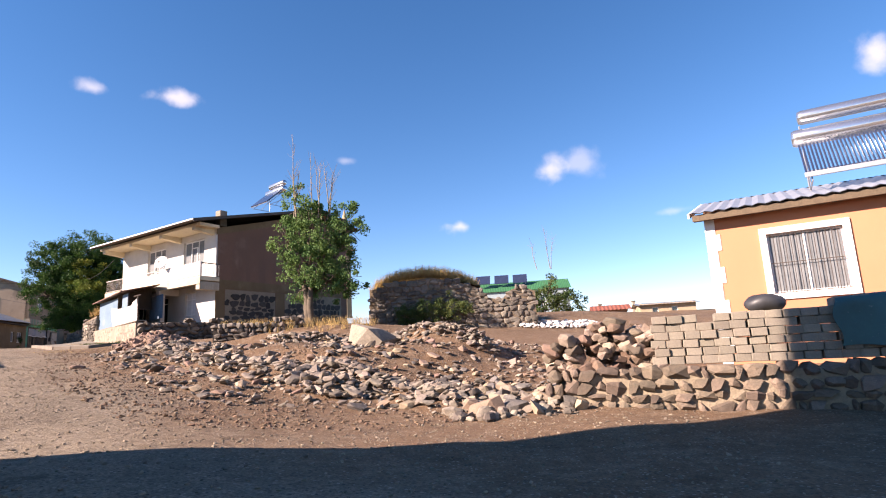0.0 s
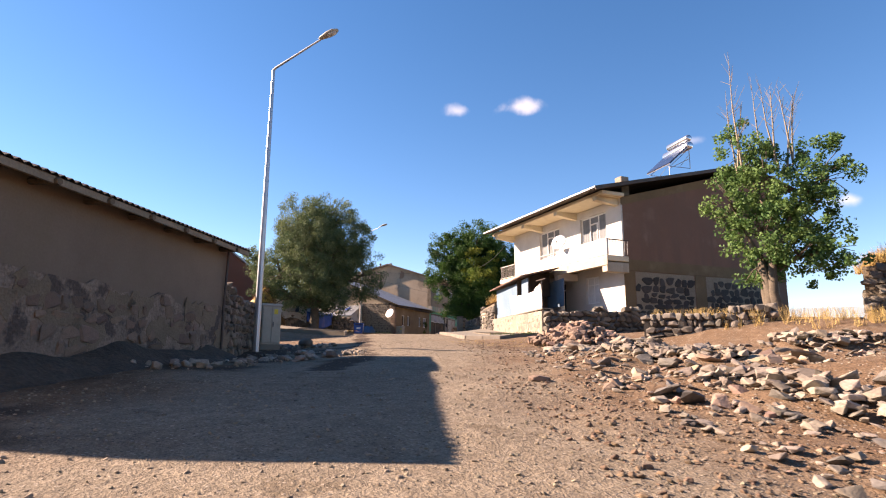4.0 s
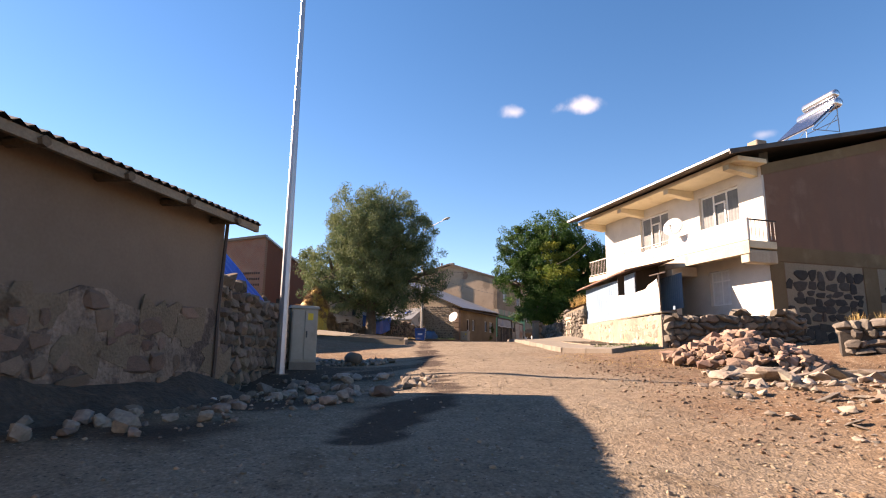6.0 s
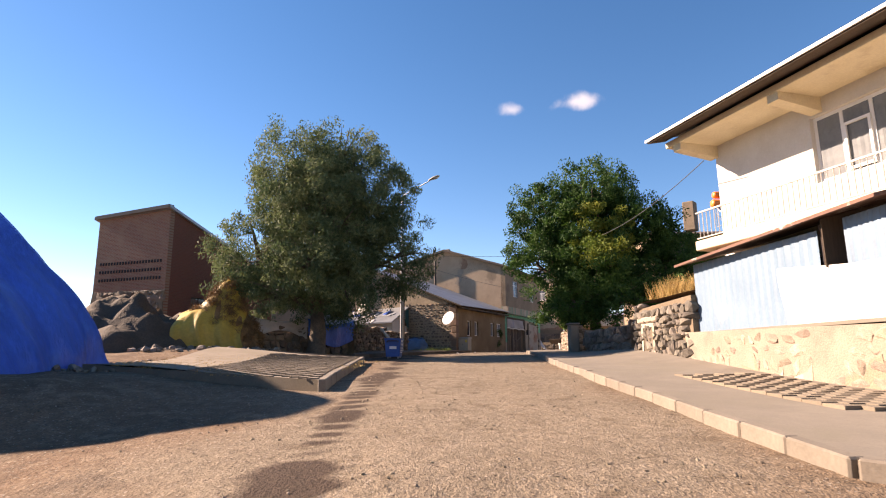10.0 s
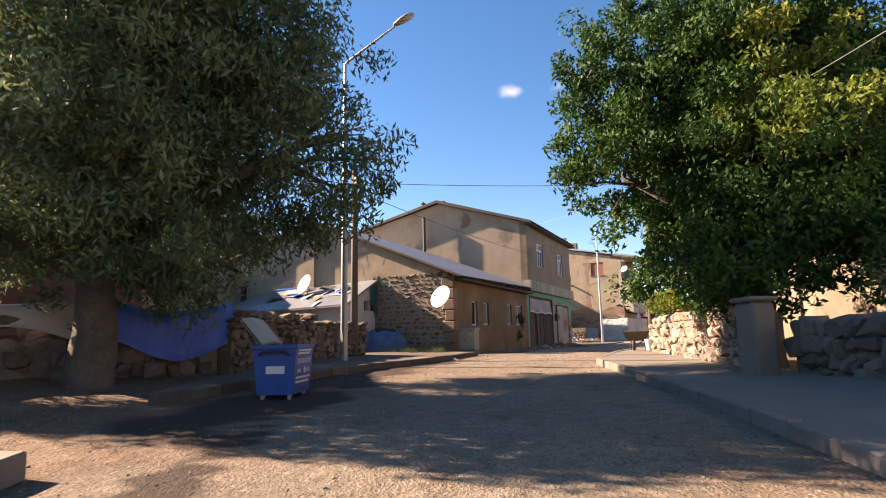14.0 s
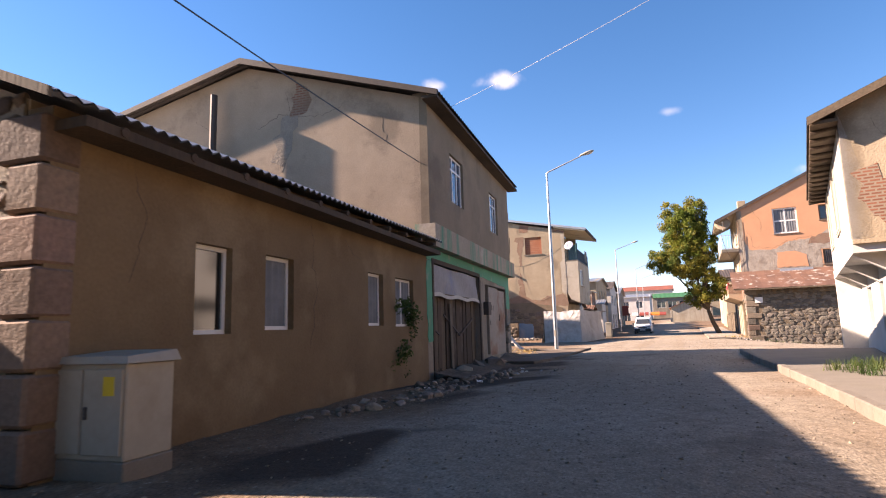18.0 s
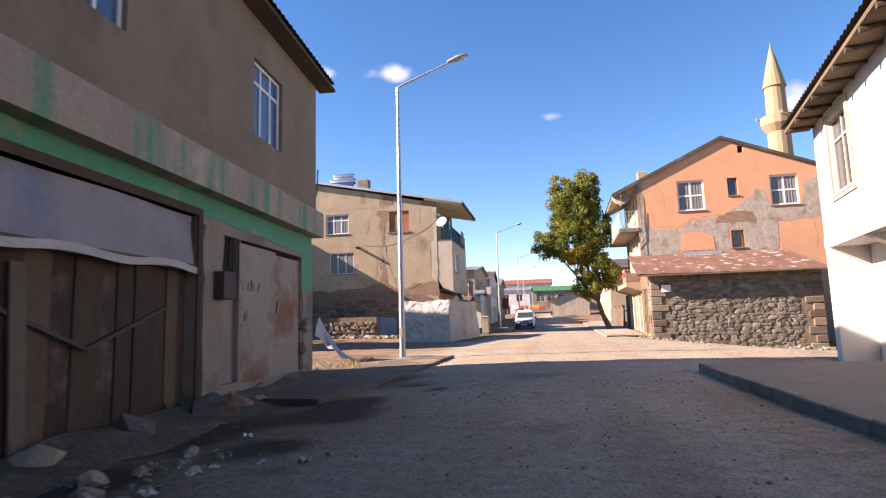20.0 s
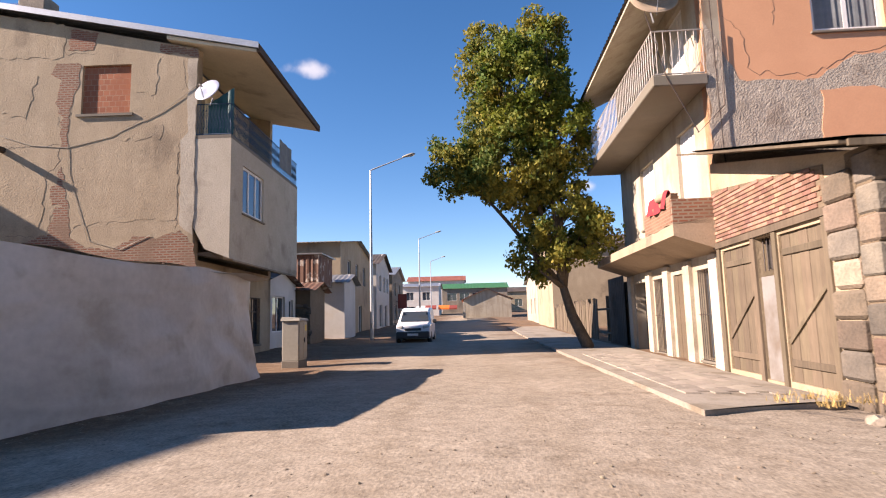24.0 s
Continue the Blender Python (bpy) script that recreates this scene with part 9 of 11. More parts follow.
def van():
    t = thing("van", pose(-52.25, 111.6, 3.52, 0, 0, 10), "small white panel van parked on the street edge", "van")
    # half-section outlines along the length, front at -y
    prof = [(-1.95, 0.35, 0.62, 0.72), (-1.9, 0.3, 0.86, 0.8), (-1.7, 0.28, 0.98, 0.83), (-1.05, 0.28, 1.08, 0.85), (-0.45, 0.28, 1.62, 0.83), (0.1, 0.28, 1.78, 0.84), (1.7, 0.28, 1.8, 0.84), (1.95, 0.34, 1.66, 0.82), (2.0, 0.4, 1.3, 0.8)]
    g = Geo()
    v, n = [], 0
    for y, z0, z1, w in prof:
        hw = w
        tw = w * (0.88 if z1 > 1.2 else 0.97)
        belt = min(z1 - 0.06, 1.0)
        ring = [(-hw * 0.96, z0), (-hw, z0 + 0.12), (-hw, belt), (-tw, z1 - 0.07), (-tw * 0.86, z1), (tw * 0.86, z1), (tw, z1 - 0.07), (hw, belt), (hw, z0 + 0.12), (hw * 0.96, z0)]
        v += [(x, y, z) for x, z in ring]
    k = 10
    f = [(i * k + j, i * k + (j + 1) % k, (i + 1) * k + (j + 1) % k, (i + 1) * k + j) for i in range(len(prof) - 1) for j in range(k)]
    f += [tuple(range(k)), tuple(range((len(prof) - 1) * k, len(prof) * k))[::-1]]
    part("body", Geo().add(v, f), "car_white", t, smooth=False)
    part("windscreen", Geo().add([(-0.7, -1.02, 1.1), (0.7, -1.02, 1.1), (0.62, -0.5, 1.56), (-0.62, -0.5, 1.56), (-0.7, -1.07, 1.12), (0.7, -1.07, 1.12), (0.62, -0.55, 1.59), (-0.62, -0.55, 1.59)], [(3, 2, 1, 0), (4, 5, 6, 7), (0, 1, 5, 4), (1, 2, 6, 5), (2, 3, 7, 6), (3, 0, 4, 7)]), "glass", t)
    for s in (-1, 1):
        part("side_window", Geo().box(-0.012, 0.012, -0.75, 0.35, 1.06, 1.55, m=pose(s * 0.8, 0, 0, 0, -s * 9)), "glass", t)
        part("headlight", Geo().box(-0.16, 0.16, -0.1, 0.05, -0.09, 0.1, 0.04, m=pose(s * 0.62, -1.82, 0.8, 20, 0, s * 12)), "lamp_glass", t)
        part("mirror", Geo().box(-0.09, 0.09, -0.06, 0.06, -0.1, 0.1, 0.03, m=pose(s * 0.98, -0.85, 1.1)), "plastic_black", t)
        for y in (-1.25, 1.25):
            w = part("wheel", Geo().lathe([(0.2, -0.1), (0.3, -0.09), (0.31, 0), (0.3, 0.09), (0.2, 0.1)], 20, pose(s * 0.76, y, 0.3, 0, 90, 0)), "rubber", t, smooth=True)
            part("rim", Geo().lathe([(0.03, -0.112), (0.19, -0.105), (0.2, 0), (0.19, 0.105), (0.03, 0.112)], 14, pose(s * 0.76, y, 0.3, 0, 90, 0)), "cabinet_grey", w)
    part("bumper", Geo().box(-0.8, 0.8, -2.02, -1.8, 0.3, 0.62, 0.05), "plastic_black", t)
    part("grille", Geo().box(-0.4, 0.4, -1.965, -1.9, 0.66, 0.78, 0.02), "plastic_black", t)
    part("number_plate", Geo().box(-0.26, 0.26, -2.035, -2.02, 0.42, 0.53), "white_paint", t, "blank number plate")


van()


# ---- pavements, yard walls and clutter ----
pavement("pavement_left", [(-26.5, 27.8), (-29.3, 30.7), (-33.2, 34.7)], [(-33.5, 26.0), (-35.0, 28.6), (-37.6, 31.6)], 0.2, "raised pavement of worn concrete pavers strewn with straw", mat="paver")
pavement("pavement_right", [(-16.5, 26.4), (-18.3, 26.6), (-23.1, 32.2), (-25.9, 35.7), (-30.9, 42.7), (-34.2, 47.1), (-35.4, 50.9), (-36.6, 57.5), (-37.4, 62.0), (-38.4, 67.0), (-39.4, 72.5)],
         [(-16.2, 29.3), (-17.4, 30.8), (-22.0, 36.0), (-24.2, 38.9), (-29.3, 44.3), (-33.0, 49.6), (-33.9, 52.0), (-34.6, 57.5), (-35.0, 62.0), (-35.6, 67.0), (-35.5, 73.5)], 0.15, "raised concrete pavement along stone walls", mat="concrete")
pavement("pavement_corner", [(-36.4, 37.0), (-37.9, 40.4), (-38.5, 42.4), (-39.1, 45.9), (-40.7, 50.4)], [(-37.0, 37.5), (-39.6, 40.6), (-42.6, 42.8), (-44.4, 47.0), (-44.2, 50.8)], 0.14, "low muddy pavement before a rubble wall", mat="paving_muddy", kerb_mat="kerb_muddy")
pavement("pavement_verge", [(-45.3, 67.5), (-45.7, 71.0), (-46.3, 76.4)], [(-46.9, 67.5), (-48.3, 71.6), (-52.5, 77.4)], 0.07, "muddy verge with a broken kerb before a shop", kerb_mat="kerb_muddy", mat="paving_muddy")
pavement("pavement_far", [(-43.0, 90.4), (-44.7, 100.3), (-46.0, 108.0), (-49.5, 128.0)], [(-41.0, 91.8), (-42.3, 100.0), (-43.6, 108.5), (-46.8, 128.0)], 0.07, "pavement of worn pale pavers before wooden shop doors", kerb=0, mat="paver_pale")

# pavers picked out where the street passes them
paver_mesh = {k: Geo().box(-0.195, 0.195, -0.097, 0.097, -0.05, 0.005, 0.003).mesh("paver", k) for k in ("paver", "paver_pale")}


def pavers(parent_name, origin, yaw, nu, nv, rise, seed, inside=None, mat="paver"):
    par = bpy.data.objects[parent_name]
    rnd = random.Random(seed)
    c, s = math.cos(radians(yaw)), math.sin(radians(yaw))
    for i in range(nu):
        for j in range(nv):
            u, v = (i + (0.5 if j % 2 else 0)) * 0.4, j * 0.2
            x, y = origin[0] + c * u - s * v, origin[1] + s * u + c * v
            if inside and not inside(x, y):
                continue
            part("paver", paver_mesh[mat], "", par, m=pose(x, y, float(smooth_ground(x, y)) + rise + 0.014 + rnd.uniform(-0.002, 0.003), rnd.uniform(-0.3, 0.3), rnd.uniform(-0.3, 0.3), yaw + rnd.uniform(-1, 1)))


pavers("pavement_left", (-26.9, 27.9), 134, 23, 15, 0.2, 1, lambda x, y: y > 28.0 + 0.257 * (x + 26.5))
pavers("pavement_far", (-41.7, 92.2), 99.0, 20, 7, 0.07, 2, mat="paver_pale")
pavers("pavement_right", (-17.5, 30.2), 131, 12, 8, 0.17, 3)


def stone_run(name, a, b, z, h0, h1, mat, size, seed, label, limit=220, thick=0.5, core="mortar_mud", ends=True):
    """A rubble wall from a to b (its face is on the right hand side when going from a to b)."""
    L = math.hypot(b[0] - a[0], b[1] - a[1])
    t = thing(name, pose(a[0], a[1], z, 0, 0, math.degrees(math.atan2(b[1] - a[1], b[0] - a[0]))), label, "wall")
    part("core", Geo().slab([(0.05, -0.5), (L - 0.05, -0.5), (L - 0.05, h1 - 0.12), (0.05, h0 - 0.12)], [], 0.03, thick), core, t)
    masonry(t, GABLE, 0, L, -0.4, max(h0, h1) + 0.05, mat, size, 0.1, seed=seed, deep=0.36, rough=0.42, tilt=8, limit=limit, inside=lambda u, zz: zz < h0 + (h1 - h0) * u / L + 0.05)
    if ends:
        masonry(t, at(LEFT_SIDE, 0.1, 0), -thick, -0.05, -0.4, h0, mat, size, 0.1, seed=seed + 1, deep=0.3, rough=0.28, limit=24)
        masonry(t, at(RIGHT_SIDE, L - 0.1, 0), 0.05, thick, -0.4, h1, mat, size, 0.1, seed=seed + 2, deep=0.3, rough=0.28, limit=24)
    return t


# right-hand walls, face to the street (the street lies to the west)
stone_run("stone_wall", (-34.5, 51.4), (-30.0, 44.6), 3.3, 1.15, 1.25, "stone_pale", 0.26, 81, "dry rubble-stone yard wall with rounded pale boulders", 260)
stone_run("stone_wall", (-29.4, 44.2), (-25.6, 40.0), 3.1, 1.2, 1.35, "stone_brown", 0.29, 84, "dark rubble-stone yard wall in the shade of a tree", 120)
stone_run("stone_wall", (-34.6, 61.5), (-34.3, 52.6), 3.5, 1.9, 1.6, "stone_pale", 0.27, 87, "pale rubble-stone wall with a broken top", 290)
post = thing("gate_post", pose(-29.85, 44.0, 3.1, 0, 0, -48), "weathered grey concrete gate post in a stone wall", "post")
part("post", Geo().box(-0.28, 0.28, -0.2, 0.2, -0.3, 1.5, 0.05), "concrete", post)
part("cap", Geo().box(-0.33, 0.33, -0.25, 0.25, 1.5, 1.58, 0.03), "concrete", post)


def gate_wall():
    t = stone_run("retaining_wall", (-25.3, 39.6), (-22.4, 36.3), 2.85, 2.0, 2.1, "stone_grey", 0.27, 91, "rubble retaining wall with a low plank gate and dry grass above", 150)
    part("door_frame", Geo().slab(rect(0.9, 1.95, -0.1, 1.4), [rect(1.02, 1.83, -0.1, 1.28)], -0.08, 0.2), "paint_cream", t)
    plank_door(t, at(GABLE, 0, -0.1), 1.02, 1.83, -0.1, 1.28, 5, "wood_grey", False, "gate")
    part("step", Geo().box(0.1, 0.85, -0.75, -0.1, -0.3, 0.3, 0.03), "concrete", t)
    part("lintel", Geo().box(0.6, 2.2, -0.1, 0.3, 1.42, 1.6, 0.04), "stone_pale", t)
    return t


gate_wall()
stone_run("stone_wall", (-40.2, 40.3), (-42.3, 46.4), 3.3, 1.5, 1.4, "stone_brown", 0.24, 95, "long rubble-stone yard wall behind lamp posts", 290)
stone_run("stone_wall", (-40.3, 34.8), (-40.5, 40.2), 3.2, 1.55, 1.6, "stone_brown", 0.32, 98, "rubble-stone yard wall hung with sheets", 140)
stone_run("dry_stone_wall", (-10.9, 26.4), (-6.8, 27.2), 2.1, 0.95, 1.3, "stone_grey", 0.25, 101, "loose dark rubble wall with tufts of dry grass", 200, core="stone_dark")


def drape(name, m, w, h, mat, label, sag=0.25, hang=0.0, seed=1):
    t = thing(name, m, label, "tarpaulin")
    part("sheet", Geo().grid(24, 12, lambda a, b: (a * w, -0.18 - 0.05 * math.sin(a * 17 + seed) - 0.04 * noise.noise(Vector((a * 4, b * 4, seed))) + 0.3 * max(0, b - 0.85) * 2, 1.5 + hang - (1 - b) * h * (0.8 + 0.2 * math.sin(a * 5 + seed)) - sag * math.sin(math.pi * a) * b)), mat, t, smooth=True)
    return t


WL = Matrix.Translation((-40.3, 33.4, 3.3)) @ pose(0, 0, 0, 0, 0, 91.7)
drape("white_sheet", WL @ pose(0.8, 0, 0.35), 3.2, 1.1, "tarp_white", "greyish-white sheet hung over a yard wall", seed=2)
drape("blue_sheet", WL @ pose(4.1, 0, 0.3), 2.9, 1.35, "tarp_blue", "dark blue tarpaulin hung over a yard wall", seed=5)


def hay_stack():
    t = thing("haystack", pose(-40.6, 33.3, 3.2, 0, 0, 62), "reddish-brown haystack half covered by a yellow tarpaulin", "haystack")
    rs = np.random.RandomState(4)

    def top(x, y):
        r = math.hypot(x / 1.9, (y + 0.1) / 1.35)
        return max(0.0, 1 - r ** 2.2) * 2.7 + 0.9 * max(0.0, 1 - math.hypot((x - 0.2) / 0.7, (y - 0.2) / 0.7)) + 0.22 * noise.noise(Vector((x * 1.3, y * 1.3, 2)))
    part("hay", Geo().grid(36, 28, lambda a, b: (-2.0 + 4.0 * a, -1.5 + 3.0 * b, top(-2.0 + 4.0 * a, -1.5 + 3.0 * b))), "hay_brown", t, smooth=True)
    spots = [(x, y, top(x, y) + 0.05, 0.22) for x, y in zip(rs.uniform(-1.6, 1.6, 170).tolist(), rs.uniform(-1.1, 1.2, 170).tolist())]
    part("loose_hay", leaves_mesh("loose_hay", "hay_brown", spots, 70, 0.34, 8, 1.0, 0.15, 0.05), "hay_brown", t, kind="stuff")

    def tarp(a, b):
        ang = 0.5 * math.pi * b
        x = -1.75 + 2.6 * a + 0.12 * math.sin(b * 7)
        y = 0.25 - 1.75 * math.sin(ang)
        z = 2.25 * math.cos(0.9 * ang) * (1 - 0.16 * (2 * a - 1) ** 2) + 0.16 * math.sin(a * 5.2) * b
        z = max(z, top(x, y) + 0.05) + 0.08 * noise.noise(Vector((a * 5, b * 4, 1)))
        return (x, y - 0.09 * b * math.sin(a * 17 + b * 2) - 0.04 * b * math.sin(a * 39), z)
    part("yellow_tarp", Geo().grid(44, 24, tarp), "tarp_yellow", t, "creased yellow tarpaulin", smooth=True)


hay_stack()


def tarp_stack():
    t = thing("covered_haystack", pose(-36.8, 22.2, 2.7, 0, 0, 20), "tall haystack under a big bright blue tarpaulin", "haystack")

    def fn(a, b):
        ang = 2 * math.pi * a
        r = 1 - b
        k = 0.5 - 0.5 * math.sin(ang)
        k = k * k * (3 - 2 * k)
        # ropes pull the sheet in between long hanging folds
        fold = 0.05 * math.sin(ang * 9 + 0.6 * math.sin(b * 3)) + 0.02 * math.sin(ang * 23 + b * 6) + 0.012 * math.sin(ang * 47 + b * 9)
        f = 1 + 0.12 * noise.noise(Vector((math.cos(ang) * 2, math.sin(ang) * 2, b * 3))) + fold * (0.35 + 0.65 * r) + 0.035 * noise.noise(Vector((math.cos(ang) * 6, math.sin(ang) * 6, b * 9)))
        hem = 0.35 * max(0.0, noise.noise(Vector((math.cos(ang) * 3.1, math.sin(ang) * 3.1, 4)))) * r ** 6
        return (4.6 * math.cos(ang) * r * f + 0.6 * k, 6.0 * math.sin(ang) * r * f - 1.5 * k * (0.6 + 0.4 * r), (6.9 - 0.3 * k) * (1 - r ** 1.3) - 0.1 + hem + 0.12 * noise.noise(Vector((math.cos(ang) * 4, math.sin(ang) * 4, b * 6))) * b * r * 3)
    part("tarpaulin", Geo().grid(220, 60, fn), "tarp_blue", t, smooth=True)
    part("white_patch", Geo().grid(16, 6, lambda a, b: (lambda p: (p[0] * 1.02, p[1] * 1.02, p[2] + 0.05))(fn(0.86 + 0.2 * a, 0.76 + (0.09 + 0.05 * math.sin(a * 11)) * b + 0.02 * math.sin(a * 7)))), "tarp_white", t, "white plastic sheet over the top", smooth=True)
    part("rope", Geo().tube([(lambda p: (p[0] * 1.02, p[1] * 1.02, p[2] + 0.03))(fn(0.92, k / 12)) for k in range(12)], 0.02, 5), "tarp_white", t)


tarp_stack()


def red_brick_house():
    zb = 4.2
    h = thing("brick_barn", pose(-48.03, 34.0, zb, 0, 0, 22), "red brick barn with shade-darkened side walls and flat roof edge", "barn")
    wall_part(h, GABLE, [(-5, -1), (0, -1), (0, 7.0), (-5, 6.75)], [], "brick_red", 0.3)
    wall_part(h, at(LEFT_SIDE, -5, 0.3), rect(-8.8, 0, -1, 6.7), [], "brick_red_shaded", 0.3)
    for r in range(3):
        one = Geo().box(-0.05, 0.05, -0.03, 0.0, 0, 0.16).mesh("vent_slot", "opening_shade")
        for k in range(22):
            part("vent_slot", one, "", h, m=pose(-4.6 + k * 0.2, 0.0, 3.2 + r * 0.45))
    st = part("stone_base", Geo().slab(ragged(rect(-5, 0, -1, 2.6), 0.4, 0.1, 7), [], -0.05, 0), "mortar_mud", h)
    masonry(st, at(GABLE, 0, -0.05), -5, 0, 0.2, 2.6, "stone_brown", 0.38, 0.05, seed=110, deep=0.16, limit=90)
    wall_part(h, at(RIGHT_SIDE, 0, 0.3), [(0, -1), (9, -1), (9, 4.2), (0, 6.95)], [(1.6, 3.0, 0.8, 2.4)], "brick_red_shaded", 0.3)
    window(h, at(RIGHT_SIDE, 0, 0.3), 1.6, 3.0, 0.8, 2.4, frame_mat="iron", grille=True)
    roof_plane(h, [(-5.2, -0.2, 6.9), (0.15, -0.2, 7.15), (0.15, 9.4, 4.4), (-5.2, 9.4, 4.15)], "tin_grey", 0.15)
    part("parapet_cap", Geo().slab([(-5.1, 6.72), (0.1, 6.98), (0.1, 7.17), (-5.1, 6.92)], [], -0.25, 0.1), "concrete", h)
    b = thing("brick_wall", pose(-53.5, 28.0, zb, 0, 0, 20), "low red brick outbuilding wall", "wall")
    wall_part(b, GABLE, rect(-8, 1.5, -1, 4.6), [], "brick_red", 0.3)


red_brick_house()


def wheelie_bin():
    t = thing("waste_container", pose(-35.95, 38.95, 3.06, 0, 0, 128), "blue four-wheeled waste container with its lid thrown open", "waste container")
    w, d = 0.45, 0.34
    body = [(-w, -d * 0.85, 0.22), (w, -d * 0.85, 0.22), (w, d * 0.85, 0.22), (-w, d * 0.85, 0.22), (-w * 1.08, -d * 1.05, 0.98), (w * 1.08, -d * 1.05, 0.98), (w * 1.08, d * 1.05, 0.98), (-w * 1.08, d * 1.05, 0.98)]
    inner = [(x * 0.94, y * 0.92, 0.97) for x, y, z in body[4:]] + [(x * 0.92, y * 0.9, 0.5) for x, y, z in body[:4]]
    part("body", Geo().add(body + inner, [(3, 2, 1, 0), (0, 1, 5, 4), (1, 2, 6, 5), (2, 3, 7, 6), (3, 0, 4, 7), (4, 5, 9, 8), (5, 6, 10, 9), (6, 7, 11, 10), (7, 4, 8, 11), (8, 9, 13, 12), (9, 10, 14, 13), (10, 11, 15, 14), (11, 8, 12, 15), (12, 13, 14, 15)]), "bin_blue", t)
    part("rim", Geo().box(-w * 1.12, w * 1.12, -d * 1.1, -d * 1.02, 0.94, 1.01, 0.01).box(-w * 1.12, -w * 1.05, -d * 1.02, d * 1.1, 0.94, 1.01, 0.01).box(w * 1.05, w * 1.12, -d * 1.02, d * 1.1, 0.94, 1.01, 0.01), "bin_blue", t)
    part("lid", Geo().grid(10, 6, lambda a, b: (-w * 1.1 + a * w * 2.2, d * 1.05 - 0.15 + 0.35 * b, 1.02 + 0.42 * b + 0.04 * math.sin(math.pi * a))).grid(10, 6, lambda a, b: (-w * 1.1 + a * w * 2.2, d * 1.05 - 0.12 + 0.35 * b, 0.99 + 0.42 * b + 0.04 * math.sin(math.pi * a))), "cabinet_grey", t, "grey inside of the raised lid", smooth=True)
    for x in (-w * 1.12, w * 1.12):
        part("handle", Geo().tube([(x, -0.25, 0.85), (x * 1.08, -0.2, 0.9), (x * 1.08, 0.2, 0.9), (x, 0.25, 0.85)], 0.022, 6), "plastic_black", t)
    for x in (-w * 0.8, w * 0.8):
        for y in (-d * 0.65, d * 0.65):
            c = part("castor", Geo().lathe([(0.04, -0.03), (0.09, -0.025), (0.095, 0), (0.09, 0.025), (0.04, 0.03)], 12, pose(x, y, 0.095, 0, 90, 0)), "rubber", t, smooth=True)
            part("fork", Geo().box(x - 0.045, x + 0.045, y - 0.03, y + 0.03, 0.1, 0.24, 0.01), "galvanised", c)
    slope = math.degrees(math.atan2(d * 0.2, 0.76))
    face = pose(0, -d * 0.85 - 0.012, 0.22, 90 + slope, 0, 0)
    for words, size, x, z in (("ÇAT BELEDİYESİ", 0.1, -0.38, 0.49), ("SIFIR", 0.095, -0.36, 0.33), ("ATIK", 0.095, 0.12, 0.33)):
        cu = bpy.data.curves.new("lettering", "FONT")
        cu.body, cu.size, cu.extrude = words, size, 0.002
        cu.materials.append(MATS["white_paint"])
        ob = new("lettering", cu)
        ob.parent, ob.matrix_basis = t, face @ pose(x, z, 0)
    part("emblem", Geo().lathe([(0.035, 0), (0.055, 0.0), (0.055, 0.006), (0.035, 0.006)], 16, face @ pose(0.03, 0.37, 0)), "white_paint", t)
    for z, n in ((0.68, 9), (0.63, 8), (0.24, 10), (0.17, 9)):
        for k in range(n):
            part("small_print", Geo().box(0, 0.06, 0, 0.035, 0, 0.004, m=face @ pose(-0.39 + k * 0.08, z, 0)), "white_paint", t)
    side = pose(-w * 1.03, 0, 0.6, 90, 0, -90)
    part("sticker", Geo().box(-0.14, 0.16, -0.05, 0.07, 0.0, 0.02, m=side), "dish_white", t, "torn white sticker")
    return t


wheelie_bin()
blue = thing("barrel", pose(-31.2, 92.6, 2.75), "blue plastic barrel beside a stone annex", "barrel")
part("drum", Geo().lathe([(0.36, 0), (0.4, 0.05), (0.42, 0.4), (0.42, 0.6), (0.4, 1.0), (0.3, 1.05)], 18), "bin_blue", blue, smooth=True)
part("hoop", Geo().lathe([(0.43, 0.5), (0.445, 0.52), (0.43, 0.54)], 18), "bin_blue", blue)


def wooden_pole(x, y, z, h, label, lean=(0, 0), r=0.13, fuse=True):
    t = thing("utility_pole", pose(x, y, z, lean[0], lean[1]), label, "utility pole")
    part("pole", Geo().tube([(0, 0, -0.3), (0, 0, h * 0.5), (0, 0, h)], [r, r * 0.85, r * 0.65], 10), "wood_pole", t, smooth=True)
    if fuse:
        part("fuse_box", Geo().box(0.08, 0.22, -0.1, 0.1, h - 0.75, h - 0.4, 0.01), "cabinet_grey", t)
        part("insulator", Geo().tube([(0.05, 0, h - 0.95), (0.35, 0, h - 0.92), (0.35, 0, h - 0.8)], 0.015, 5), "iron", t)
    part("cable", Geo().tube([(r * 0.9, 0, h - 0.9), (r * 0.95, 0.02, h * 0.6), (r * 1.1, 0, h * 0.3)], 0.012, 4), "plastic_black", t)
    return t


wooden_pole(-42.0, 45.6, 3.4, 6.6, "dark wooden utility pole with a fuse box at a yard wall")
wooden_pole(-34.9, 52.6, 3.45, 7.6, "thick weathered wooden utility pole on a pavement", (0, 2), 0.125, False)


def wire(a, b, sag, label, r=0.012, mat="plastic_black"):
    a, b = Vector(a), Vector(b)
    pts = [a.lerp(b, k / 16) - Vector((0, 0, sag * 4 * (k / 16) * (1 - k / 16))) for k in range(17)]
    solid("overhead_wire", Geo().tube(pts, r, 4), mat, label, "wire")


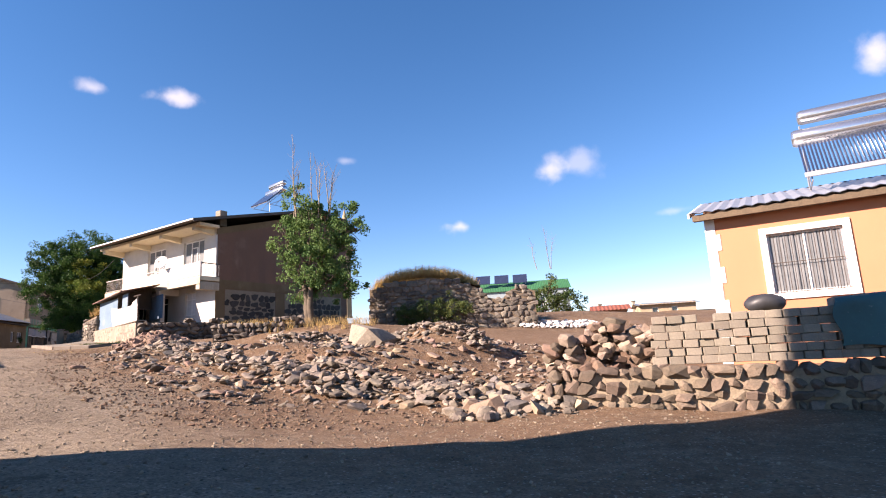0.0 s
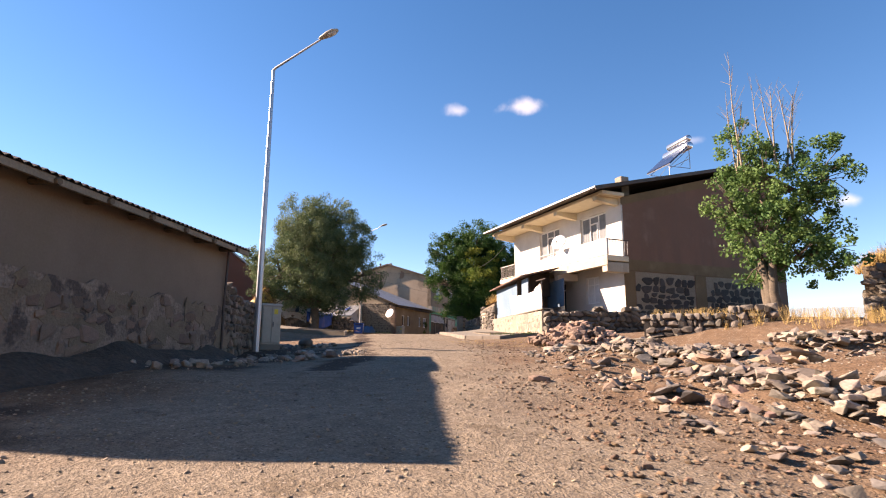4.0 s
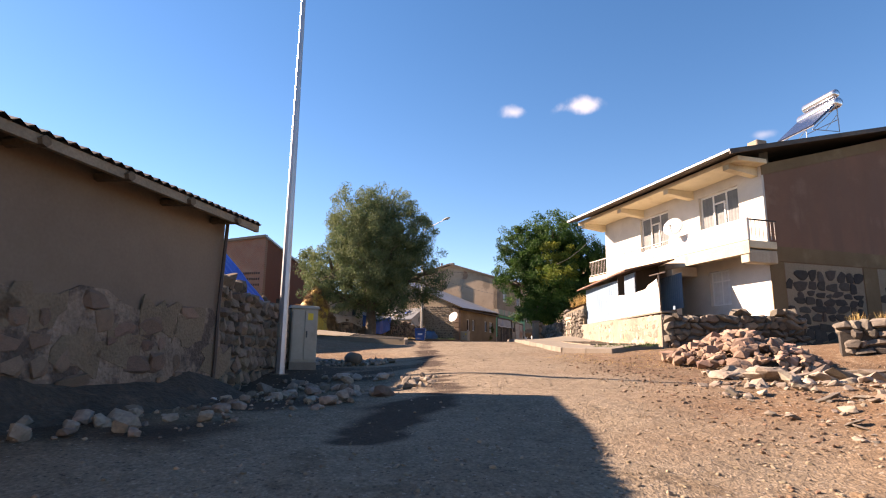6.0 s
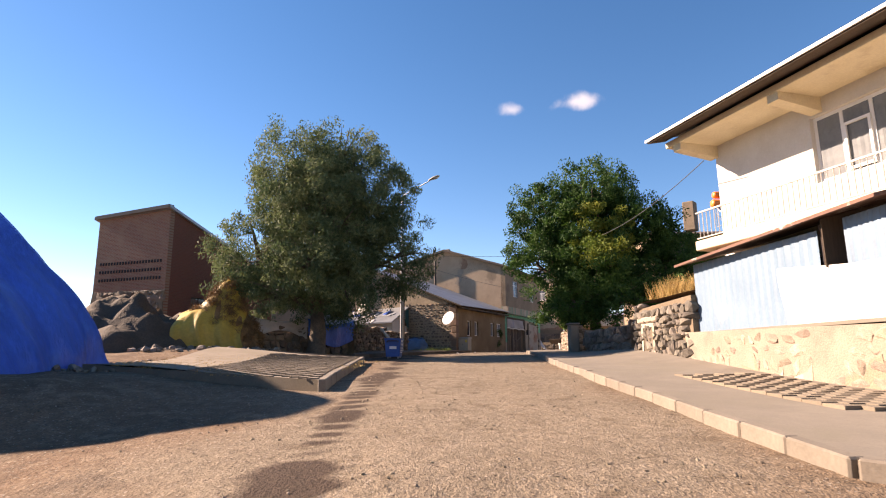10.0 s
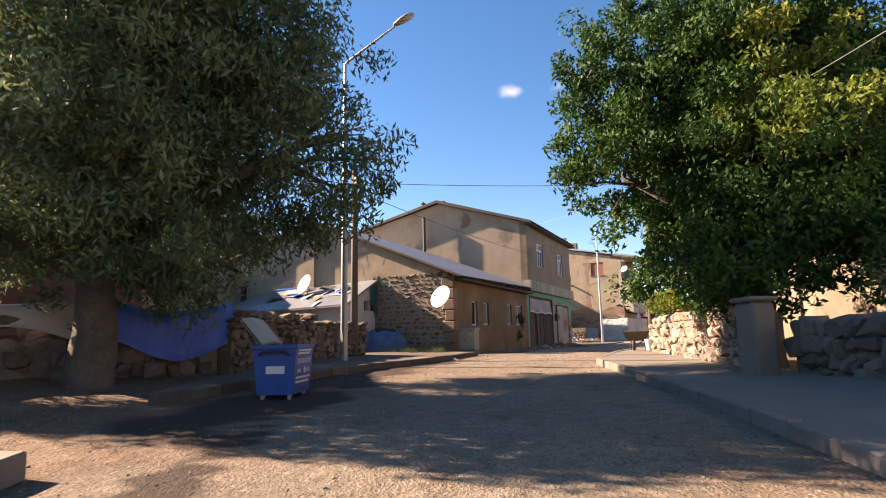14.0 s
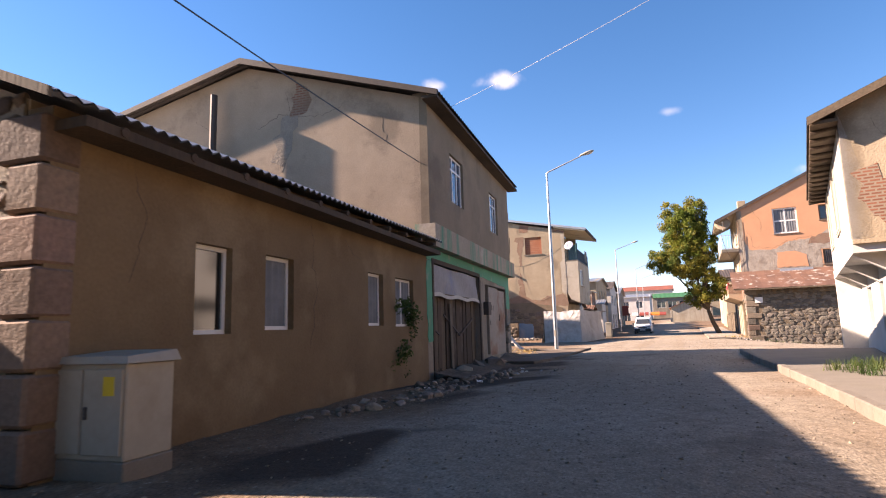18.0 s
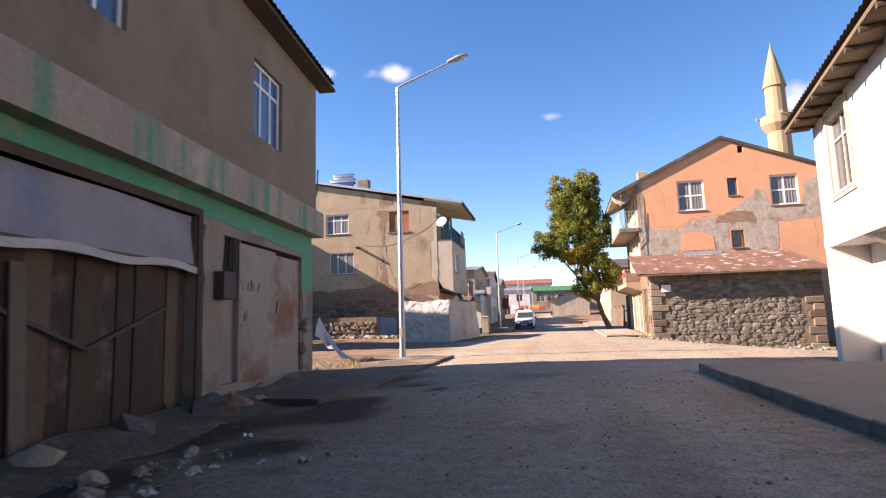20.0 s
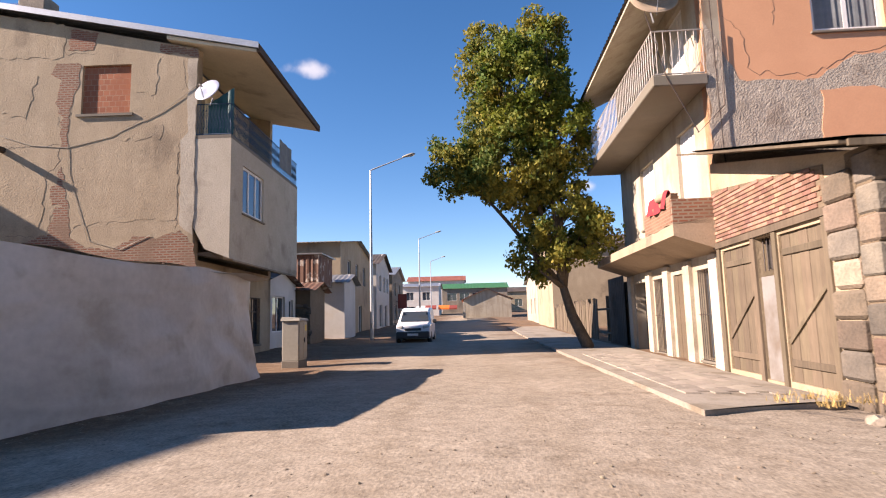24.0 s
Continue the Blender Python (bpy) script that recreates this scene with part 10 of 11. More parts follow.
wire((-41.9, 45.6, 9.1), (-45.4, 61.2, 9.0), 0.12, "black service cable between a pole and a house")
wooden_pole(-31.0, 58.0, 3.6, 8.4, "weathered wooden utility pole behind a stone wall", (0, 0), 0.14, False)
wire((-31.0, 58.0, 11.8), (-45.1, 62.0, 10.6), 0.2, "pale overhead cable across the street", 0.004, "cabinet_grey")
wire((-41.9, 45.6, 9.4), (-30.0, 60.0, 10.3), 0.3, "thin overhead cable above the street")
wire((-22.0, 37.2, 8.6), (-32.0, 49.0, 9.4), 0.5, "thin overhead cable beside a tree")


def wheelbarrow():
    t = thing("wheelbarrow", pose(-35.15, 51.9, 3.58, 0, 0, -75), "rusty steel wheelbarrow parked by a wall", "wheelbarrow")
    b = [(-0.3, -0.25, 0.32), (0.35, -0.25, 0.32), (0.35, 0.25, 0.32), (-0.3, 0.25, 0.32), (-0.5, -0.36, 0.62), (0.55, -0.36, 0.62), (0.55, 0.36, 0.62), (-0.5, 0.36, 0.62)]
    i = [(x * 0.96, y * 0.95, z + 0.012) for x, y, z in b]
    part("tray", Geo().add(b + i, [(3, 2, 1, 0), (0, 1, 5, 4), (1, 2, 6, 5), (2, 3, 7, 6), (3, 0, 4, 7), (8, 9, 10, 11), (12, 13, 9, 8), (13, 14, 10, 9), (14, 15, 11, 10), (15, 12, 8, 11), (4, 5, 13, 12), (5, 6, 14, 13), (6, 7, 15, 14), (7, 4, 12, 15)]), "tin_brown", t)
    for y in (-0.22, 0.22):
        part("shaft", Geo().tube([(0.7, y * 0.4, 0.2), (-0.3, y, 0.34), (-1.0, y * 1.3, 0.5)], 0.02, 6), "iron", t)
        part("leg", Geo().tube([(-0.25, y, 0.34), (-0.35, y * 1.1, 0.0)], 0.02, 6), "iron", t)
    part("wheel", Geo().lathe([(0.03, -0.03), (0.15, -0.035), (0.18, 0), (0.15, 0.035), (0.03, 0.03)], 14, pose(0.72, 0, 0.18, 90, 0, 0)), "rubber", t, smooth=True)


wheelbarrow()
buck = thing("bucket", pose(-34.35, 51.0, 3.6), "white plastic bucket standing on the pavement", "bucket")
part("pail", Geo().lathe([(0.12, 0), (0.13, 0.01), (0.17, 0.34), (0.18, 0.35), (0.15, 0.33), (0.11, 0.03)], 16), "white_paint", buck, smooth=True)
part("bail", Geo().tube([(-0.17, 0, 0.33), (-0.1, 0.1, 0.28), (0.1, 0.1, 0.28), (0.17, 0, 0.33)], 0.006, 5), "galvanised", buck)


# ---- along the far street and beyond ----
def block_house(name, m, w, d, hgt, wall, roof, label, category="house", ridge=1.2, wins=(), side="front", pitch_along="x", door=None, over=0.35, frame_mat="white_paint", back=True):
    """A plain house: walls with real window openings in the face towards -y or -x, gable roof; origin at its front left corner."""
    h = thing(name, m, label, category)
    front = at(GABLE, 0, 0)
    left = at(LEFT_SIDE, 0, 0.3)
    right = at(RIGHT_SIDE, w, 0.3)
    gab = [(w / 2, hgt + ridge)] if pitch_along == "y" else []
    wall_part(h, front, [(0, -0.8), (w, -0.8), (w, hgt)] + gab + [(0, hgt)], wins if side == "front" else [], wall)
    sgab = [((d - 0.6) / 2, hgt + ridge)] if pitch_along == "x" else []
    wall_part(h, right, [(0, -0.8), (d - 0.6, -0.8), (d - 0.6, hgt)] + sgab + [(0, hgt)], wins if side == "right" else [], wall)
    wall_part(h, left, [(-d + 0.6, -0.8), (0, -0.8), (0, hgt)] + ([(-(d - 0.6) / 2, hgt + ridge)] if sgab else []) + [(-d + 0.6, hgt)], wins if side == "left" else [], wall)
    if back:
        wall_part(h, at(BACK, w, d), [(0, -0.8), (w, -0.8), (w, hgt)] + gab + [(0, hgt)], [], wall)
    face = {"front": front, "left": left, "right": right}[side]
    for o in wins:
        window(h, face, *o, lights=2 if o[1] - o[0] > 0.8 else 1, transom=0, deep=0.1, sill=None, frame_mat=frame_mat)
    if pitch_along == "x":
        a, b, c, e = (-over, -over, hgt - 0.1), (w + over, -over, hgt - 0.1), (w + over, d / 2, hgt + ridge), (-over, d / 2, hgt + ridge)
        ribbed_roof(h, [a, b, c, e], roof, pitch=0.3)
        ribbed_roof(h, [(w + over, d + over, hgt - 0.1), (-over, d + over, hgt - 0.1), e, c], roof, pitch=0.3)
    else:
        a, b, c, e = (-over, d + over, hgt - 0.1), (-over, -over, hgt - 0.1), (w / 2, -over, hgt + ridge), (w / 2, d + over, hgt + ridge)
        ribbed_roof(h, [a, b, c, e], roof, pitch=0.3)
        ribbed_roof(h, [(w + over, -over, hgt - 0.1), (w + over, d + over, hgt - 0.1), e, c], roof, pitch=0.3)
    return h


def row(y, x=0.0, z=0.0, yaw=0.0):
    return M_B @ pose(x, y, z, 0, 0, yaw)


s = block_house("shop", row(7.05, -5.6, 0.1), 5.3, 4.6, 3.1, "whitewash", "tin_rust", "low white shop with a barred window", "shop", 0.5, [(0.8, 2.6, 0.8, 2.4), (3.2, 3.9, 0.2, 2.3)], "right")
block_house("stone_shed", row(11.8, -4.4, 0.1), 4.8, 3.0, 2.9, "mortar_mud", "tin_rust", "stone shed with a sagging tin roof", "shed", 0.4)
masonry(bpy.data.objects["stone_shed"], at(GABLE, 0, 0), 2.6, 4.8, -0.3, 2.8, "stone_grey", 0.34, 0.08, seed=120, deep=0.2, limit=50)
bal = thing("balcony_box", row(13.4, -1.6, 3.4), "rusty corrugated balcony enclosure on a house front", "balcony")
part("front_sheet", Geo().grid(40, 2, lambda a, b: (2.0 + 0.015 * math.sin(a * 140), a * 3.2, b * 1.5)), "tin_rust", bal)
part("end_sheet", Geo().grid(20, 2, lambda a, b: (a * 2.0, 0.015 * math.sin(a * 80), b * 1.5)), "tin_rust", bal)
part("floor", Geo().box(0, 2.0, 0, 3.2, -0.12, 0.0), "concrete", bal)
part("canopy", Geo().box(-0.1, 2.2, -0.1, 3.3, 1.52, 1.58), "tin_grey", bal)
block_house("white_shed", row(16.8, -1.9, 0.1), 3.0, 3.4, 3.6, "whitewash", "tin_grey", "small white rendered shed at the street edge", "shed", 0.5)
block_house("house", row(20.4, -10.5, 0.2), 10.6, 12.0, 6.4, "plaster_beige", "tin_grey", "two-storey beige house with a gable to the street", "house", 0.8, [(2.0, 3.2, 3.9, 5.4), (5.0, 6.2, 3.9, 5.4), (8.2, 9.4, 3.9, 5.4), (2.2, 3.4, 0.6, 2.2), (6.2, 7.6, 0.2, 2.3)], "right")
block_house("yellow_house", row(15.6, -14.0, 0.2), 6.0, 7.0, 7.4, "paint_cream", "tin_brown", "yellow rendered house behind others", "house", 0.4)
block_house("house", row(33.5, -9.5, 0.4), 10.0, 9.0, 6.0, "whitewash", "tin_brown", "whitish two-storey street house with dark windows", "house", 1.3, [(1.6, 2.8, 3.6, 5.1), (4.4, 5.6, 3.6, 5.1), (6.6, 7.8, 3.6, 5.1), (1.4, 3.4, 0.3, 2.4), (5.0, 7.0, 0.3, 2.4)], "right")
block_house("house", row(43.5, -9.0, 0.6), 9.7, 11.0, 5.6, "plaster_grey", "tin_grey", "grey street house with shop openings below", "house", 1.2, [(1.6, 2.8, 3.4, 4.8), (6.0, 7.2, 3.4, 4.8), (1.4, 3.6, 0.2, 2.4), (6.0, 8.6, 0.2, 2.4)], "right")
sign = thing("shop_sign", row(47.0, 1.4, 2.6), "red shop sign standing out from a house front", "sign")
part("board", Geo().box(-0.5, 0.5, -0.06, 0.06, 0, 1.6, 0.01), "paint_red", sign)
part("bracket", Geo().tube([(-0.5, 0, 0.8), (-1.6, 0, 0.8)], 0.03, 5), "iron", sign)

# the far end of the street
FAR = Matrix.Translation((-44.4, 83.3, 4.0)) @ pose(0, 0, 0, 0, 0, 10.2)
block_house("market_building", FAR @ pose(-5.5, 118, 0.8), 13.5, 12.0, 6.2, "plaster_grey", "roof_green", "two-storey grey building with a green sheet roof", "building", 1.3, [(1.0, 3.0, 3.6, 5.2), (3.6, 5.6, 3.6, 5.2), (6.2, 8.2, 3.6, 5.2), (8.8, 10.8, 3.6, 5.2)], "front", "x")
block_house("building", FAR @ pose(-12.5, 104, 0.8), 7.0, 10.0, 6.0, "whitewash", "tin_grey", "white two-storey building with balconies far off", "building", 0.8, [(1.0, 2.4, 3.4, 4.9), (4.0, 5.4, 3.4, 4.9), (1.0, 2.6, 0.4, 2.3), (3.8, 5.6, 0.4, 2.3)], "front")
block_house("shop_row", FAR @ pose(-0.8, 84, 0.5), 7.0, 14.0, 3.0, "paint_cream", "tile_red", "low shop row with a red roof at the street end", "shops", 1.5, [(1.5, 3.4, 0.3, 2.3), (5.0, 7.4, 0.3, 2.3), (9.0, 11.6, 0.3, 2.3)], "left", "y")
block_house("building", FAR @ pose(-15, 140, 1.2), 14, 10, 9.0, "whitewash", "tile_red", "tall pale building beyond the street end", "building", 1.4, [(2, 4, 5, 7), (6, 8, 5, 7), (10, 12, 5, 7)], "front")
block_house("building", FAR @ pose(4, 150, 1.5), 20, 12, 6.0, "plaster_beige", "tin_brown", "long beige building beyond the street end", "building", 1.4, [(2, 4, 2, 4), (8, 10, 2, 4), (14, 16, 2, 4)], "front")
for k, (x, mt) in enumerate(((-7.5, "paint_red"), (-5.3, "tank_orange"), (-9.2, "cloth_white"), (-4.0, "paint_red"))):
    aw = thing("awning", FAR @ pose(x, 98 + k, 2.6), "striped shop awning at the street end", "awning", "awnings at the street end")
    part("canvas", Geo().grid(6, 3, lambda a, b: (a * 1.9, -b * 1.4, 0.5 - 0.5 * b)), mt, aw)
    part("valance", Geo().grid(6, 1, lambda a, b: (a * 1.9, -1.4, 0 - 0.25 * b)), mt, aw)
# right-hand side beyond the orange house
M_O = Matrix.Translation((-41.23, 96.34, 3.5)) @ pose(0, 0, 0, 0, 0, 9.5)
block_house("house", M_O @ pose(0.4, 30, 0.3), 9.0, 10.0, 6.2, "plaster_beige", "tin_brown", "beige street house beyond a plank fence", "house", 1.3, [(-3.2, -2.0, 3.6, 5.0), (-7.0, -5.8, 3.6, 5.0)], "left")
block_house("house", M_O @ pose(0.8, 44, 0.5), 8.0, 12.0, 4.6, "paint_cream", "tin_grey", "low cream street house far along the street", "house", 1.2, [(-3.2, -2.0, 1.0, 2.6), (-7.0, -5.8, 1.0, 2.6)], "left")
fence = thing("plank_fence", M_O @ pose(0.2, 8.3, 0), "grey plank fence with uneven boards along the pavement", "fence")
fr = random.Random(12)
board = Geo().box(-0.015, 0.015, 0, 0.17, -0.2, 1.9, 0.006).mesh("board", "wood_grey")
for k in range(105):
    if 3.2 < k * 0.19 < 5.4:
        continue
    part("board", board, "", fence, m=pose(fr.uniform(-0.02, 0.02), k * 0.19, fr.uniform(-0.25, 0.15), 0, 0, fr.uniform(-4, 4)))
for z in (0.4, 1.4):
    part("rail", Geo().box(0.02, 0.07, 0, 20, z, z + 0.09), "wood_grey", fence)
for k in range(6):
    part("post", Geo().tube([(0.1, k * 3.9, -0.3), (0.1, k * 3.9, 2.0)], 0.07, 6), "wood_pole", fence)
lean = thing("lean_to_shed", M_O @ pose(0.05, 8.2, 0), "dark open lean-to with corrugated sheets by a house end", "shed")
part("sheet", Geo().grid(30, 2, lambda a, b: (0.02 * math.sin(a * 60), 0.2 + a * 2.4, b * 2.6)), "tin_brown", lean)
part("sheet", Geo().grid(20, 2, lambda a, b: (a * 3, 2.6 + 0.02 * math.sin(a * 60), b * 2.5)), "tin_brown", lean)

# side lane on the right: white building with pale roof, ruined stump
block_house("white_building", pose(-27.0, 108.0, 2.6, 0, 0, 4), 26.0, 14.0, 4.6, "whitewash", "roof_pale", "long white building with a pale blue sheet roof", "building", 2.2, [(1.6, 2.5, 0.6, 2.2), (5.6, 6.6, 0.6, 2.2)], "front")
stump = thing("wall_stump", pose(-30.4, 94.5, 2.7, 0, 0, 5), "broken stump of a dark rubble wall", "ruin")
part("core", Geo().slab([(0.1, -0.4), (3.0, -0.4), (3.1, 2.3), (2.2, 2.7), (1.2, 2.4), (0.9, 1.6), (0.2, 1.3)], [], 0.1, 1.2), "mortar_mud", stump)
masonry(stump, GABLE, 0, 3.1, -0.3, 2.6, "stone_dark", 0.36, 0.09, seed=130, deep=0.3, rough=0.3, limit=70, inside=lambda u, z: z < np.interp(u, [0, 0.9, 1.2, 2.2, 3.1], [1.4, 1.7, 2.4, 2.7, 2.3]))
pool = solid("blue_sheet", Geo().grid(8, 2, lambda a, b: (a * 3.0, 0.05 * math.sin(a * 9), b * 0.9)), "tarp_blue", "bright blue plastic sheet along a yard", "tarpaulin", m=pose(-26.0, 95.5, 2.6))

# house behind the acacia, with an orange solar heater
block_house("house", pose(-28.2, 51.0, 4.0, 0, 0, 38), 12.0, 8.0, 5.6, "plaster_dark", "tin_brown", "brown two-storey house behind a tree", "house", 0.9, [(6.5, 7.7, 3.2, 4.6), (9.0, 10.2, 3.2, 4.6)], "front")
solar_heater(pose(-25.2, 54.8, 10.25, 0, 0, 45), "orange-tanked solar water heater on a low roof", tank="tank_orange", width=2.0, tubes=True, twin=True, tall=0.95)
ch = solid("chimney", Geo().box(-0.3, 0.3, -0.3, 0.3, -0.8, 0.8, 0.04), "stone_brown", "squat stone chimney on a low roof", "chimney", m=pose(-27.0, 52.5, 10.6))
# outbuildings left of the willow wall
block_house("outbuilding", pose(-60.2, 41.0, 3.6, 0, 0, 15), 7.5, 6.0, 4.0, "plaster_pinkish", "tin_brown", "low brown outbuilding behind a yard wall", "outbuilding", 0.8, [(4.4, 5.3, 1.4, 2.5)], "front")
# beyond the rubble lot
block_house("school", pose(5.0, 102.0, 5.0, 0, 0, -8), 17.0, 12.0, 6.8, "roof_pale", "roof_green", "pale building with a bright green roof far off", "building", 2.2, [(9.5 + k * 1.2, 10.3 + k * 1.2, 3.6, 5.4) for k in range(5)], "front")
for k in range(3):
    pn = thing("solar_array", pose(7.0 + k * 3.4, 103.5, 12.8, 0, 0, -8), "dark solar panel on a green roof", "solar panel", "panels on the green roof")
    part("panel", Geo().box(-1.3, 1.3, 0, 2.2, 0, 0.08, m=pose(0, 0, 0.6, 50)), "collector", pn)
    part("stand", Geo().tube([(-1, 1.4, -0.6), (-1, 1.4, 2.2)], 0.04, 5).tube([(1, 1.4, -0.6), (1, 1.4, 2.2)], 0.04, 5), "galvanised", pn)
block_house("brick_shed", pose(12.5, 48.0, 3.2, 0, 0, -12), 2.6, 3.0, 1.1, "brick_old", "tile_red", "low brick shed with a red roof beyond the lot", "shed", 0.4)
block_house("flat_house", pose(17.0, 50.0, 3.2, 0, 0, -12), 4.6, 4.0, 1.5, "plaster_beige", "tin_grey", "low mud-plastered house beyond the lot", "house", 0.2, [(1.0, 1.5, 0.7, 1.2), (2.6, 3.1, 0.7, 1.2)], "front")
for k, (x, y, hh) in enumerate(((16.2, 60.0, 3.2), (19.9, 60.5, 3.4))):
    pk = thing("gate_pillar", pose(x, y, 2.6), "pale plastered gate pillar beyond the lot", "pillar", "gate pillars")
    part("shaft", Geo().box(-0.16, 0.16, -0.16, 0.16, -0.3, hh - 0.3, 0.02), "paint_cream", pk)
    part("cap", Geo().box(-0.2, 0.2, -0.2, 0.2, hh - 0.3, hh - 0.15, 0.02), "concrete", pk)
tree("bush_tree", 9.0, 52.0, 3.9, 1.0, 0.1, [(0, 0, 1.6, 1.9, 1.4, 1.2), (-2.0, 0, 1.2, 1.6, 1.2, 0.9), (2.4, 0.5, 1.5, 1.6, 1.3, 1.2), (0.6, 0, 3.0, 0.7, 0.7, 1.3)], "leaf_bush", "bushy young trees beyond a rubble lot", clusters=150, per=50, leaf=0.2, size=0.5, seed=21, dry=3)
tree("background_tree", -73.0, 56.5, 3.6, 5.0, 0.35, [(0, 0, 9.0, 3.4, 3.4, 2.8), (-2.6, -1.6, 8.4, 2.6, 2.6, 2.3), (2.6, 1.8, 9.2, 2.6, 2.6, 2.3), (0.4, 0, 11.4, 2.0, 2.0, 1.5), (-4.6, -3.0, 6.8, 2.0, 2.0, 1.8)], "leaf_willow", "grey-green tree behind the yards", clusters=360, per=70, leaf=0.24, size=0.7, seed=22)
tree("background_tree", -44.5, 141.0, 4.0, 3, 0.2, [(0, 0, 5.0, 2.2, 2.2, 2.4), (0.8, 0, 7.0, 1.5, 1.5, 1.6)], "leaf_bush", "dark green street tree far along the street", clusters=120, per=60, leaf=0.25, size=0.6, seed=23)


# ---- loose stones, grass and litter ----
rock_meshes = [stone_mesh("rock", ["rock", "rubble_pink", "slate", "rubble_pale"][i % 4], 300 + i, 0.6, 0.75) for i in range(16)]
rr = random.Random(17)


def rock(x, y, s, flat=0.6, label="angular pale rock lying in a rubble lot"):
    m = pose(x, y, ground_z(x, y) + 0.2 * s * flat, rr.uniform(-25, 25), rr.uniform(-25, 25), rr.uniform(0, 360)) @ Matrix.Diagonal((s * rr.uniform(1.0, 1.6), s * rr.uniform(0.8, 1.1), s * flat * rr.uniform(0.7, 1.2), 1))
    ob = new("rock", rr.choice(rock_meshes))
    ob.matrix_basis = m
    return tagged(ob, label, "rock", "rocks in the rubble lot")


rock(-2.65, 19.4, 1.35, 0.75, "large pale boulder standing in a rubble lot")
BANKS = [((-7.4, 15.6), (-1.4, 11.6), 0.75, 0.26), ((-3.4, 14.4), (0.7, 10.6), 0.7, 0.3), ((-2.6, 20.6), (1.6, 17.2), 0.8, 0.5), ((-6.8, 20.6), (-3.0, 22.2), 0.9, 0.4), ((-9.6, 18.6), (-6.6, 17.0), 0.6, 0.22)]
for (x0, y0), (x1, y1), wide, hi in BANKS:
    for k in range(22):
        f = rr.random()
        rock(x0 + (x1 - x0) * f + rr.gauss(0, wide * 0.5), y0 + (y1 - y0) * f + rr.gauss(0, wide * 0.6), rr.uniform(0.12, 0.36), rr.uniform(0.24, 0.5))
for k in range(45):
    a, r = rr.uniform(0, 6.28), math.sqrt(rr.random())
    rock(-3.6 + 7.0 * r * math.cos(a) * 0.8 - 2.4 * r * math.sin(a), 17.2 + 7.2 * r * math.cos(a) * 0.45 + 3.6 * r * math.sin(a), rr.uniform(0.1, 0.3))
for k in range(26):
    rock(1.0 + rr.gauss(0, 0.6), 10.9 + rr.gauss(0, 0.8), rr.uniform(0.22, 0.42), 0.8, "rounded fallen wall stone beside a yard wall")


def in_lot(x, y):
    return 1.25 - math.hypot(((x + 3.5) * 0.8 + (y - 19.0) * 0.6) / 9.5, (-(x + 3.5) * 0.6 + (y - 19.0) * 0.8) / 8.5) > 0.12


def off_road(x, y):
    return table("off", x, y) > 2.6


lot = lambda x, y: in_lot(x, y) and table("off", x, y) > 3.4
strewn = lambda x, y: lot(x, y) and noise.noise(Vector((x * 0.35, y * 0.35, 6))) > -0.18
heap("rubble_field", "rubble", (-3.8, 18.0), (8.5, 8.0), 3600, (0.02, 0.16), 1, "scattered broken stone and rubble over bare earth", "rubble", inside=lot, rough=0.6, boxy=0.8, flat=0.4)
heap("rubble_field", "slate", (-3.4, 16.0), (7.5, 5.5), 480, (0.04, 0.30), 2, "dark flat slabs strewn among rubble", "rubble", inside=strewn, rough=0.6, boxy=0.8, flat=0.26)
heap("rubble_field", "rubble_pink", (-2.6, 16.5), (7.5, 6.0), 460, (0.03, 0.22), 3, "pinkish broken stones strewn over a lot", "rubble", inside=strewn, rough=0.6, boxy=0.8, flat=0.42)
heap("rubble_field", "rubble_pale", (-2.0, 16.0), (7.0, 6.0), 260, (0.03, 0.22), 24, "pale cut stones strewn over a lot", "rubble", inside=strewn, rough=0.5, boxy=0.8, flat=0.45)
heap("earth_clods", "clod", (-5.2, 11.6), (6.5, 4.2), 5200, (0.012, 0.07), 25, "crumbled clods of dug earth beside a track", "earth", rough=0.5, flat=0.5, lift=0.12, inside=lambda x, y: table("off", x, y) > 1.9)
heap("earth_clods", "clod", (-12.5, 20.5), (4.5, 6.0), 2600, (0.012, 0.06), 26, "crumbled clods of dug earth beside a track", "earth", rough=0.5, flat=0.5, lift=0.12, inside=lambda x, y: table("off", x, y) > 2.2)
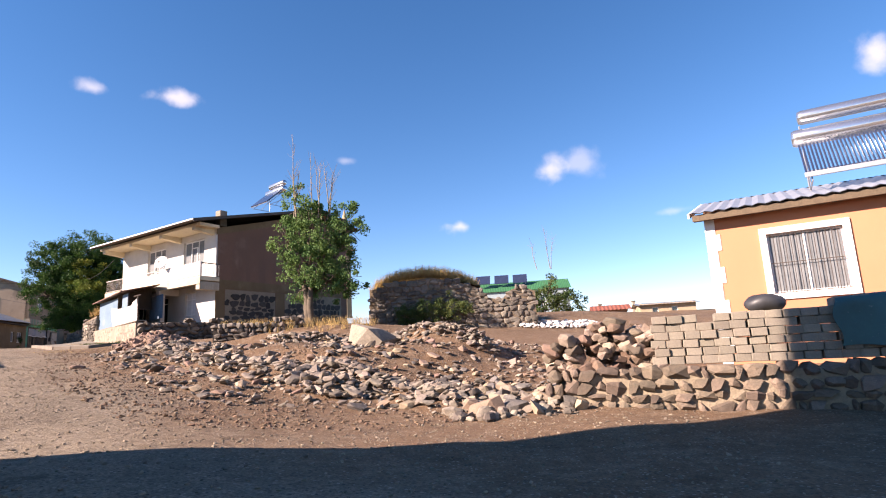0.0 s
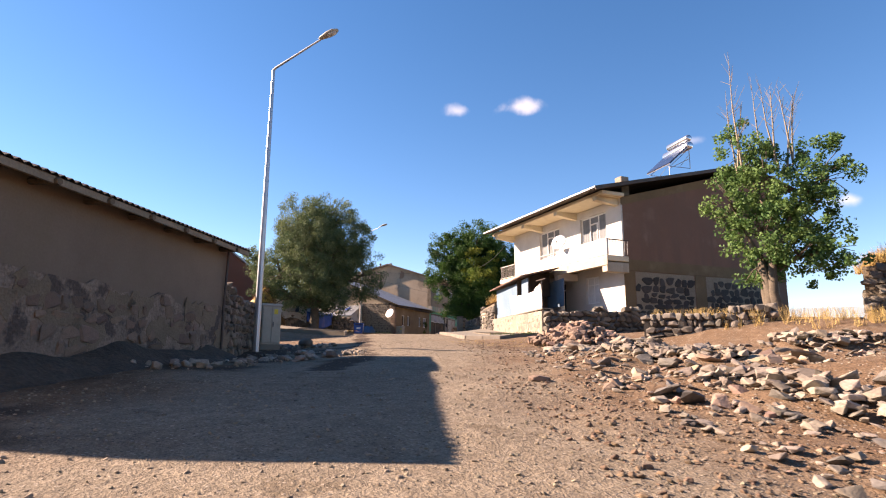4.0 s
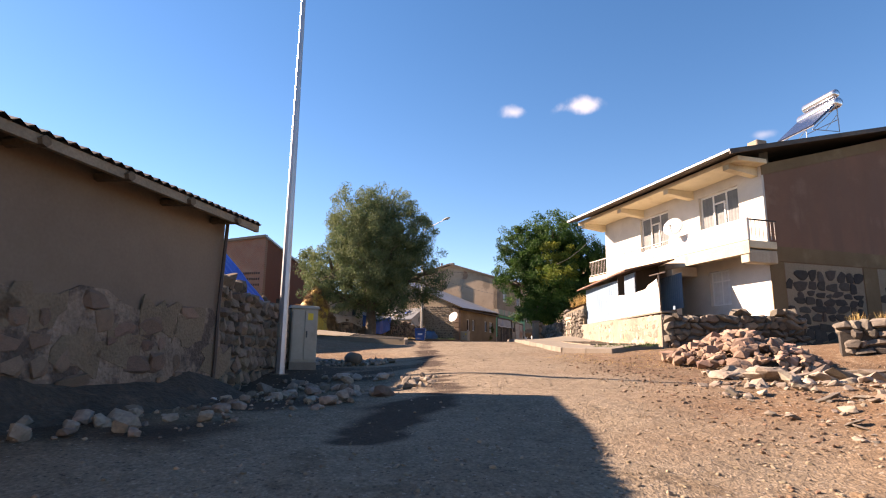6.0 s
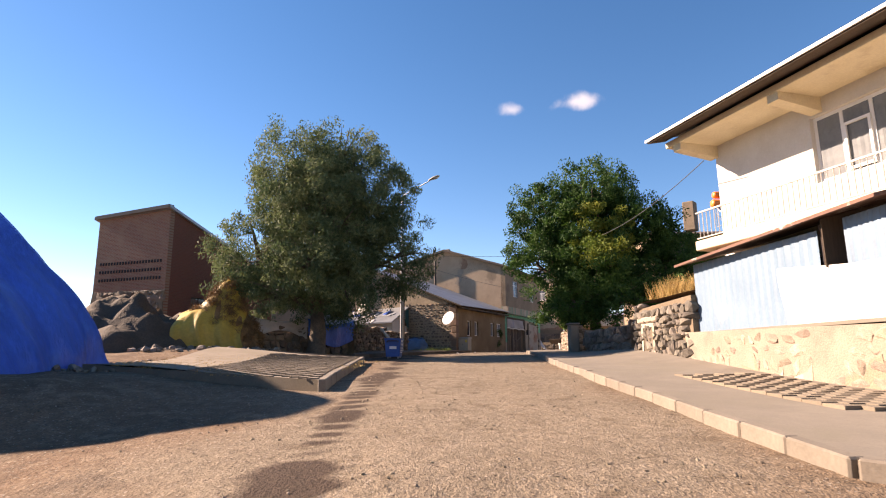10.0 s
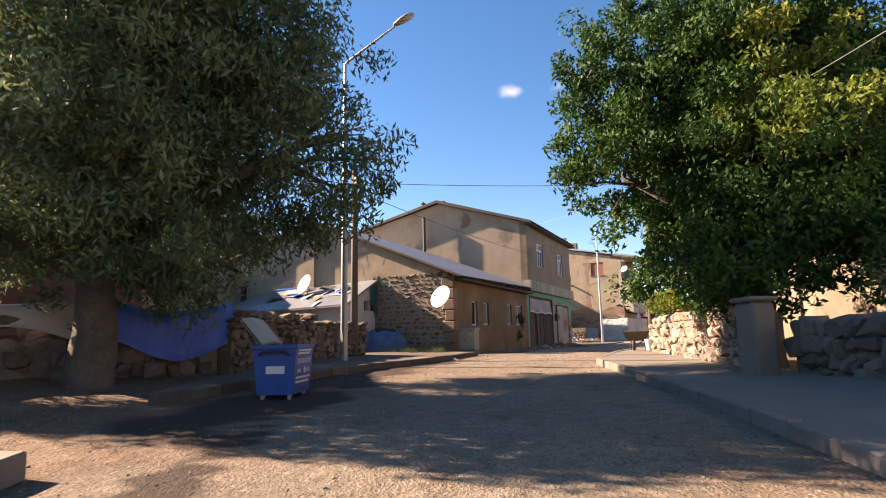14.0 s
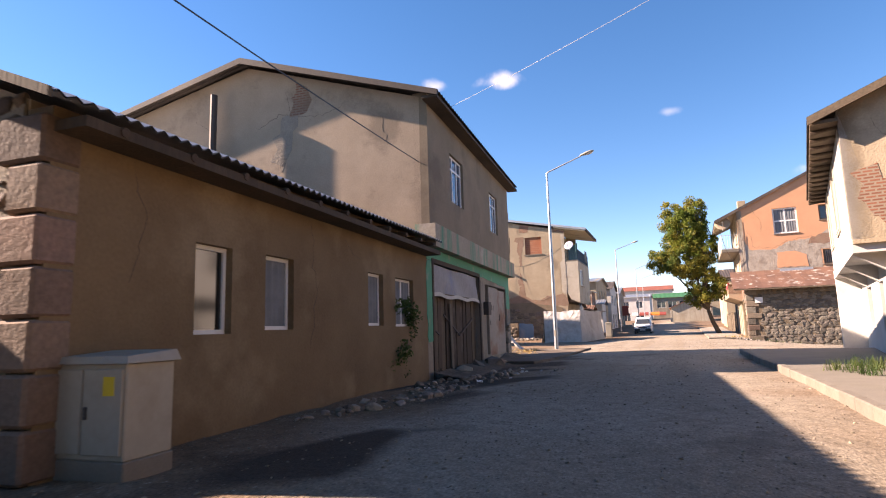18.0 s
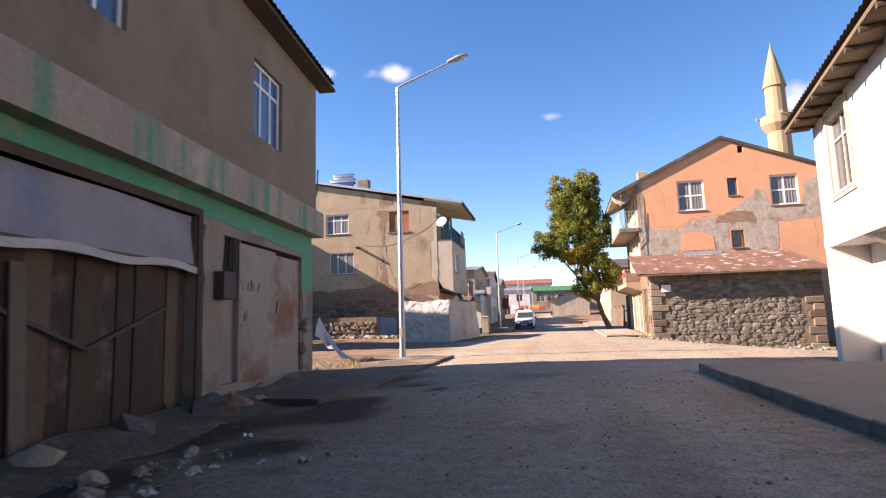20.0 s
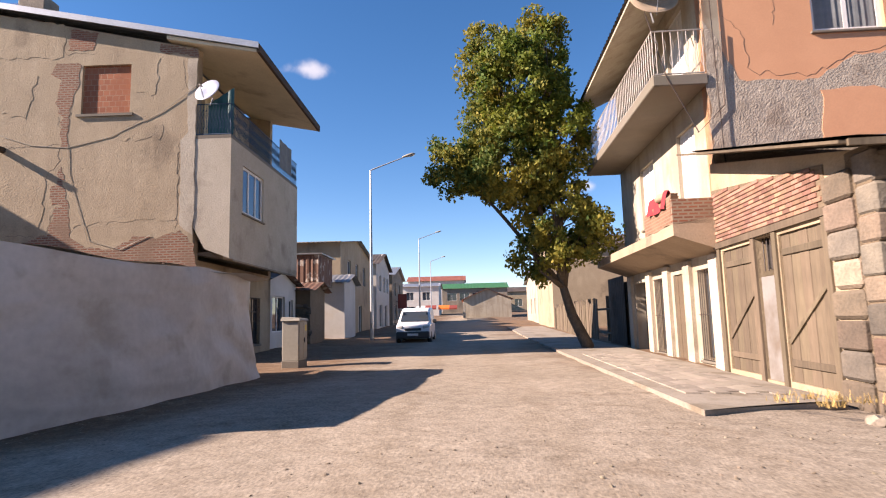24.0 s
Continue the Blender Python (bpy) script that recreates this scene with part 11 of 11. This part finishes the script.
for i, ((x0, y0), (x1, y1), wide, hi) in enumerate(BANKS):
    L = math.hypot(x1 - x0, y1 - y0)
    ux, uy = (x1 - x0) / L, (y1 - y0) / L

    def bank(x, y, x0=x0, y0=y0, ux=ux, uy=uy, L=L, wide=wide):
        f, d = ((x - x0) * ux + (y - y0) * uy) / L, -(x - x0) * uy + (y - y0) * ux + 0.35 * noise.noise(Vector((x * 0.9, y * 0.9, 2)))
        return math.exp(-(d / wide) ** 2) * max(0, min(1, 4 * (f + 0.08), 4 * (1.08 - f)))

    def mound(a, b, x0=x0, y0=y0, ux=ux, uy=uy, L=L, wide=wide, hi=hi, bank=bank):
        f, d = (a * 1.2 - 0.1) * L, (b - 0.5) * 4.4 * wide
        x, y = x0 + ux * f - uy * d, y0 + uy * f + ux * d
        return (x, y, ground_z(x, y) - 0.05 + hi * bank(x, y) * (0.8 + 0.5 * noise.noise(Vector((x * 1.7, y * 1.7, 1)))))
    solid("earth_ridge", Geo().grid(int(L * 5), 20, mound), "earth", "low ridge of dug earth and rubble", "earth", smooth=True, kind="stuff")
    heap("rubble_bank", "rubble", ((x0 + x1) / 2, (y0 + y1) / 2), (L * 0.6, L * 0.6), 560, (0.04, 0.24), 60 + i, "bank of angular grey-brown rubble", "rubble", rough=0.6, boxy=0.8, flat=0.38, inside=lambda x, y, bank=bank: bank(x, y) > 0.3 + 0.35 * rr.random(), height=lambda x, y, bank=bank, hi=hi: ground_z(x, y) + hi * bank(x, y) - 0.05)
heap("rubble_bank", "rubble_pink", (-12.7, 25.0), (1.7, 1.2), 560, (0.05, 0.30), 4, "pinkish tumbled stones in a heap by a terrace", "rubble", rough=0.55, boxy=0.8, height=lambda x, y: ground_z(x, y) + 0.75 * max(0, 1 - math.hypot((x + 12.7) / 1.7, (y - 25.0) / 1.2)) ** 0.8)
heap("rubble_bank", "rubble", (-10.2, 22.6), (2.6, 1.6), 260, (0.05, 0.42), 27, "flat slabs lying by a track", "rubble", rough=0.55, boxy=0.8, flat=0.32)
heap("wall_tumble", "rubble", (0.9, 10.4), (1.3, 1.2), 220, (0.05, 0.26), 5, "tumbled stones at the end of a yard wall", "rubble")
heap("gravel", "gravel", (-5.0, 9.0), (9, 8.5), 13000, (0.008, 0.04), 6, "loose gravel on trodden earth", "gravel", lift=0.1)
heap("gravel", "gravel", (-15.0, 19.0), (8, 9), 5200, (0.008, 0.035), 7, "loose gravel on trodden earth", "gravel", lift=0.1)
heap("gravel", "gravel", (-27.0, 33.0), (8, 10), 4200, (0.008, 0.035), 8, "loose gravel on a dirt street", "gravel", lift=0.1)
heap("gravel", "gravel", (-38.5, 51.0), (6, 12), 5200, (0.008, 0.035), 9, "loose gravel on a dirt street", "gravel", lift=0.1)
heap("gravel", "gravel", (-43.0, 76.0), (7, 14), 5200, (0.008, 0.035), 10, "loose gravel on a dirt street", "gravel", lift=0.1)
heap("wall_foot_debris", "rubble", (-43.6, 60.5), (1.2, 6.5), 260, (0.03, 0.2), 11, "broken stones and mud along a wall foot", "rubble", lift=0.15, inside=lambda x, y: x < -42.3 - 0.22 * (y - 54) + 0.6 and x > -44.0 - 0.26 * (y - 58))
heap("wall_foot_debris", "rubble", (-37.2, 90.4), (4.3, 0.8), 420, (0.04, 0.24), 12, "fallen stones at the foot of a stone annex", "rubble", lift=0.15)
heap("wall_foot_debris", "rubble", (-17.2, 13.4), (2.6, 5.0), 260, (0.04, 0.24), 13, "stones and litter along a barn wall", "rubble", inside=lambda x, y: (x + 18) * 0.883 + (y - 14.6) * 0.469 > 0.15)
heap("wall_foot_debris", "rubble", (-34.5, 27.5), (2.4, 3.0), 300, (0.04, 0.26), 14, "stones and earth at the foot of a haystack", "rubble", inside=off_road)
heap("wall_foot_debris", "rubble", (-39.4, 32.2), (1.8, 3.0), 320, (0.05, 0.3), 15, "stones and earth before a yard wall", "rubble")
heap("wall_foot_debris", "rubble", (-61.0, 94.4), (4.6, 1.3), 320, (0.05, 0.35), 16, "stones and rubbish across a yard", "rubble")
heap("white_sack_heap", "cloth_white", (6.2, 31.5), (2.2, 1.0), 260, (0.08, 0.3), 18, "heap of pale stones and sacks beyond the lot", "rubble", lift=0.7)
solid("manure_heap", Geo().grid(40, 24, lambda a, b: (-46.0 + 6.5 * a, 26.6 + 6.2 * b + 1.2 * a, 2.9 + 2.6 * (math.sin(math.pi * a) * math.sin(math.pi * b)) ** 0.6 * (1 + 0.45 * noise.noise(Vector((a * 5, b * 5, 3))) + 0.2 * noise.noise(Vector((a * 14, b * 14, 7)))))), "earth_dark", "dark heaped bank of earth and manure before a brick barn", "earth", smooth=True, kind="stuff")
heap("earth_bank", "stone_reddish", (-46.5, 28.5), (4.0, 2.5), 320, (0.08, 0.36), 19, "earth and rubble bank before a brick barn", "rubble", lift=0.35, inside=off_road)


heap("wall_foot_debris", "rubble", (-21.7, 20.5), (1.4, 1.0), 220, (0.04, 0.22), 28, "broken stones and earth behind a cabinet", "rubble", rough=0.5, boxy=0.7)
log = thing("log", pose(-20.6, 19.9, 2.15, 0, 0, 150), "fallen weathered log among stones", "log")
part("trunk", Geo().tube([(0, 0, 0), (0.6, 0.05, 0.03), (1.3, 0.0, 0.0)], [0.14, 0.15, 0.12], 10), "wood_pole", log, smooth=True)


def tufts(name, mat, centre, spread, count, height, seed, label, inside=None, z=None, blades=14):
    """Grass: thin bent blades in clumps, one mesh."""
    rs = np.random.RandomState(seed)
    verts, n = [], 0
    for _ in range(count):
        while True:
            a, r = rs.uniform(0, 2 * math.pi), math.sqrt(rs.rand())
            x, y = centre[0] + spread[0] * r * math.cos(a), centre[1] + spread[1] * r * math.sin(a)
            if inside is None or inside(x, y):
                break
        z0 = (z(x, y) if z else ground_z(x, y)) - 0.02
        for _ in range(blades):
            h = height * rs.uniform(0.4, 1.2)
            b = rs.uniform(0, 2 * math.pi)
            o = rs.normal(size=2) * 0.06
            d = np.array([math.cos(b), math.sin(b)])
            w = np.array([-d[1], d[0]]) * 0.006
            p0, p1 = np.array([x, y]) + o, np.array([x, y]) + o + d * h * 0.45
            verts += [(*(p0 - w), z0), (*(p0 + w), z0), (*(p1 + w * 0.3), z0 + h), (*(p1 - w * 0.3), z0 + h)]
            n += 1
    me = bpy.data.meshes.new(name)
    me.from_pydata(verts, [], [(4 * i, 4 * i + 1, 4 * i + 2, 4 * i + 3) for i in range(n)])
    me.materials.append(MATS[mat])
    me.update()
    return tagged(new(name, me), label, "grass", kind="stuff")


ruin_top = lambda x, y: 2.9 + 2.15 + 0.72 * math.sin(math.pi * min(1, max(0, (x + 4.3) / 6.2))) ** 0.7
tufts("dry_grass", "straw", (-1.2, 33.8), (3.2, 2.2), 1300, 0.5, 1, "dry yellow grass on a ruin's earth roof", z=ruin_top)
tufts("dry_grass", "straw", (-23.0, 39.2), (1.5, 1.6), 260, 0.5, 2, "tall dry grass above a retaining wall", z=lambda x, y: 5.05, inside=lambda x, y: (x + 25.3) * 0.75 + (y - 39.6) * 0.66 > 0.3)
solid("bank_top", Geo().grid(6, 6, lambda a, b: (-25.2 + a * 2.9 + b * 3.0, 39.9 - a * 3.3 + b * 2.6, 5.0 + 0.15 * b)), "earth", "earth bank behind a retaining wall", "ground", kind="structure")
tufts("dry_grass", "straw", (-8.9, 27.0), (1.9, 0.25), 40, 0.3, 3, "tufts of dry yellow grass on a stone wall", z=lambda x, y: 3.1)
tufts("dry_grass", "straw", (-6.2, 27.6), (2.8, 1.5), 90, 0.45, 4, "tufts of dry grass at a tree's foot")
tufts("weeds", "leaf_bush", (-43.2, 49.6), (1.6, 0.7), 70, 0.2, 5, "green weeds on a pavement", z=lambda x, y: 3.62)
tufts("weeds", "leaf_bush", (-36.5, 90.2), (4.0, 0.6), 90, 0.22, 6, "green weeds at a wall foot")
tufts("weeds", "leaf_bush", (-36.2, 63.0), (0.8, 1.4), 60, 0.2, 7, "green weeds on a pavement edge", z=lambda x, y: 3.66)
tufts("weeds", "leaf_bush", (-16.6, 27.9), (1.3, 1.0), 26, 0.1, 8, "green weeds between pavers", z=lambda x, y: float(smooth_ground(x, y)) + 0.15)
tufts("weeds", "straw", (-41.5, 91.2), (0.6, 0.7), 14, 0.1, 9, "dry weeds beside a stone quoin", z=lambda x, y: float(smooth_ground(x, y)) + 0.14)
tufts("straw_litter", "straw", (-31.6, 29.6), (4.2, 3.4), 600, 0.04, 10, "loose straw strewn over a pavement", z=lambda x, y: float(smooth_ground(x, y)) + 0.2, blades=10, inside=lambda x, y: off_road(x, y))
tufts("straw_litter", "straw", (-15.2, 25.2), (2.6, 2.6), 300, 0.04, 11, "loose straw strewn over earth", blades=10)
tufts("dry_grass", "straw", (-50.0, 74.0), (2.4, 2.0), 160, 0.16, 12, "trampled dry grass at a house corner")


def shrub(name, x, y, z, blobs, mat, label, seed, per=70, leaf=0.09, n=40):
    rnd = random.Random(seed)
    t = thing(name, pose(x, y, z), label, "shrub")
    cl = []
    g = Geo()
    for b in blobs:
        g.tube([(0, 0, -0.1), (b[0] * 0.5, b[1] * 0.5, b[2] * 0.5), b[:3]], [0.03, 0.02, 0.008], 5)
        for _ in range(n):
            d = Vector((rnd.gauss(0, 1), rnd.gauss(0, 1), rnd.gauss(0, 1))).normalized() * rnd.uniform(0.4, 1)
            cl.append((b[0] + d.x * b[3], b[1] + d.y * b[3], b[2] + d.z * b[4], 0.22))
    part("stem", g, "bark", t)
    part("foliage", leaves_mesh("foliage", mat, cl, per, leaf, seed, 1.0), mat, t, kind="stuff")


shrub("bush", -0.9, 31.2, 2.9, [(0, 0, 0.7, 1.1, 0.7), (1.3, -0.1, 0.9, 1.1, 0.8), (-1.2, 0, 0.6, 0.8, 0.6)], "leaf_bush", "dark green bush against a ruin wall", 31)
shrub("bush", -46.4, 48.2, 3.5, [(0, 0, 0.5, 0.5, 0.5), (0.6, 0.2, 0.4, 0.4, 0.35), (-0.4, 0.2, 0.8, 0.35, 0.4)], "leaf_bush", "straggly green shrub beside a white shed", 32, n=18)
shrub("climber", -45.05, 59.6, 3.4, [(0, 0, 0.7, 0.3, 0.7), (0.05, -0.5, 0.5, 0.25, 0.5), (-0.05, 0.4, 1.5, 0.22, 0.5), (-0.1, -0.2, 1.9, 0.15, 0.3)], "leaf_bush", "dark climber on a plastered wall", 33, n=14)
shrub("bush", -34.0, 51.8, 4.3, [(0, 0, 0.7, 0.6, 0.6), (0.5, -0.6, 0.9, 0.6, 0.6)], "leaf_yellowing", "yellow-green shrub over a stone wall", 34, n=26)

for x, y, sz in ((-45.8, 64.6, 0.4), (-46.05, 66.2, 0.5), (-46.25, 66.9, 0.36), (-45.5, 63.3, 0.3), (-46.5, 67.6, 0.26)):
    rock(x, y, sz, 1.0, "large rounded stone by plank shop doors")

# litter
lr = random.Random(41)
bit = {k: Geo().grid(3, 3, lambda a, b: (0.16 * (a - 0.5) + 0.02 * math.sin(b * 9), 0.12 * (b - 0.5), 0.03 * math.sin(a * 7 + b * 5) + 0.02)).mesh("litter", k) for k in ("white_paint", "tarp_white", "cabinet_grey")}
for cx, cy, sx, sy, n in ((-17.0, 11.5, 1.0, 3.0, 16), (-43.8, 63.0, 0.8, 4.0, 14), (-40.5, 48.5, 1.5, 2.0, 10), (-38, 89.8, 3.0, 0.6, 14), (-57, 86, 4, 2, 18), (-34, 27, 2.5, 3, 14), (-49.5, 73, 1.2, 2, 10)):
    for _ in range(n):
        x, y = cx + lr.uniform(-sx, sx), cy + lr.uniform(-sy, sy)
        ob = new("litter", bit[lr.choice(list(bit))])
        ob.matrix_basis = pose(x, y, ground_z(x, y) + 0.01, lr.uniform(-20, 20), lr.uniform(-20, 20), lr.uniform(0, 360)) @ Matrix.Scale(lr.uniform(0.35, 1.0), 4)
        tagged(ob, "scrap of crumpled plastic litter on earth", "litter", "litter")
crate = thing("plastic_sheet_heap", pose(-50.2, 74.6, 3.5, 0, 0, 20), "crumpled white plastic sheet slumped against a wall corner", "plastic sheet")
part("sheet", Geo().grid(16, 12, lambda a, b: (0.2 + 1.3 * a * (1 - 0.3 * b), 0.9 * (b - 0.5) + 0.1 * math.sin(a * 8), 1.3 * (1 - a) ** 1.5 * (0.6 + 0.4 * math.sin(b * 3)) + 0.06 * math.sin(a * 17 + b * 13))), "tarp_white", crate, smooth=True)
